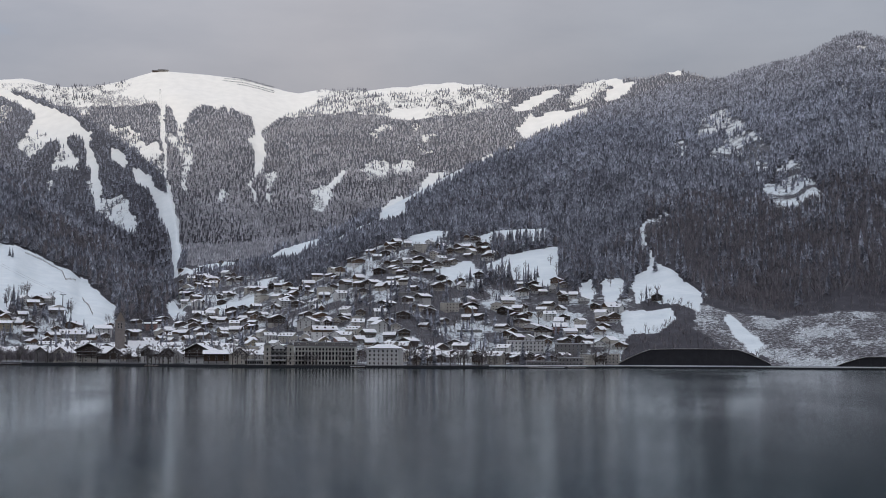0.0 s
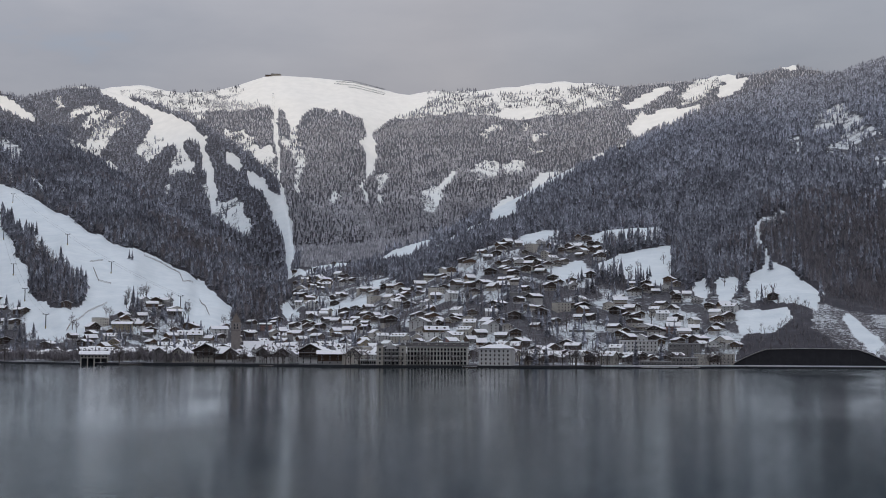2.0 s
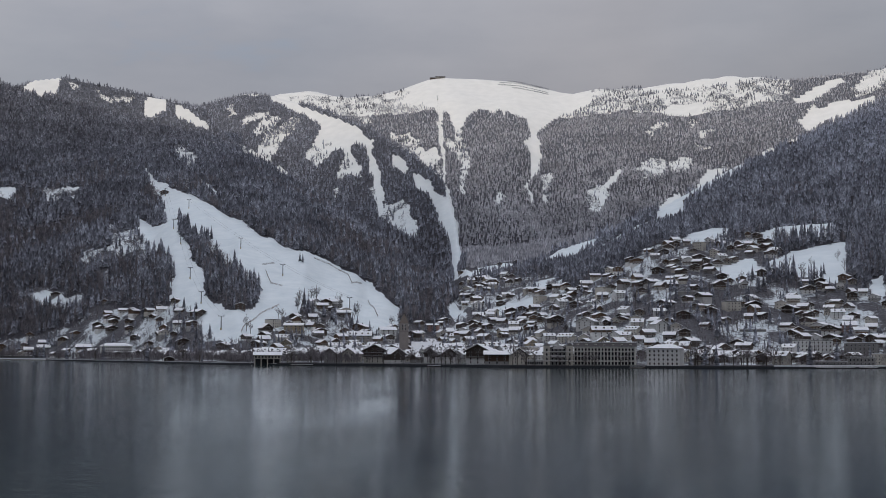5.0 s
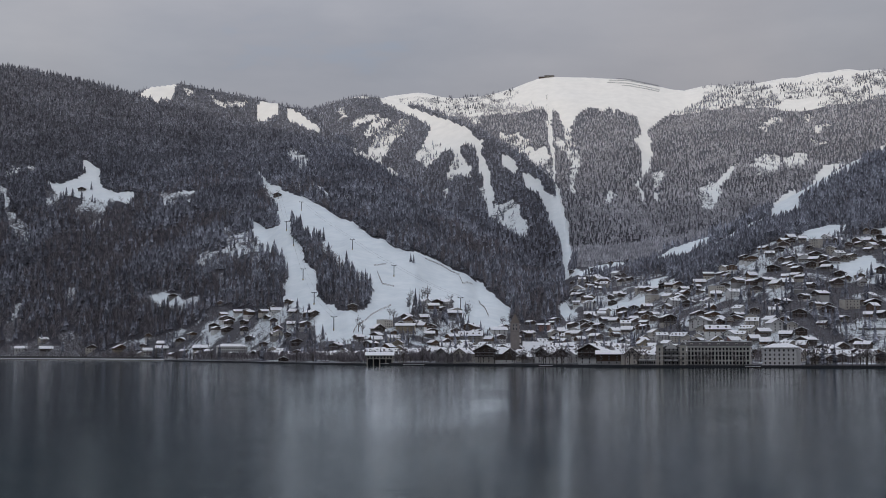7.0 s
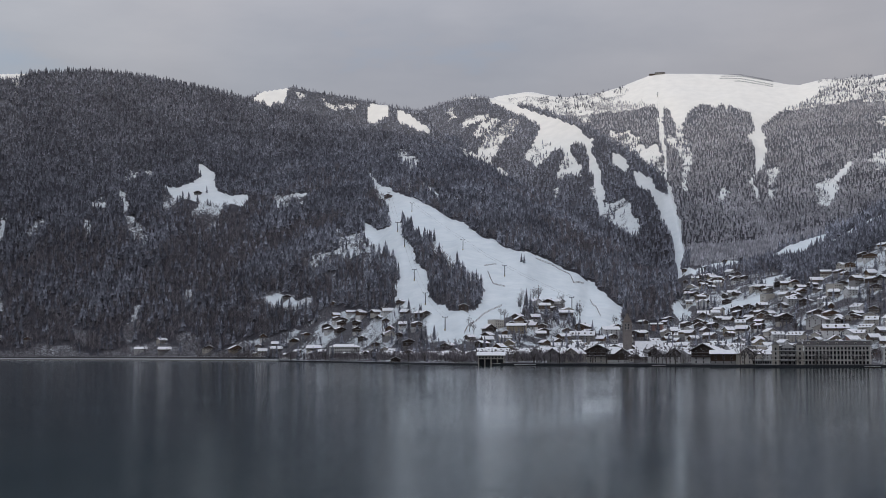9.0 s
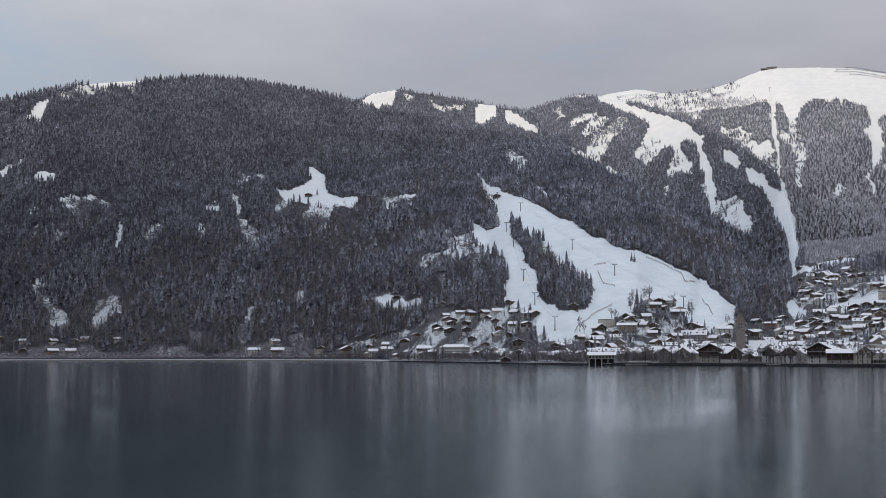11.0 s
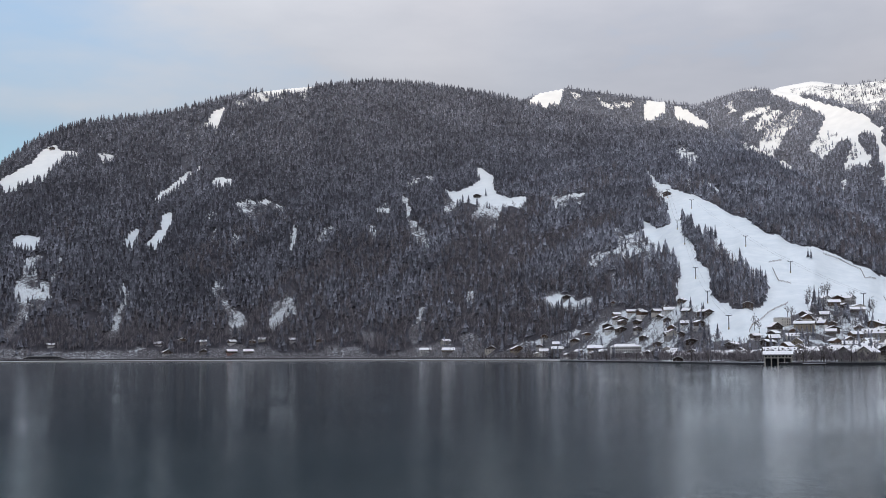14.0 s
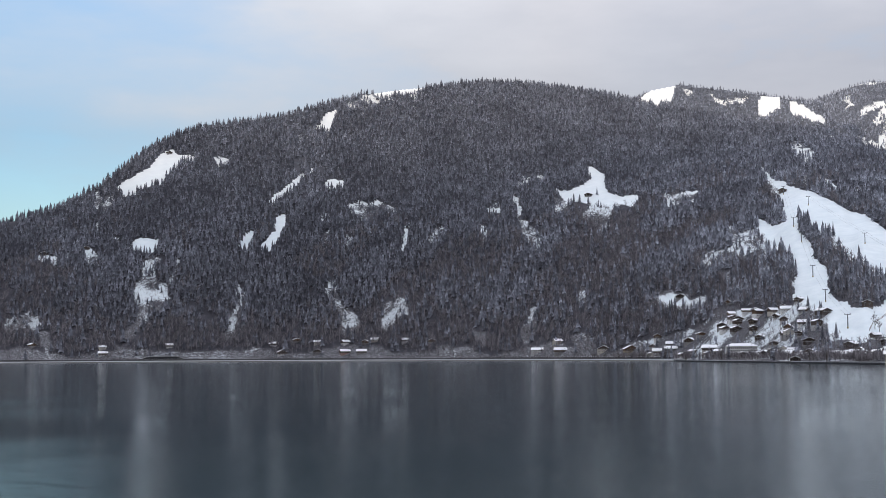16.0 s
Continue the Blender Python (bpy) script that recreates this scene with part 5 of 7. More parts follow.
def grand_hotel(w=46.0):
    d, h = 18.0, 14.0
    t = tagged(new("grand_hotel"), "cream lakeside hotel with pilasters and a dark mansard roof", "hotel")
    part("wall", Form().box(-w / 2, w / 2, 0, d, -3, h), IVORY, t)
    f = Form().prism([(-0.5, h + 0.3), (1.6, h + 3.6), (d - 1.6, h + 3.6), (d + 0.5, h + 0.3)], -w / 2 - 0.5, w / 2 + 0.5, "x")
    part("roof", f, ROOFING, t, "dark mansard roof with dormers")
    part("roof_snow", Form().box(-w / 2 + 0.3, w / 2 - 0.3, 1.7, d - 1.7, h + 3.6, h + 3.95), SNOW, t)
    part("cornice", Form().box(-w / 2 - 0.5, w / 2 + 0.5, -0.6, d + 0.5, h, h + 0.4), FRAMING, t)
    part("base_course", Form().box(-w / 2 - 0.15, w / 2 + 0.15, -0.2, 0.2, -3, 0.8), GREY, t)
    n = 18
    for i in range(n + 1):
        if 4 < i < n - 3:
            x = -w / 2 + w * i / n
            part("pilaster", Form().box(x - 0.35, x + 0.35, -0.35, 0.1, 3.6, h - 0.1), IVORY, t)
    windows(t, -w / 2 + 0.4, w / 2 - 0.4, -0.02, 0.7, n, 1.6, 2.4)
    windows(t, -w / 2 + 0.4, w / 2 - 0.4, -0.02, 4.3, n, 1.45, 2.8)
    windows(t, -w / 2 + 0.4, w / 2 - 0.4, -0.02, 7.8, n, 1.45, 2.6)
    windows(t, -w / 2 + 0.4, w / 2 - 0.4, -0.02, 11.4, n, 1.3, 1.7)
    for i in range(7):
        x = -w / 2 + w * (i + 0.5) / 7
        dm = part("dormer", Form().box(x - 0.9, x + 0.9, 0.4, 2.2, h + 0.9, h + 2.7).prism([(x - 1.1, h + 2.7), (x, h + 3.4), (x + 1.1, h + 2.7)], 0.3, 2.4, "y", 1), (CREAM, ROOFING), t)
        ob = part("window", window_mesh(1.1, 1.4), None, dm)
        ob.location = (x, 0.37, h + 0.6)
    for x in (-w * 0.34, w * 0.34):
        for s in range(1, 4):
            z = 0.2 + 3.35 * s
            part("balcony", Form().box(x - 4, x + 4, -1.5, 0, z, z + 0.2).box(x - 4, x + 4, -1.5, -1.4, z + 0.2, z + 0.6), FRAMING, t)
    part("terrace", Form().box(-w / 2 - 3, w / 2 + 3, -9, 0, -4, 0.2).box(-w / 2 - 3, w / 2 + 3, -9.0, -8.8, 0.2, 1.1), CONCRETE, t)
    return t


def lake_villa():
    """Ornate narrow villa with stepped gable and two small towers."""
    w, d, h = 22.0, 14.0, 15.0
    t = tagged(new("lake_villa"), "pale ornate lakeside villa with small corner towers", "villa")
    h = 12.5
    part("wall", Form().box(-w / 2, w / 2, 0, d, -3, h), GREY, t)
    for x in (-w / 2 + 2.5, w / 2 - 2.5):
        tower = part("tower", Form().box(x - 2.5, x + 2.5, -1.4, 4.2, -3, h + 2.5), CREAM, t)
        part("tower_roof", Form().cone(x, 1.4, h + 2.5, h + 5.0, 4.2), ROOFING, tower)
        for s in range(4):
            ob = part("window", window_mesh(1.1, 1.9), None, tower)
            ob.location = (x, -1.42, 1.0 + 3.3 * s)
    for z in (4.0, 7.3, 10.6):
        part("string_course", Form().box(-w / 2 - 0.2, w / 2 + 0.2, -1.6, 0.2, z, z + 0.35), WHITE, t)
    part("gable", Form().prism([(-4.5, h), (4.5, h), (3, h + 2), (1.8, h + 2), (0, h + 4.2), (-1.8, h + 2), (-3, h + 2)], -0.4, 1.0, "y"), WHITE, t)
    part("roof", Form().prism([(-w / 2, h), (0, h + 3), (w / 2, h)], 0.5, d, "y"), ROOFING, t)
    part("roof_snow", Form().prism([(-w / 2 + 3, h + 0.95), (0, h + 3.3), (w / 2 - 3, h + 0.95)], 1.2, d, "y"), SNOW, t)
    for s in range(4):
        windows(t, -w / 2 + 5.2, w / 2 - 5.2, -0.02, 0.9 + 3.3 * s, 4, 1.3, 2.0)
    for s in (1, 2):
        part("balcony", Form().box(-5, 5, -1.6, 0, 3.4 * s, 3.4 * s + 0.25).box(-5, 5, -1.6, -1.45, 3.4 * s + 0.25, 3.4 * s + 1.2), WHITE, t)
    part("veranda", Form().box(-w / 2 - 14, -w / 2, 0, 9, -3, 4.2).box(-w / 2 - 14.4, -w / 2, -0.4, 9.4, 4.2, 4.6, 1), (FRAMING, SNOW), t, "glazed veranda with snowy flat roof")
    windows(t, -w / 2 - 13.6, -w / 2 - 0.4, -0.02, 1.0, 8, 1.3, 2.2)
    return t


def boathouse():
    w, d = 22.0, 16.0
    t = tagged(new("boathouse"), "pale boathouse on posts with open boat bays and snowy roof", "boathouse")
    part("hall", Form().box(-w / 2, w / 2, 0, d, 4.6, 7.6), CREAM, t)
    for i in range(5):
        x = -w / 2 + 0.5 + (w - 1.0) * i / 4
        part("post", Form().box(x - 0.5, x + 0.5, 0, 1.0, -3, 4.6), CREAM, t)
    # near-black wall stands in for the shade inside the open bays
    part("back_wall", Form().box(-w / 2, w / 2, 5, d, -3, 4.6), DARKWALL, t, "back wall of the boat bays, their shade painted in dark")
    part("roof", Form().prism([(-1.2, 7.5), (d / 2, 10.2), (d + 1.2, 7.5)], -w / 2 - 1.4, w / 2 + 1.4, "x"), ROOFING, t)
    part("roof_snow", Form().prism([(-1.1, 7.8), (d / 2, 10.7), (d + 1.1, 7.8)], -w / 2 - 1.25, w / 2 + 1.25, "x"), SNOW, t)
    for i in range(8):
        ob = part("window", window_mesh(1.5, 1.3), None, t)
        ob.location = (-w / 2 + w * (i + 0.5) / 8, -0.02, 5.6)
    return t


def church_tower():
    t = tagged(new("church_tower"), "old grey stone church tower with stepped gables and pointed roof", "church tower")
    pale = plain("brown_tower_stone", (0.25, 0.22, 0.205), 0.9, 0.3, 2.0)
    part("shaft", Form().box(-4.2, 4.2, 0, 8.4, -10, 24), pale, t)
    part("string_course", Form().box(-4.4, 4.4, -0.2, 8.6, 16, 16.4), pale, t)
    part("spire", Form().cone(0, 4.2, 24, 33, 6.2), plain("weathered_shingles", (0.17, 0.14, 0.12)), t, "steep pyramid roof")
    for z in (17.5, 20.5):
        windows(t, -2.4, 2.4, -0.02, z, 2, 1.1, 2.0)
    return t


def church_nave():
    return gable_house("church", 24, 13, 3, WHITE, WHITE, ridge="x", pitch=42, balcony=False, timber_from=3, chimney=False, label="white church nave with steep snowy roof", category="church", group="")


settle(grand_hotel(), -88.6, 1006.2, -4, 28)
settle(lake_villa(), -121.1, 988.6, 0, 15)
settle(block_house("lake_house", 25, 14, 4, WHITE, hip=3.0, rows_w=3.5, bands=False, label="four-storey white lakeside house with snowy hipped roof", group=""), -45.0, 1011.6, -14, 17)
settle(boathouse(), -375.6, 1065.9, 0, 14, 0.6)
settle(church_tower(), -291.0, 1202.7, 0, 8, 14.5)
settle(church_nave(), -271.2, 1204.9, 0, 16)
settle(block_house("white_institution", 36, 15, 4, WHITE, hip=3.4, rows_w=2.3, label="long white four-storey building with a grey hipped roof", group=""), -696.1, 1448.5, 5, 20)
settle(gable_house("inn", 20, 15, 4, CREAM, DARKWOOD, timber_from=2, pitch=25, over=2.0, label="ochre lakeside inn with dark timber gable and balconies", group=""), -287.5, 1085.4, -16, 12)
settle(gable_house("lakeside_house", 13, 12, 3, GREY, GREY, timber_from=3, pitch=33, balcony=False, label="grey gabled lakeside house with snowy roof", group=""), -328.8, 1092.5, -34, 8)
settle(gable_house("lakeside_house", 13, 12, 3, CREAM, CREAM, timber_from=3, pitch=33, balcony=False, label="cream gabled lakeside house with snowy roof", group=""), -311.7, 1089.7, -30, 8)
settle(gable_house("lakeside_house", 13, 12, 3, WHITE, DARKWOOD, timber_from=1, pitch=33, balcony=False, label="low lakeside house with dark timber gable", group=""), -266.1, 1079.7, 30, 8)
settle(gable_house("lakeside_house", 13, 12, 3, WHITE, DARKWOOD, timber_from=2, pitch=33, balcony=False, label="white lakeside house with dark timber gable", group=""), -234.9, 1064.8, -32, 8)
settle(gable_house("lakeside_house", 13, 12, 3, WHITE, DARKWOOD, timber_from=2, pitch=33, balcony=False, label="white house with dark gable beside the promenade", group=""), -216.5, 1048.5, 28, 8)
settle(gable_house("guest_house", 19, 15, 4, WHITE, DARKWOOD, timber_from=2, pitch=27, over=1.8, label="tall white guest house with dark timber balconies", group=""), -188.8, 1025.9, -18, 11)
settle(gable_house("town_house", 19, 14, 3, GREY, BROWNWOOD, timber_from=1, ridge="x", pitch=20, balcony=False, label="brown plastered block under a low roof", group="", snow=0.4), -170.4, 1007.1, 0, 11)
settle(gable_house("lakeside_house", 13, 12, 3, CREAM, CREAM, timber_from=3, pitch=33, balcony=False, label="cream gabled house near the villa", group=""), -154.3, 1010.6, 36, 8)
settle(block_house("lake_pavilion", 24, 9, 1, GREY, bands=False, label="low flat-roofed lakeside pavilion under snow", group=""), 78.1, 1041.8, 0, 12)
settle(block_house("lake_pavilion", 20, 9, 2, GREY, bands=False, label="flat-roofed boathouse pavilion with snowy terrace", group=""), 102.2, 1063.0, 0, 10)
settle(block_house("terrace_block", 34, 12, 3, WHITE, bands=False, rows_w=3.4, label="pale terraced apartment block with snowy flat roof", group=""), 74.1, 1189.6, 0, 18)
settle(block_house("terrace_block", 26, 14, 4, GREY, bands=False, rows_w=3.4, label="grey apartment block with snowy flat roof", group=""), 111.5, 1169.7, -8, 15)
settle(gable_house("boat_shed", 10, 9, 1, GREY, DARKWOOD, timber_from=0, pitch=24, balcony=False, chimney=False, label="small dark boat shed with snowy roof", group=""), -534.9, 1229.6, 0, 7)
settle(gable_house("chalet", 13, 11, 2, CREAM, BROWNWOOD, timber_from=1, ridge="y", pitch=22, balcony=True, dormers=0, label="cream chalet with timber balcony on the piste knoll", group="", deep=6), -471.1, 1545.8, -18, 9)
settle(gable_house("guest_house", 17, 12, 2, GREY, DARKWOOD, timber_from=1, ridge="x", pitch=22, balcony=True, dormers=0, label="dark timber guest house below the piste knoll", group="", deep=6), -435.9, 1502.0, 10, 9)
settle(gable_house("barn", 21, 15, 2, GREY, BROWNWOOD, timber_from=0, ridge="y", pitch=20, balcony=False, dormers=0, label="broad brown timber barn at the piste foot", group="", deep=6), -408.4, 1460.0, -22, 9)
settle(gable_house("town_house", 20, 12, 3, OCHRE, OCHRE, timber_from=3, ridge="x", pitch=20, balcony=False, dormers=0, label="yellow plastered house below the piste knoll", group="", deep=6), -449.3, 1355.5, -8, 9)
settle(gable_house("chalet", 12, 11, 2, GREY, DARKWOOD, timber_from=1, ridge="y", pitch=34, balcony=False, dormers=0, label="steep gabled dark chalet beside the piste", group="", deep=6), -477.2, 1354.4, 25, 9)
settle(gable_house("town_house", 18, 13, 3, WHITE, WHITE, timber_from=3, ridge="x", pitch=26, balcony=False, dormers=0, label="white town house near the church", group="", deep=6), -374.5, 1473.1, 12, 9)
settle(gable_house("town_house", 16, 12, 3, ROSE, ROSE, timber_from=3, ridge="x", pitch=14, balcony=False, dormers=0, label="faded rose house behind the church", group="", deep=6), -356.1, 1617.3, -10, 9)
settle(gable_house("row_house", 26, 12, 3, CREAM, CREAM, timber_from=3, ridge="x", pitch=34, balcony=False, dormers=4, label="long cream house with dormers in its snowy roof", group="", deep=6), -389.7, 1402.9, -4, 9)
settle(gable_house("guest_house", 19, 14, 3, WHITE, WHITE, timber_from=3, ridge="y", pitch=24, balcony=True, dormers=0, label="large white guest house on the hillside", group="", deep=6), -136.6, 1333.0, -20, 9)
settle(gable_house("chalet", 15, 13, 3, CREAM, DARKWOOD, timber_from=1, ridge="y", pitch=22, balcony=True, dormers=0, label="dark chalet over a cream ground floor", group="", deep=6), -172.0, 1397.5, 18, 9)
settle(gable_house("lakeside_house", 20, 13, 2, WHITE, WHITE, timber_from=2, ridge="x", pitch=26, balcony=False, deep=9, label="small white house beneath the forest", group=""), -1219.8, 1791.6, -12, 9)
settle(gable_house("lakeside_house", 20, 13, 2, GREY, BROWNWOOD, timber_from=1, ridge="x", pitch=26, balcony=True, deep=9, label="grey house beneath the forest", group=""), -1163.0, 1775.3, 9, 9)
settle(gable_house("lakeside_house", 20, 13, 2, CREAM, DARKWOOD, timber_from=2, ridge="y", pitch=26, balcony=False, deep=9, label="cream chalet beneath the forest", group=""), -1066.3, 1745.0, -6, 9)
settle(gable_house("lakeside_house", 20, 13, 2, OCHRE, BROWNWOOD, timber_from=1, ridge="y", pitch=26, balcony=True, deep=9, label="yellow chalet beneath the forest", group=""), -988.7, 1695.9, 14, 9)
settle(gable_house("lakeside_house", 20, 13, 2, GREY, GREY, timber_from=2, ridge="x", pitch=26, balcony=False, deep=9, label="grey house behind shore trees", group=""), -879.2, 1617.5, 3, 9)
settle(gable_house("lakeside_house", 20, 13, 2, CREAM, DARKWOOD, timber_from=1, ridge="x", pitch=26, balcony=True, deep=9, label="cream house behind shore trees", group=""), -785.6, 1542.3, -12, 9)
settle(gable_house("lakeside_house", 18, 13, 2, WHITE, DARKWOOD, timber_from=1, ridge="y", pitch=26, balcony=True, deep=9, label="dark chalet with white end wall", group=""), -1768.7, 1759.1, 9, 9)
settle(gable_house("lakeside_house", 18, 13, 2, GREY, DARKWOOD, timber_from=1, ridge="y", pitch=26, balcony=True, deep=9, label="dark chalet beside the lake road", group=""), -1705.3, 1786.6, -6, 9)
settle(gable_house("lakeside_house", 18, 13, 2, ROSE, BROWNWOOD, timber_from=1, ridge="x", pitch=26, balcony=True, deep=9, label="reddish timber house beside the lake road", group=""), -1653.8, 1807.2, 14, 9)
settle(gable_house("lakeside_house", 18, 13, 2, GREY, DARKWOOD, timber_from=1, ridge="x", pitch=26, balcony=True, deep=9, label="small dark house by the road", group=""), -1625.1, 1818.6, 3, 9)
settle(gable_house("lakeside_house", 18, 13, 2, GREY, DARKWOOD, timber_from=1, ridge="x", pitch=26, balcony=True, deep=9, label="dark house by the road", group=""), -1167.5, 1777.2, -12, 9)
settle(gable_house("lakeside_house", 18, 13, 2, WHITE, DARKWOOD, timber_from=1, ridge="x", pitch=26, balcony=True, deep=9, label="lone small house in the snow", group=""), -2039.9, 1559.3, 9, 9)


def retaining_gallery(x, y, turn, w, h, label):
    """A dark segment-shaped portal wall with a pale coping, cut into the slope over the road."""
    t = tagged(new("retaining_wall"), label, "retaining wall", "dark walls beside the lake road")
    steps = 14

    def arc(k, grow):
        u = 2 * k / steps - 1
        top = h * min(1.0, (1.02 - abs(u)) / 0.42) ** 0.8 * (1 - 0.14 * u * u) + grow
        return (u * w / 2 * (1 + 0.012 * grow), max(top, 0.2 + grow * 0.5))
    face = [(-w / 2, -3)] + [arc(k, 0) for k in range(steps + 1)] + [(w / 2, -3)]
    part("wall_face", Form().prism(face, 0, 3, "y"), DARKWALL, t, "near-black wall face")
    c = Form()
    for k in range(steps):
        (xa, za), (xb, zb) = arc(k, 0), arc(k + 1, 0)
        c.add([(xa, -0.8, za), (xb, -0.8, zb), (xb, 5, zb), (xa, 5, za), (xa, -0.8, za + 0.5), (xb, -0.8, zb + 0.5), (xb, 5, zb + 0.5), (xa, 5, za + 0.5)],
              [(3, 2, 1, 0), (4, 5, 6, 7), (0, 1, 5, 4), (1, 2, 6, 5), (2, 3, 7, 6), (3, 0, 4, 7)])
    part("coping", c, STONE, t, "grey curved concrete coping")
    s = Form()
    for k in range(steps):
        (xa, za), (xb, zb) = arc(k, 0.5), arc(k + 1, 0.5)
        s.add([(xa, -0.5, za), (xb, -0.5, zb), (xb, 6, zb), (xa, 6, za), (xa, -0.5, za + 0.15), (xb, -0.5, zb + 0.15), (xb, 6, zb + 0.15), (xa, 6, za + 0.15)],
              [(3, 2, 1, 0), (4, 5, 6, 7), (0, 1, 5, 4), (1, 2, 6, 5), (2, 3, 7, 6), (3, 0, 4, 7)])
    part("snow_cover", s, SNOW, t)
    for k in range(1, 12):
        xx = -w / 2 + w * k / 12
        part("buttress", Form().box(xx - 0.25, xx + 0.25, -0.3, 0.1, -3, max(0.5, arc(round(k * steps / 12), 0)[1] - 0.5)), DARKWALL, t)
    t.matrix_basis = place_at(t, x, y, turn)
    t.matrix_basis.translation.z = 2.2
    return t


retaining_gallery(211.4, 1120.9, 0, 126, 13.6, "long dark segmental wall over the lake road with snowy coping")
retaining_gallery(372.0, 1072.4, 0, 105, 8, "second dark segmental wall beside the lake road")
retaining_gallery(-1916.6, 1599.0, 0, 88, 8, "low dark arched wall beside the far lake road")

# ---- the town, street by street ----
def wooded_gap(x, y):
    """Garden woods between the clusters of houses."""
    return fbm(np.asarray(x) / 55, np.asarray(y) / 55, 3, 97) < -0.10


def fill_town():
    rng = random.Random(5)
    weights = [k[1] for k in HOUSE_KINDS]
    town = [o for k, o in CLEARINGS if k == "town"]
    meadows = [o for k, o in CLEARINGS if k == "run"]
    count = 0
    for tries in range(20000):
        if count >= 405:
            break
        b = rng.uniform(-7.6, 30)
        shore = float(np.interp(b, SHORE[:, 0], SHORE[:, 1]))
        r = shore + (60 if b > 3.5 else 48) + rng.random() ** 1.1 * (1150 if 8.6 < b < 11.6 else 690)
        x, y = -r * math.sin(radians(b)), r * math.cos(radians(b))
        xa, ya = np.array([x]), np.array([y])
        if not any(inside(o, xa, ya)[0] for o in town) or any(inside(o, xa, ya)[0] for o in meadows):
            continue
        flat = r - shore < 330 and b > 2
        if not flat and wooded_gap(x, y) and rng.random() < 0.85:
            continue
        which = rng.choices(range(len(HOUSE_KINDS)), [w * (3.0 if (flat == (i in (4, 5, 6, 9, 10, 11, 12, 13, 14))) else 0.8) for i, w in enumerate(weights)])[0]
        if which in (11, 12) and not flat:
            which = 0
        if b > 20:
            which = (0, 2, 3, 6, 13)[which % 5]
            if b > 27.3 or rng.random() < 0.45:
                continue
        size = rng.uniform(0.82, 1.04)
        if not free_spot(x, y, HOUSE_KINDS[which][0] * size * (0.46 if flat else 0.5)):
            continue
        put_house(which, x, y, rng.gauss(0, 14) + rng.choice((-42, -25, 0, 0, 24, 40)), size)
        count += 1


fill_town()


def packed_houses(count, seed):
    """Small chalets that fill the back streets, too many and too small to tell apart one by one."""
    rng = random.Random(seed)
    town = [o for k, o in CLEARINGS if k == "town"]
    meadows = [o for k, o in CLEARINGS if k == "run"]
    f = Form()
    made = 0
    for tries in range(30000):
        if made >= count:
            break
        b = rng.uniform(-7.4, 30)
        shore = float(np.interp(b, SHORE[:, 0], SHORE[:, 1]))
        r = shore + 75 + rng.random() * (1150 if 8.6 < b < 11.6 else 700)
        x, y = -r * math.sin(radians(b)), r * math.cos(radians(b))
        xa, ya = np.array([x]), np.array([y])
        if wooded_gap(x, y) and rng.random() < 0.9:
            continue
        w, d, h = rng.uniform(7, 14), rng.uniform(7, 10), rng.choice((4.4, 5.2, 6.4, 7.6))
        if not free_spot(x, y, w * 0.42) or not any(inside(o, xa, ya)[0] for o in town) or any(inside(o, xa, ya)[0] for o in meadows):
            continue
        g = Form()
        plaster, boards = rng.choice((0, 0, 6, 7)), rng.choice((0, 1, 1, 2, 2, 6))
        cut, across, rise = h * rng.choice((0.45, 0.6)), rng.random() < 0.5, rng.uniform(1.8, 3.2)
        g.box(-w / 2, w / 2, 0, d, -4, cut, plaster)
        o = 1.0
        if across:
            g.prism([(0, cut), (d, cut), (d, h), (d / 2, h + rise), (0, h)], -w / 2, w / 2, "x", boards)
            t = rise / (d / 2)
            roof = [(-o, h - o * t), (d / 2, h + rise), (d + o, h - o * t)]
            span = (-w / 2 - o, w / 2 + o, "x")
        else:
            g.prism([(-w / 2, cut), (w / 2, cut), (w / 2, h), (0, h + rise), (-w / 2, h)], 0, d, "y", boards)
            t = rise / (w / 2)
            roof = [(-w / 2 - o, h - o * t), (0, h + rise), (w / 2 + o, h - o * t)]
            span = (-o, d + o, "y")
        for low, high, mat in ((0.03, 0.25, 3), (0.27, 0.62, 4)):
            g.prism([(p, z + low) for p, z in roof] + [(p, z + high) for p, z in reversed(roof)], *span, mat)
        n = max(2, int(w / 3.2))
        for level in range(int(h / 2.5)):
            for i in range(n):
                wx = -w / 2 + w * (i + 0.5) / n
                g.box(wx - 0.65, wx + 0.65, -0.06, 0.02, 0.9 + 2.5 * level, 2.2 + 2.5 * level, 8)
                g.box(wx - 0.5, wx + 0.5, -0.09, -0.05, 1.05 + 2.5 * level, 2.05 + 2.5 * level, 5)
        if rng.random() < 0.6:
            g.box(-w / 2 + 0.3, w / 2 - 0.3, -1.2, -0.03, cut, cut + 0.15, 2).box(-w / 2 + 0.3, w / 2 - 0.3, -1.25, -1.15, cut + 0.15, cut + 1.0, rng.choice((1, 2, 2)))
            g.box(-w / 2 + 0.3, w / 2 - 0.3, -1.28, -1.12, cut + 1.0, cut + 1.12, 4)
        m = place_at(None, x, y, rng.gauss(0, 14) + rng.choice((-40, -20, 0, 0, 22, 40)))
        k = len(f.v)
        f.v += [tuple(m @ Vector(v)) for v in g.v]
        f.f += [tuple(k + i for i in face) for face in g.f]
        f.m += g.m
        FOOTPRINTS.append((x, y, w * 0.55))
        made += 1
    me = f.mesh("back_street_houses", WHITE, DARKWOOD, BROWNWOOD, ROOFING, SNOW, GLASS, CREAM, GREY, FRAMING)
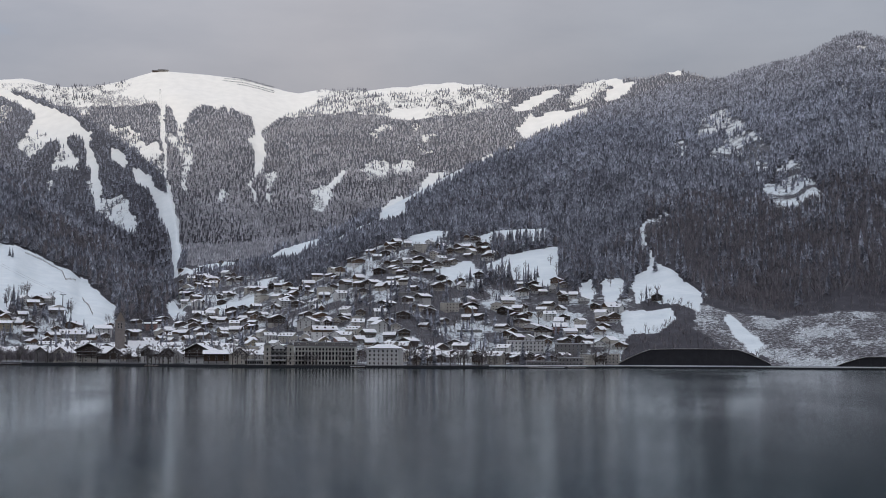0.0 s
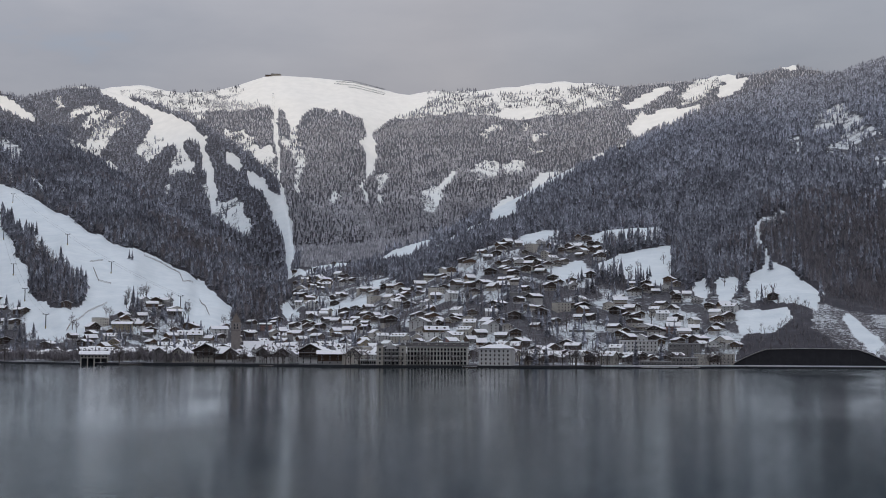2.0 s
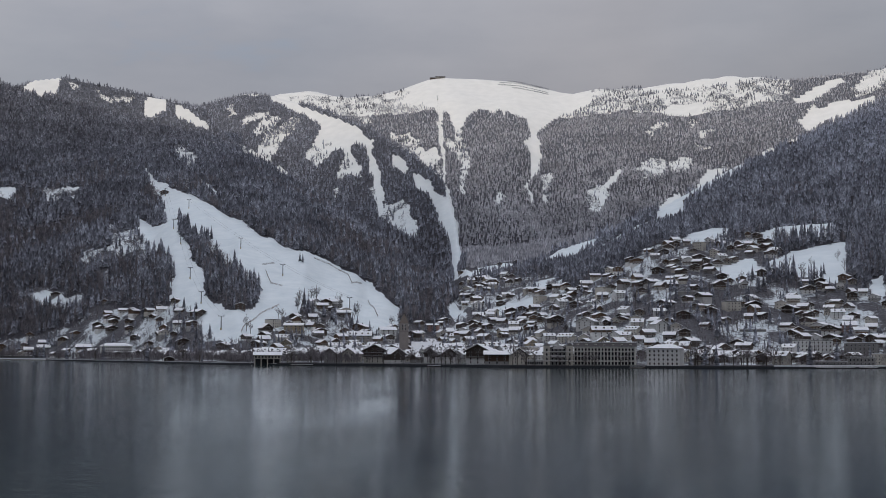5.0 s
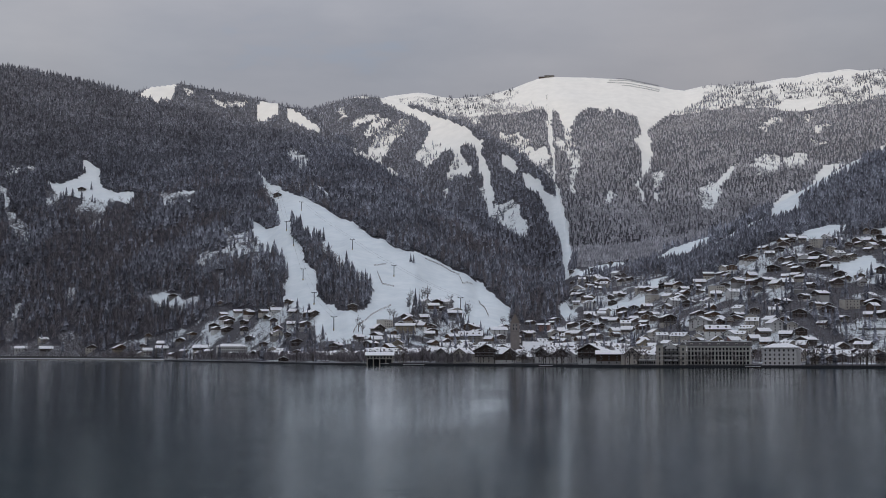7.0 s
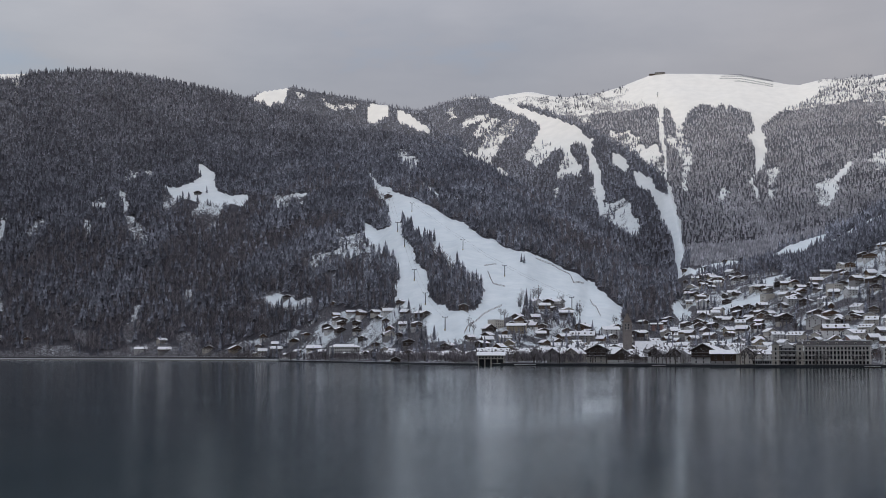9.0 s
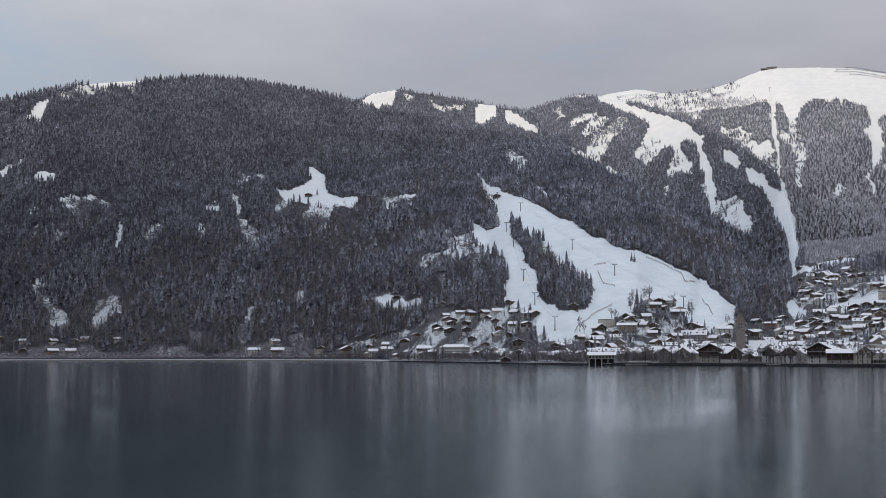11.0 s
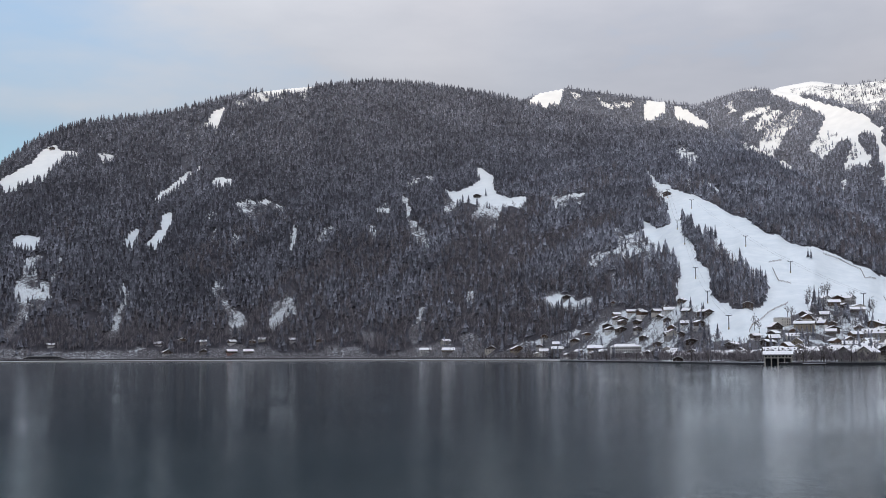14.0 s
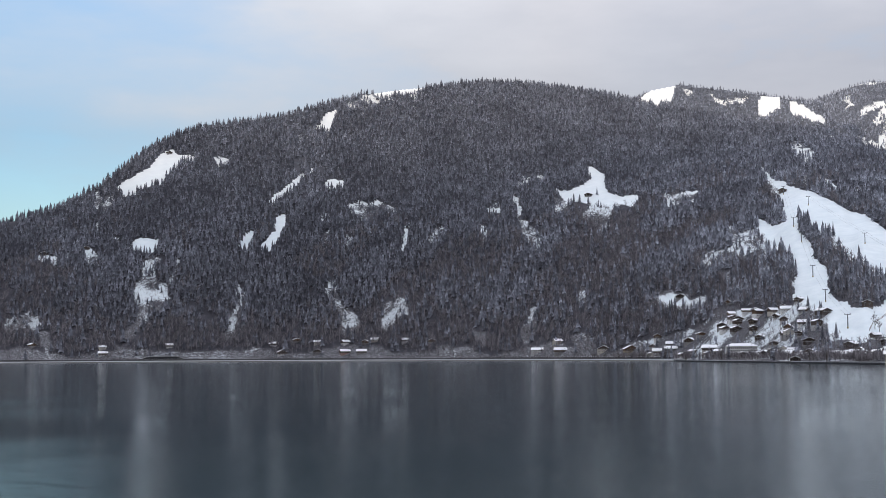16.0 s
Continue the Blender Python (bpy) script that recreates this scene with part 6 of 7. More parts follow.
    tagged(new("back_street_houses", me), "close-packed small chalets with snowy roofs in the back streets", "houses", kind="stuff")


packed_houses(240, 12)


def garden_wall(x, y, w, h):
    t = tagged(new("terrace_wall"), "long grey terrace wall with a snowy top on the hillside", "wall", "terrace walls of the hillside")
    part("wall", Form().box(-w / 2, w / 2, 0, 1.0, -4, h), CONCRETE, t)
    part("snow_cap", Form().box(-w / 2 - 0.1, w / 2 + 0.1, -0.15, 2.5, h, h + 0.35), SNOW, t)
    t.matrix_basis = place_at(t, x, y, 0)


_walls = random.Random(31)
for _k in range(18):
    _b, _r = _walls.uniform(-6.5, 8.5), _walls.uniform(1150, 1640)
    _x, _y = -_r * math.sin(radians(_b)), _r * math.cos(radians(_b))
    if cover_at(np.array([_x]), np.array([_y]))[0] == 3 and free_spot(_x, _y, 3):
        garden_wall(_x, _y, _walls.uniform(12, 26), _walls.uniform(1.0, 2.2))


def foot_cottage(walls, upper, across, label):
    t = tagged(new("cottage"), label, "cottage", "cottages at the foot of the wooded mountain")
    w, d, h, rise = 13.0, 10.0, 5.6, 2.8
    part("wall", Form().box(-w / 2, w / 2, 0, d, -6, 2.9), walls, t)
    o = 1.2
    if across:
        part("upper_wall", Form().prism([(0, 2.9), (d, 2.9), (d, h), (d / 2, h + rise), (0, h)], -w / 2 - 0.03, w / 2 + 0.03, "x"), upper, t)
        eaves, span = [(-o, h - o * rise / (d / 2)), (d / 2, h + rise), (d + o, h - o * rise / (d / 2))], (-w / 2 - o, w / 2 + o, "x")
    else:
        part("upper_wall", Form().prism([(-w / 2, 2.9), (w / 2, 2.9), (w / 2, h), (0, h + rise), (-w / 2, h)], -0.03, d + 0.03, "y"), upper, t)
        eaves, span = [(-w / 2 - o, h - o * rise / (w / 2)), (0, h + rise), (w / 2 + o, h - o * rise / (w / 2))], (-o, d + o, "y")
    for name, low, high, mat in (("roof", 0.03, 0.25, ROOFING), ("roof_snow", 0.27, 0.8, SNOW)):
        part(name, Form().prism([(p, z + low) for p, z in eaves] + [(p, z + high) for p, z in reversed(eaves)], *span), mat, t)
    windows(t, -w / 2 + 0.6, w / 2 - 0.6, -0.05, 3.5, 3, 1.2, 1.3)
    return t


COTTAGES = [foot_cottage(WHITE, DARKWOOD, True, "white cottage with dark timber upper floor below the forest"), foot_cottage(GREY, BROWNWOOD, False, "brown timber cottage with snowy gable roof below the forest"),
            foot_cottage(CREAM, CREAM, True, "cream cottage under a snowy roof beside the far lake road")]
for _k, (_x, _y) in enumerate([(-1802, 1766), (-1764, 1793), (-1723, 1805), (-1670, 1827), (-1637, 1841), (-1622, 1849), (-1554, 1859), (-1490, 1855), (-1184, 1801), (-892, 1636), (-850, 1609), (-2055, 1571), (-1957, 1649), (-2155, 1489)]):
    _m = place_at(None, _x, _y, (-24, 12, 0, 30, -10)[_k % 5])
    if _k < 3:
        COTTAGES[_k].matrix_basis = _m
    else:
        copy_thing(COTTAGES[_k % 3], _m)
settle(gable_house("mountain_hut", 14, 12, 2, GREY, DARKWOOD, timber_from=1, balcony=True, label="dark timber hut in a snowy clearing", group="", deep=8), -1445.4, 2313.6, -15, 9)
settle(gable_house("mountain_hut", 14, 12, 2, GREY, DARKWOOD, timber_from=1, balcony=True, label="timber farmhouse in a small clearing", group="", deep=8), -949.6, 1773.8, -8, 9)
settle(gable_house("mountain_hut", 11, 9, 2, GREY, DARKWOOD, timber_from=0, balcony=False, label="low timber shed at the edge of the piste", group="", deep=8), -538.7, 1434.2, -1, 9)
settle(gable_house("mountain_hut", 10, 8, 2, GREY, DARKWOOD, timber_from=0, balcony=False, label="small hut on the open slope", group="", deep=8), 214.6, 1330.8, 6, 9)
settle(gable_house("mountain_hut", 12, 10, 2, GREY, DARKWOOD, timber_from=1, balcony=False, label="dark hut on the high meadow", group="", deep=8), -2446.9, 2056.0, 13, 9)
settle(gable_house("mountain_hut", 14, 12, 2, GREY, DARKWOOD, timber_from=1, balcony=True, label="timber house among the trees", group="", deep=8), -2364.8, 1760.2, -11, 9)
settle(gable_house("mountain_hut", 16, 14, 2, GREY, DARKWOOD, timber_from=1, balcony=True, label="timber house among the trees", group="", deep=8), -2408.5, 1686.0, -4, 9)
settle(gable_house("mountain_hut", 12, 10, 2, GREY, DARKWOOD, timber_from=1, balcony=False, label="chalet on the ridge above the town", group="", deep=8), -53.6, 2511.4, 3, 9)
settle(gable_house("mountain_hut", 12, 10, 2, GREY, DARKWOOD, timber_from=1, balcony=False, label="chalet on the ridge above the town", group="", deep=8), -64.2, 2495.2, 10, 9)
settle(gable_house("mountain_hut", 16, 14, 2, GREY, DARKWOOD, timber_from=1, balcony=True, label="hut on the wooded ridge", group="", deep=8), 134.7, 2692.6, -14, 9)
settle(gable_house("mountain_hut", 13, 11, 2, GREY, DARKWOOD, timber_from=1, balcony=True, label="chalet on the slope above the shore", group="", deep=8), -770.7, 1595.6, -7, 9)
settle(gable_house("mountain_hut", 13, 11, 2, GREY, DARKWOOD, timber_from=1, balcony=True, label="chalet on the slope above the shore", group="", deep=8), -794.9, 1597.1, 0, 9)
put_house(0, -478.4, 2421.2, -20)
put_house(2, -416.9, 2314.8, -7)
put_house(3, -423.8, 2536.9, 6)
put_house(1, -370.5, 2338.8, 19)
put_house(2, -387.1, 2526.5, -8)
put_house(3, -363.1, 2230.6, 5)
put_house(0, -375.6, 2163.6, 18)
put_house(2, -389.0, 2084.0, -9)
put_house(3, -350.0, 2370.3, 4)

# ---- single trees ----
def limb(form, p, way, length, radius, depth, rng, tips):
    """A branch that bends and forks; its ends are gathered for the twigs."""
    q = p
    for k in range(2):
        way = (way + Vector((rng.uniform(-0.2, 0.2), rng.uniform(-0.2, 0.2), 0.08))).normalized()
        n = q + way * length / 2
        form.tube(q, n, radius * (1 - 0.25 * k), radius * (0.75 - 0.25 * k), 4)
        q = n
        if depth:
            for _ in range(2):
                side = (way + Vector((rng.uniform(-0.9, 0.9), rng.uniform(-0.9, 0.9), rng.uniform(0.0, 0.5)))).normalized()
                limb(form, q, side, length * rng.uniform(0.55, 0.75), radius * 0.5, depth - 1, rng, tips)
    tips.append((q, way))


def bare_tree(h, rng):
    t = tagged(new("bare_tree"), "leafless grey-brown broadleaved tree with fine twigs", "tree", "bare trees about the town")
    trunk, tips = Form(), []
    trunk.tube((0, 0, -0.8), (0, 0, h * 0.22), h * 0.026, h * 0.02, 7)
    trunk.tube((0, 0, h * 0.22), (0.02 * h, 0, h * 0.55), h * 0.02, h * 0.011, 6)
    for k in range(6):
        a, z = k * 1.05 + rng.uniform(-0.3, 0.3), h * (0.2 + 0.06 * k)
        limb(trunk, Vector((0, 0, z)), Vector((math.cos(a) * 0.7, math.sin(a) * 0.7, rng.uniform(0.7, 1.2))).normalized(), h * rng.uniform(0.26, 0.36), h * 0.009, 1, rng, tips)
    limb(trunk, Vector((0.02 * h, 0, h * 0.55)), Vector((0, 0, 1)), h * 0.32, h * 0.01, 1, rng, tips)
    part("trunk", trunk, BARK, t)
    crown = Form()
    for p, way in tips:
        for _ in range(9):
            d = (way + Vector((rng.uniform(-1, 1), rng.uniform(-1, 1), rng.uniform(-0.4, 0.8)))).normalized()
            q = p + d * h * rng.uniform(0.07, 0.14)
            s = d.cross(Vector((rng.random(), rng.random(), rng.random()))).normalized() * h * 0.0075
            k = len(crown.v)
            crown.add([tuple(p + s * 0.6), tuple((p + q) / 2 + s), tuple(q), tuple(p - s * 0.6)], [(0, 1, 2, 3)])
    part("crown", crown, TWIGS, t, "haze of thin bare twigs")
    return t


def spruce_tree(h, rng):
    t = tagged(new("spruce_tree"), "tall dark spruce dusted with snow", "tree", "single spruces about the slopes")
    part("trunk", Form().tube((0, 0, -0.8), (0, 0, h * 0.9), h * 0.018, h * 0.004, 6), BARK, t)
    crown = Form()
    tiers = 15
    for k in range(tiers):
        z = h * (0.08 + 0.9 * k / tiers)
        reach = h * 0.19 * (1 - k / tiers) ** 0.8 + 0.15
        for i in range(7):
            a = 2 * math.pi * (i + rng.random() * 0.8) / 7
            r = reach * rng.uniform(0.65, 1.15)
            w = r * 0.42
            c, s = math.cos(a), math.sin(a)
            tip = (r * c, r * s, z - r * 0.34)
            mid = [(0.55 * r * c - w * s, 0.55 * r * s + w * c, z - r * 0.16), (0.55 * r * c + w * s, 0.55 * r * s - w * c, z - r * 0.16)]
            crown.add([(0, 0, z + h * 0.05), mid[0], tip, mid[1], (0.4 * r * c, 0.4 * r * s, z - r * 0.3)], [(0, 1, 2, 3), (0, 4, 1), (0, 3, 4), (1, 4, 2), (2, 4, 3)])
    crown.cone(0, 0, h * 0.93, h * 1.0, h * 0.02, 5)
    crown = part("crown", crown, SPRUCE, t)
    co = np.array([v.co for v in crown.data.vertices])
    reach = np.clip(np.hypot(co[:, 0], co[:, 1]) / (h * 0.20 * np.clip(1.02 - co[:, 2] / h, 0.05, 1)) * 0.8 + 0.2 * co[:, 2] / h, 0, 1)
    crown.data.attributes.new("rim", "FLOAT", "POINT").data.foreach_set("value", reach.astype(np.float32))
    return t


TREE_RNG = random.Random(8)
BARE_KINDS = [(h, bare_tree(h, TREE_RNG)) for h in (9.0, 12.0, 14.0, 16.0, 10.5)]
SPRUCE_KINDS = [(h, spruce_tree(h, TREE_RNG)) for h in (13.0, 17.0, 21.0)]
TREE_USED = {}


def put_tree(kinds, x, y, rng):
    which = rng.randrange(len(kinds))
    proto = kinds[which][1]
    m = pose(x, y, float(height_at(x, y)), 0, 0, rng.uniform(0, 360))
    if proto.name in TREE_USED:
        copy_thing(proto, m)
    else:
        TREE_USED[proto.name] = True
        proto.matrix_basis = m


def tree_belt(kinds, count, b0, b1, near, far, seed, clear=1.5):
    """Trees strewn over a strip that runs along the shore."""
    rng = random.Random(seed)
    made = tries = 0
    while made < count and tries < count * 30:
        tries += 1
        b = rng.uniform(b0, b1)
        r = float(np.interp(b, SHORE[:, 0], SHORE[:, 1])) + rng.uniform(near, far)
        x, y = -r * math.sin(radians(b)), r * math.cos(radians(b))
        if free_spot(x, y, clear):
            put_tree(kinds, x, y, rng)
            made += 1


tree_belt(BARE_KINDS, 34, -7.2, 2.2, 8, 45, 21)
tree_belt(SPRUCE_KINDS, 6, -6, 2.0, 14, 60, 22)
tree_belt(BARE_KINDS, 24, 15.5, 25.5, 8, 60, 23)
tree_belt(SPRUCE_KINDS, 9, 23.5, 29, 10, 50, 24)
tree_belt(BARE_KINDS, 14, 10, 19, 12, 90, 25)
tree_belt(BARE_KINDS, 22, 25, 32, 8, 40, 26)
tree_belt(BARE_KINDS, 30, -7, 14, 70, 480, 27, 2.5)
tree_belt(BARE_KINDS, 22, 1.0, 14.5, 7, 24, 29)
tree_belt(BARE_KINDS[:1], 9, 3.4, 7.2, 4, 12, 30, -20)
tree_belt(SPRUCE_KINDS, 16, -7, 10, 120, 560, 28, 2.5)
put_tree(SPRUCE_KINDS, -747, 1863, random.Random(3))
put_tree(SPRUCE_KINDS, -564, 1739, random.Random(3))
put_tree(SPRUCE_KINDS, -570, 1745, random.Random(4))
put_tree(SPRUCE_KINDS, -746, 1860, random.Random(5))
put_tree(SPRUCE_KINDS, -796, 1891, random.Random(6))
put_tree(SPRUCE_KINDS, -1432, 2327, random.Random(7))
put_tree(SPRUCE_KINDS, -470, 1475, random.Random(8))
put_tree(SPRUCE_KINDS, -450, 1469, random.Random(9))
put_tree(SPRUCE_KINDS, -484, 1500, random.Random(10))
put_tree(SPRUCE_KINDS, 30, 1452, random.Random(11))
put_tree(SPRUCE_KINDS, 47, 1503, random.Random(12))
put_tree(SPRUCE_KINDS, 87, 1421, random.Random(13))
put_tree(SPRUCE_KINDS, 101, 1432, random.Random(14))
put_tree(SPRUCE_KINDS, 106, 1412, random.Random(15))
put_tree(SPRUCE_KINDS, 34, 1400, random.Random(16))
put_tree(SPRUCE_KINDS, 40, 1403, random.Random(17))
put_tree(SPRUCE_KINDS, 191, 1375, random.Random(18))
put_tree(SPRUCE_KINDS, 240, 1501, random.Random(19))
put_tree(SPRUCE_KINDS, 211, 1477, random.Random(20))
put_tree(SPRUCE_KINDS, 75, 1458, random.Random(21))
put_tree(SPRUCE_KINDS, 97, 1461, random.Random(22))
put_tree(BARE_KINDS, -494, 1513, random.Random(80))
put_tree(BARE_KINDS, -485, 1495, random.Random(81))
put_tree(BARE_KINDS, -481, 1467, random.Random(82))
put_tree(BARE_KINDS, -486, 1554, random.Random(83))
put_tree(BARE_KINDS, -484, 1538, random.Random(84))
put_tree(BARE_KINDS, -455, 1551, random.Random(85))
put_tree(BARE_KINDS, -486, 1427, random.Random(86))
put_tree(BARE_KINDS, -489, 1422, random.Random(87))
put_tree(BARE_KINDS, -460, 1419, random.Random(88))
put_tree(BARE_KINDS, -453, 1417, random.Random(89))
put_tree(BARE_KINDS, -446, 1386, random.Random(90))
put_tree(BARE_KINDS, -444, 1420, random.Random(91))
put_tree(BARE_KINDS, -433, 1411, random.Random(92))
put_tree(BARE_KINDS, -462, 1461, random.Random(93))
put_tree(BARE_KINDS, -428, 1521, random.Random(94))
put_tree(BARE_KINDS, -435, 1561, random.Random(95))
put_tree(BARE_KINDS, -415, 1421, random.Random(96))
put_tree(BARE_KINDS, -395, 1439, random.Random(97))
put_tree(BARE_KINDS, -440, 1317, random.Random(98))
put_tree(BARE_KINDS, -429, 1307, random.Random(99))
put_tree(BARE_KINDS, -420, 1327, random.Random(100))
put_tree(BARE_KINDS, -472, 1390, random.Random(101))
put_tree(BARE_KINDS, -493, 1344, random.Random(102))
put_tree(BARE_KINDS, -500, 1350, random.Random(103))
put_tree(BARE_KINDS, -392, 1568, random.Random(104))
put_tree(BARE_KINDS, -391, 1593, random.Random(105))
put_tree(BARE_KINDS, -383, 1590, random.Random(106))
put_tree(BARE_KINDS, -390, 1548, random.Random(107))
put_tree(SPRUCE_KINDS, -472, 1478, random.Random(120))
put_tree(SPRUCE_KINDS, -468, 1459, random.Random(121))
put_tree(SPRUCE_KINDS, -462, 1452, random.Random(122))
put_tree(SPRUCE_KINDS, -472, 1495, random.Random(123))
put_tree(SPRUCE_KINDS, -473, 1466, random.Random(124))
put_tree(SPRUCE_KINDS, -487, 1482, random.Random(125))
put_tree(SPRUCE_KINDS, -445, 1449, random.Random(126))
put_tree(SPRUCE_KINDS, -441, 1567, random.Random(127))
put_tree(BARE_KINDS, -487, 1537, random.Random(40))
put_tree(BARE_KINDS, -488, 1562, random.Random(41))
put_tree(BARE_KINDS, -473, 1533, random.Random(42))
put_tree(BARE_KINDS, -465, 1585, random.Random(43))
put_tree(BARE_KINDS, -435, 1556, random.Random(44))
put_tree(BARE_KINDS, -488, 1490, random.Random(45))
put_tree(BARE_KINDS, -484, 1420, random.Random(46))
put_tree(BARE_KINDS, -385, 1574, random.Random(47))
put_tree(BARE_KINDS, 19, 1448, random.Random(48))
put_tree(BARE_KINDS, 72, 1526, random.Random(49))
put_tree(BARE_KINDS, 60, 1631, random.Random(50))
put_tree(BARE_KINDS, 59, 1439, random.Random(51))
put_tree(BARE_KINDS, 82, 1474, random.Random(52))
put_tree(BARE_KINDS, 94, 1513, random.Random(53))
put_tree(BARE_KINDS, 125, 1539, random.Random(54))
put_tree(BARE_KINDS, 129, 1510, random.Random(55))
put_tree(BARE_KINDS, 178, 1413, random.Random(56))
put_tree(BARE_KINDS, 169, 1434, random.Random(57))


def town_scrub():
    """Bushes and small bare trees that fill the gardens between the houses."""
    b, r = candidates(6.0, -8, 29.5, 1010, 2150, 77)
    x, y = -r * np.sin(np.radians(b)), r * np.cos(np.radians(b))
    kind = cover_at(x, y)
    shore = np.interp(b, SHORE[:, 0], SHORE[:, 1])
    rng = np.random.default_rng(78)
    keep = (kind == 3) & (r - shore > 30) & (rng.random(len(b)) < 0.46 + 1.0 * fbm(x / 50, y / 50, 3, 71) + 0.5 * wooded_gap(x, y))
    x, y, b, r = x[keep], y[keep], b[keep], r[keep]
    spots = np.array(FOOTPRINTS)
    far = np.ones(len(x), bool)
    for fx, fy, fr in spots:
        far &= (x - fx) ** 2 + (y - fy) ** 2 > (fr * 0.62) ** 2
    x, y, b, r = x[far], y[far], b[far], r[far]
    z = land_height(b, r)
    size = rng.uniform(3.0, 10.0, len(x)) * np.where(wooded_gap(x, y), 1.35, 1.0)
    fir = (rng.random(len(x)) < 0.02 + 0.5 * np.clip(fbm(x / 40, y / 40, 3, 75) - 0.14, 0, 1) + 0.08 * wooded_gap(x, y)) & (r > 1180)
    sv, sf = spruce_form(5, 7, random.Random(9))
    me = clump_mesh("garden_spruces", sv, sf, x[fir], y[fir], z[fir] - 0.3, 5 + size[fir], rng.random(fir.sum()) * 6.28, rng.uniform(1.0, 1.5, fir.sum()), DARKSPRUCE)
    tagged(new("garden_spruces", me), "dark spruces in the gardens between the hillside houses", "conifers", kind="stuff")
    x, y, z, size = x[~fir], y[~fir], z[~fir], size[~fir] * 0.9
    bv, bf = bare_form(13, random.Random(4))
    me = clump_mesh("garden_scrub", bv, bf, x, y, z - 0.3, size, rng.random(len(x)) * 6.28, rng.uniform(1.0, 1.7, len(x)), TWIGS)
    tagged(new("garden_scrub", me), "brown leafless bushes and small trees between the houses", "scrub", kind="stuff")


town_scrub()


def shore_trees():
    """Bare alders and willows, grown together along the low shore."""
    b, r = candidates(4.6, 15.5, 31, 1000, 2200, 87)
    off = r - np.interp(b, SHORE[:, 0], SHORE[:, 1])
    x, y = -r * np.sin(np.radians(b)), r * np.cos(np.radians(b))
    rng = np.random.default_rng(88)
    keep = (off > 14) & (off < 70) & (rng.random(len(b)) < 0.62 + 1.1 * fbm(x / 40, y / 40, 3, 83))
    for fx, fy, fr in FOOTPRINTS:
        keep &= (x - fx) ** 2 + (y - fy) ** 2 > (fr * 0.7) ** 2
    x, y, b, r = x[keep], y[keep], b[keep], r[keep]
    bv, bf = bare_form(32, random.Random(14))
    me = clump_mesh("shore_trees", bv, bf, x, y, land_height(b, r) - 0.3, rng.uniform(6, 14, len(x)), rng.random(len(x)) * 6.28, rng.uniform(0.9, 1.5, len(x)), TWIGS)
    tagged(new("shore_trees", me), "grey-brown leafless trees grown together along the low shore", "trees", kind="stuff")


shore_trees()

# ---- ski lifts ----
def lift_pylon(h):
    t = tagged(new("lift_pylon"), "grey steel T-shaped lift pylon on the snowy piste", "lift pylon", "pylons of the ski lifts")
    part("mast", Form().tube((0, 0, -1), (0, 0, h), 0.55, 0.38, 8), STEEL, t)
    part("crossarm", Form().box(-3.2, 3.2, -0.3, 0.3, h - 0.5, h + 0.1), STEEL, t)
    for x in (-2.9, 2.9):
        part("sheave_train", Form().box(x - 0.3, x + 0.3, -1.8, 1.8, h + 0.1, h + 0.6), STEEL, t)
    part("ladder", Form().box(0.5, 0.58, -0.25, -0.17, 0, h).box(0.5, 0.58, 0.17, 0.25, 0, h), STEEL, t)
    part("padding", Form().tube((0, 0, 0), (0, 0, 1.9), 0.75, 0.75, 8), plain("yellow_padding", (0.35, 0.25, 0.06)), t, "padding round the foot")
    return t


PYLON = lift_pylon(15.0)
PYLON_USED = []


def lift_line(spots, label):
    """Pylons along a line on the plan, two cables over them, and chairs hanging from the cables."""
    tops = []
    x0, y0, x1, y1 = *spots[0], *spots[-1]
    turn = math.degrees(math.atan2(y1 - y0, x1 - x0)) - 90
    for x, y in spots:
        z = float(height_at(x, y))
        m = pose(x, y, z, 0, 0, turn)
        if PYLON_USED:
            copy_thing(PYLON, m)
        else:
            PYLON.matrix_basis = m
        PYLON_USED.append(1)
        tops.append(Vector((x, y, z + 15.7)))
    t = tagged(new("lift_cable"), label, "cable", "cables of the ski lifts")
    side = Vector((math.cos(radians(turn)), math.sin(radians(turn)), 0)) * 2.9
    for s in (-1, 1):
        line = []
        for a, b in zip(tops, tops[1:]):
            line += [a.lerp(b, k / 4) - Vector((0, 0, 4 * (k / 4) * (1 - k / 4) * 2.0)) + side * s for k in range(4)]
        line.append(tops[-1] + side * s)
        f = Form()
        ring = [(0.07, 0), (0, 0.07), (-0.07, 0), (0, -0.07)]
        across = side.normalized()
        verts = [tuple(p + across * u + Vector((0, 0, w))) for p in line for u, w in ring]
        f.add(verts, [(4 * i + k, 4 * i + (k + 1) % 4, 4 * i + 4 + (k + 1) % 4, 4 * i + 4 + k) for i in range(len(line) - 1) for k in range(4)])
        part("cable", f, STEEL, t)


lift_line([(-445, 1558), (-569, 1670), (-666, 1771), (-870, 2068)], "two steel cables of the wide piste lift")
lift_line([(-538, 1374), (-616, 1507), (-681, 1627), (-778, 1821), (-832, 1919), (-980, 2221)], "two steel cables of the small piste lift")
lift_line([(-647, 3220), (-709, 3448), (-820, 3878), (-907, 4220), (-959, 4438)], "two cables of the summit lift")


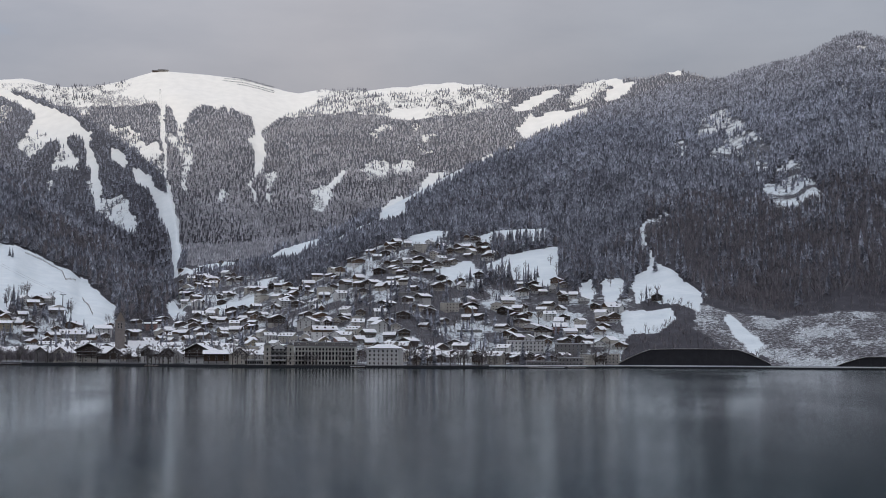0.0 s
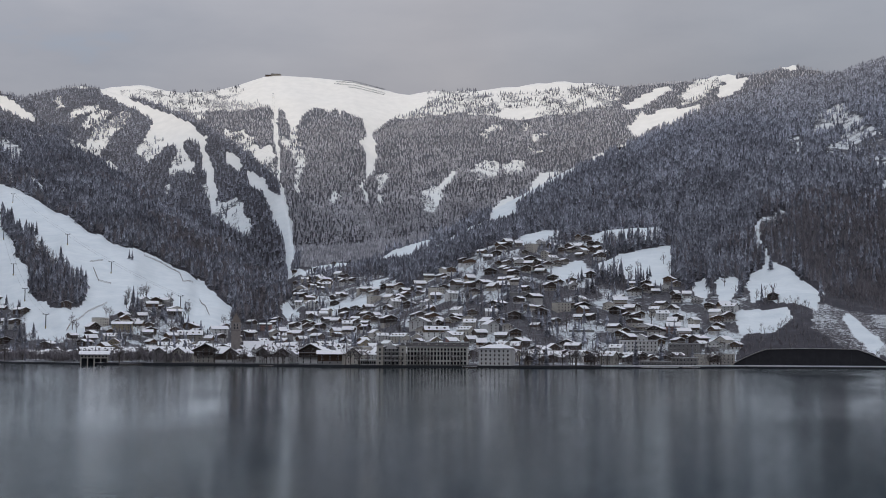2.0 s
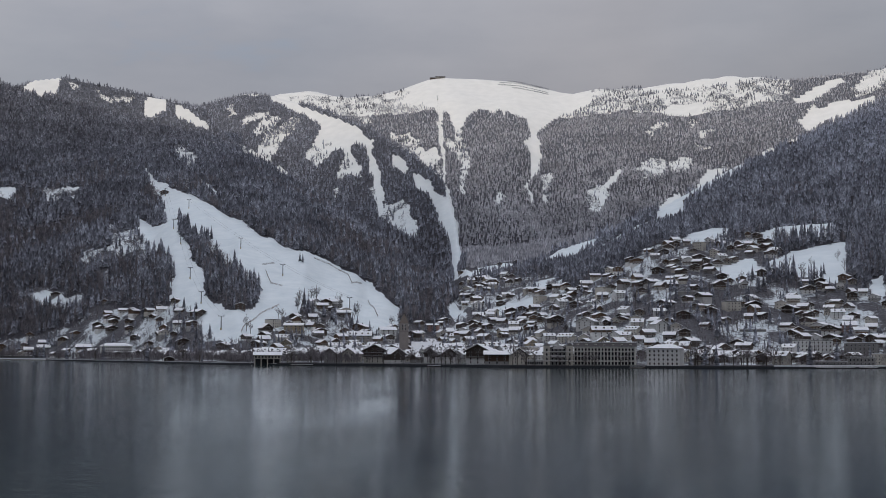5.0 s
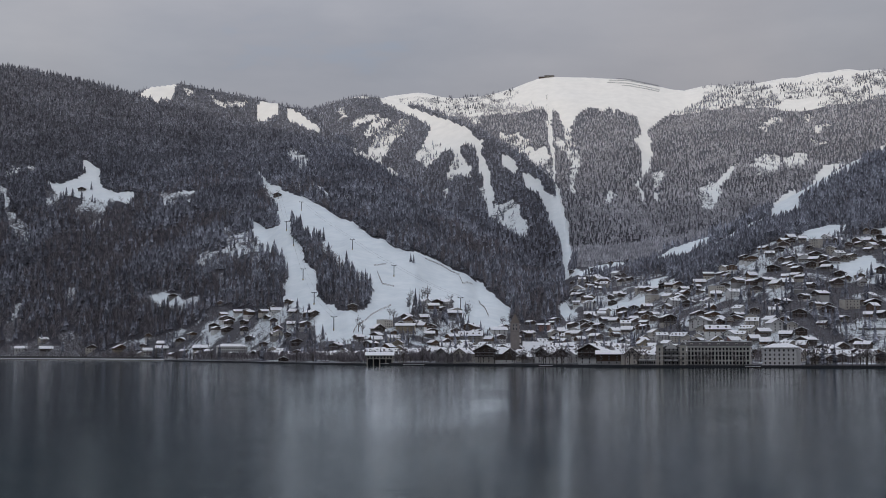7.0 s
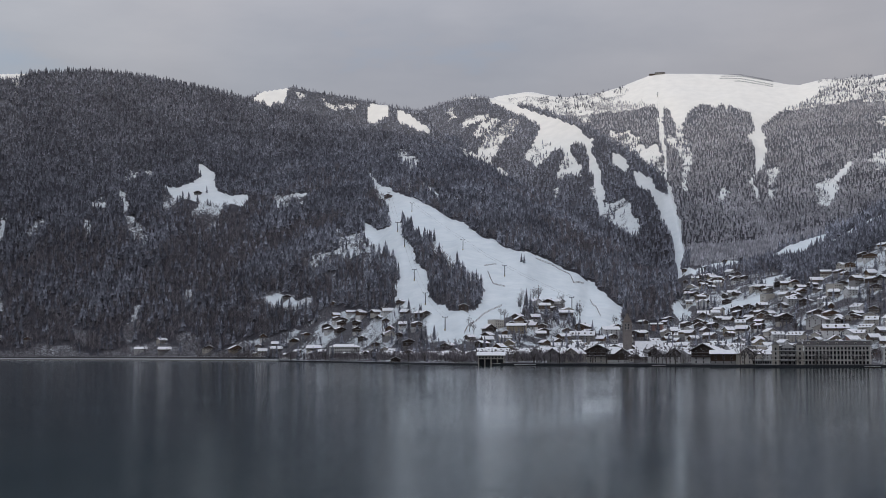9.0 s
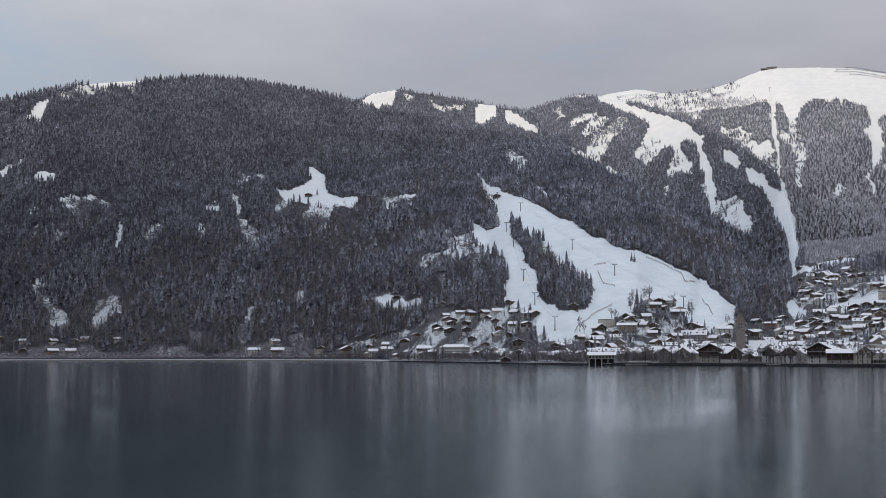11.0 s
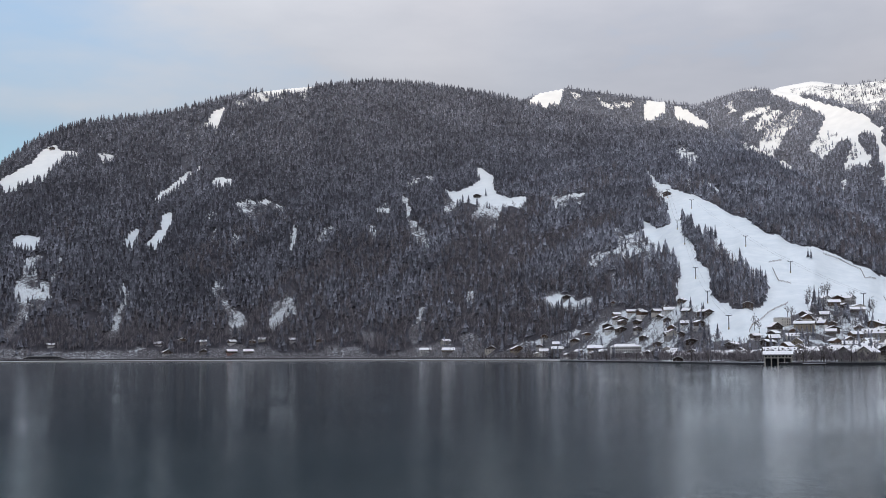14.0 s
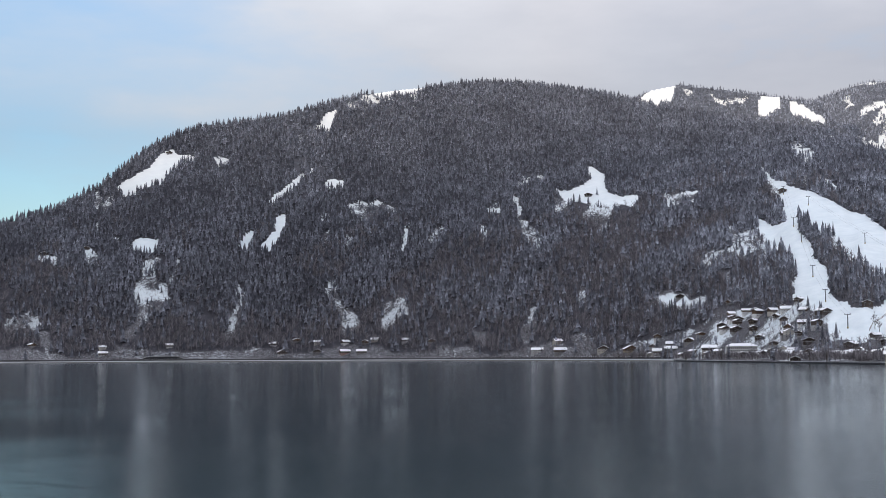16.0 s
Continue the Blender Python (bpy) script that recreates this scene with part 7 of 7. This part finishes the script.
# ---- the mountain-top ----
def summit_station(x, y):
    t = tagged(new("summit_station"), "dark timber and stone mountain station on the snowy summit", "mountain station")
    part("main_hall", Form().box(-17, 17, 0, 16, -14, 6), STONE, t)
    part("roof", Form().prism([(-2, 6), (8, 9.5), (18, 6)], -18, 18, "x"), ROOFING, t)
    part("side_wing", Form().box(-38, -17, 3, 13, -16, 2.5), DARKWOOD, t)
    part("wing_roof", Form().prism([(1, 2.5), (8, 5), (15, 2.5)], -39, -17, "x"), ROOFING, t)
    windows(t, -16, 16, -0.02, 1.5, 7, 2.4, 2.6)
    t.matrix_basis = place_at(t, x, y, 0)
    return t


def snow_fence(x0, y0, x1, y1):
    """One row of an avalanche barrier: posts and rails across the fall line."""
    t = tagged(new("avalanche_fence"), "grey avalanche barrier across the open snow slope", "avalanche fence", "avalanche barriers under the ridge")
    n = 16
    pts = [(x0 + (x1 - x0) * k / n, y0 + (y1 - y0) * k / n) for k in range(n + 1)]
    pts = [Vector((x, y, float(height_at(x, y)))) for x, y in pts]
    for p in pts:
        part("post", Form().tube(p - Vector((0, 0, 1)), p + Vector((0, 0, 4.2)), 0.22, 0.18, 5), STEEL, t)
    for z in (1.6, 2.6, 3.8):
        f = Form()
        for p, q in zip(pts, pts[1:]):
            f.tube(p + Vector((0, 0, z)), q + Vector((0, 0, z)), 0.24, 0.24, 4)
        part("rail", f, STEEL, t)


settle(gable_house("lift_station", 14, 12, 2, GREY, DARKWOOD, timber_from=0, balcony=False, chimney=False, label="dark timber lift station beside the piste", group="", deep=8), -988, 2235, 0, 9)
summit_station(-996, 4655)
snow_fence(-782, 4639, -602, 4665)
snow_fence(-779, 4663, -607, 4701)
snow_fence(-757, 4687, -610, 4709)
snow_fence(-727, 4619, -602, 4645)


# ---- the water's edge ----
def shore_points(b0, b1, step, offset):
    out = []
    for b in np.arange(b0, b1 + 1e-6, step):
        r = float(np.interp(b, SHORE[:, 0], SHORE[:, 1])) + offset
        out.append((-r * math.sin(radians(b)), r * math.cos(radians(b))))
    return out


def strip(name, b0, b1, near, far, z0, z1, material, label, category, step=0.5):
    """A long low solid that follows the shore between two offsets."""
    a, c = shore_points(b0, b1, step, near), shore_points(b0, b1, step, far)
    f = Form()
    n = len(a)
    verts = [(x, y, z) for row in (a, c) for z in (z0, z1) for x, y in row]
    faces = []
    for i in range(n - 1):
        an0, an1, af0, af1 = i, n + i, 2 * n + i, 3 * n + i
        faces += [(an0, an0 + 1, an1 + 1, an1), (an1, an1 + 1, af1 + 1, af1), (af1, af1 + 1, af0 + 1, af0), (af0, af0 + 1, an0 + 1, an0)]
    faces += [(0, n, 3 * n, 2 * n), (n - 1, 3 * n - 1, 4 * n - 1, 2 * n - 1)]
    f.add(verts, faces)
    return tagged(new(name, f.mesh(name, material)), label, category, kind="structure")


strip("quay_wall", -20, 28.5, -1.5, 0.5, -4, 1.5, DARKWALL, "low dark wet stone quay wall along the promenade", "quay wall")
strip("quay_snow", -20, -2, -1.4, 2, 1.5, 2.5, SNOW, "strip of snow beside the lake road", "snow strip")
strip("quay_snow", 19, 28.5, -1.2, 4, 1.5, 1.7, SNOW, "strip of snow along the low shore", "snow strip")
strip("promenade", -8, 27, 6, 14, 0.5, 1.75, ASPHALT, "dark wet lakeside promenade", "promenade")
strip("lake_road", -20.5, -8, 8, 22, 0.5, 2.4, ASPHALT, "lake road beneath the retaining walls", "road")
strip("quay_wall", 28.5, 60, -2, 0, -4, 1.2, CONCRETE, "stone edge of the far shore", "quay wall")
strip("quay_snow", 28.5, 60, -0.5, 5, 0.9, 2.6, SNOW, "snow along the far shore", "snow strip")
strip("lake_road", 28.5, 60, 9, 24, 0.5, 3.0, ASPHALT, "far lake road and railway embankment", "road")
strip("road_wall", 28.5, 60, 24, 26, 0.5, 5.6, plain("grey_road_bank", (0.10, 0.096, 0.10), 0.9, 0.5, 7), "dark retaining wall behind the far road", "retaining wall")
strip("road_wall_snow", 28.5, 60, 23.8, 27, 5.6, 5.8, SNOW, "thin snow on top of the retaining wall", "snow strip")


def guard_rail(b0, b1, offset, z, label):
    t = tagged(new("guard_rail"), label, "guard rail", "railings along the shore")
    pts = shore_points(b0, b1, 0.12, offset)
    f = Form()
    for (xa, ya), (xb, yb) in zip(pts, pts[1:]):
        f.tube((xa, ya, z + 1.0), (xb, yb, z + 1.0), 0.09, 0.09, 4)
        f.tube((xa, ya, z + 0.55), (xb, yb, z + 0.55), 0.06, 0.06, 4)
    part("rail", f, STEEL, t)
    for x, y in pts:
        part("post", POST_MESH, None, t).location = (x, y, z)


POST_MESH = Form().box(-0.09, 0.09, -0.09, 0.09, -0.3, 1.05).mesh("post", STEEL)
guard_rail(-19, -8, 7.4, 1.6, "steel railing between lake road and water")
guard_rail(9.5, 18, 5.5, 1.5, "steel railing along the town promenade")
guard_rail(30, 47, 8.4, 1.6, "steel railing of the far lake road")


def jetty(b, length):
    t = tagged(new("jetty"), "snow-covered wooden jetty at the water's edge", "jetty", "jetties of the town shore")
    part("deck", Form().box(-1.2 - length, length, -4, 2, 0.5, 0.8), BROWNWOOD, t)
    part("deck_snow", Form().box(-1.1 - length, length - 0.1, -3.9, 1.9, 0.8, 1.05), SNOW, t)
    for k in range(5):
        x = -length + 2 * length * k / 4.4
        part("pile", Form().tube((x, -3.6, -4), (x, -3.6, 0.5), 0.18, 0.18, 6), BROWNWOOD, t)
    r = float(np.interp(b, SHORE[:, 0], SHORE[:, 1])) - 1.5
    t.matrix_basis = pose(-r * math.sin(radians(b)), r * math.cos(radians(b)), 0, 0, 0, b)


for bearing, length in ((17.9, 9), (12.2, 6), (-3.9, 24), (-5.6, 10), (3.6, 5)):
    jetty(bearing, length)


def piste_net(spots, label):
    """A safety net on poles along the edge of the piste."""
    t = tagged(new("piste_net"), label, "safety net", "safety nets beside the pistes")
    pts = []
    for (xa, ya), (xb, yb) in zip(spots, spots[1:]):
        n = max(1, int(math.hypot(xb - xa, yb - ya) / 12))
        pts += [(xa + (xb - xa) * k / n, ya + (yb - ya) * k / n) for k in range(n)]
    pts = [Vector((x, y, float(height_at(x, y)))) for x, y in pts + [spots[-1]]]
    f = Form()
    for p, q in zip(pts, pts[1:]):
        for z in (0.6, 1.3, 2.0):
            f.tube(p + Vector((0, 0, z)), q + Vector((0, 0, z)), 0.13, 0.13, 4)
    part("net", f, BROWNWOOD, t)
    for p in pts:
        part("pole", Form().tube(p - Vector((0, 0, 0.5)), p + Vector((0, 0, 2.4)), 0.14, 0.14, 5), BROWNWOOD, t)


piste_net([(-610, 1706), (-598, 1719)], "dark net fence on the piste")
piste_net([(-594, 1674), (-562, 1604), (-546, 1601)], "dark net fence round the training slope")
piste_net([(-501, 1337), (-509, 1368), (-516, 1434), (-508, 1479)], "long snow fence beside the piste foot")
piste_net([(-562, 1786), (-541, 1796), (-511, 1780), (-495, 1743), (-489, 1770)], "safety net along the upper piste edge")
piste_net([(-461, 1703), (-416, 1582)], "net beside the beginners lift")
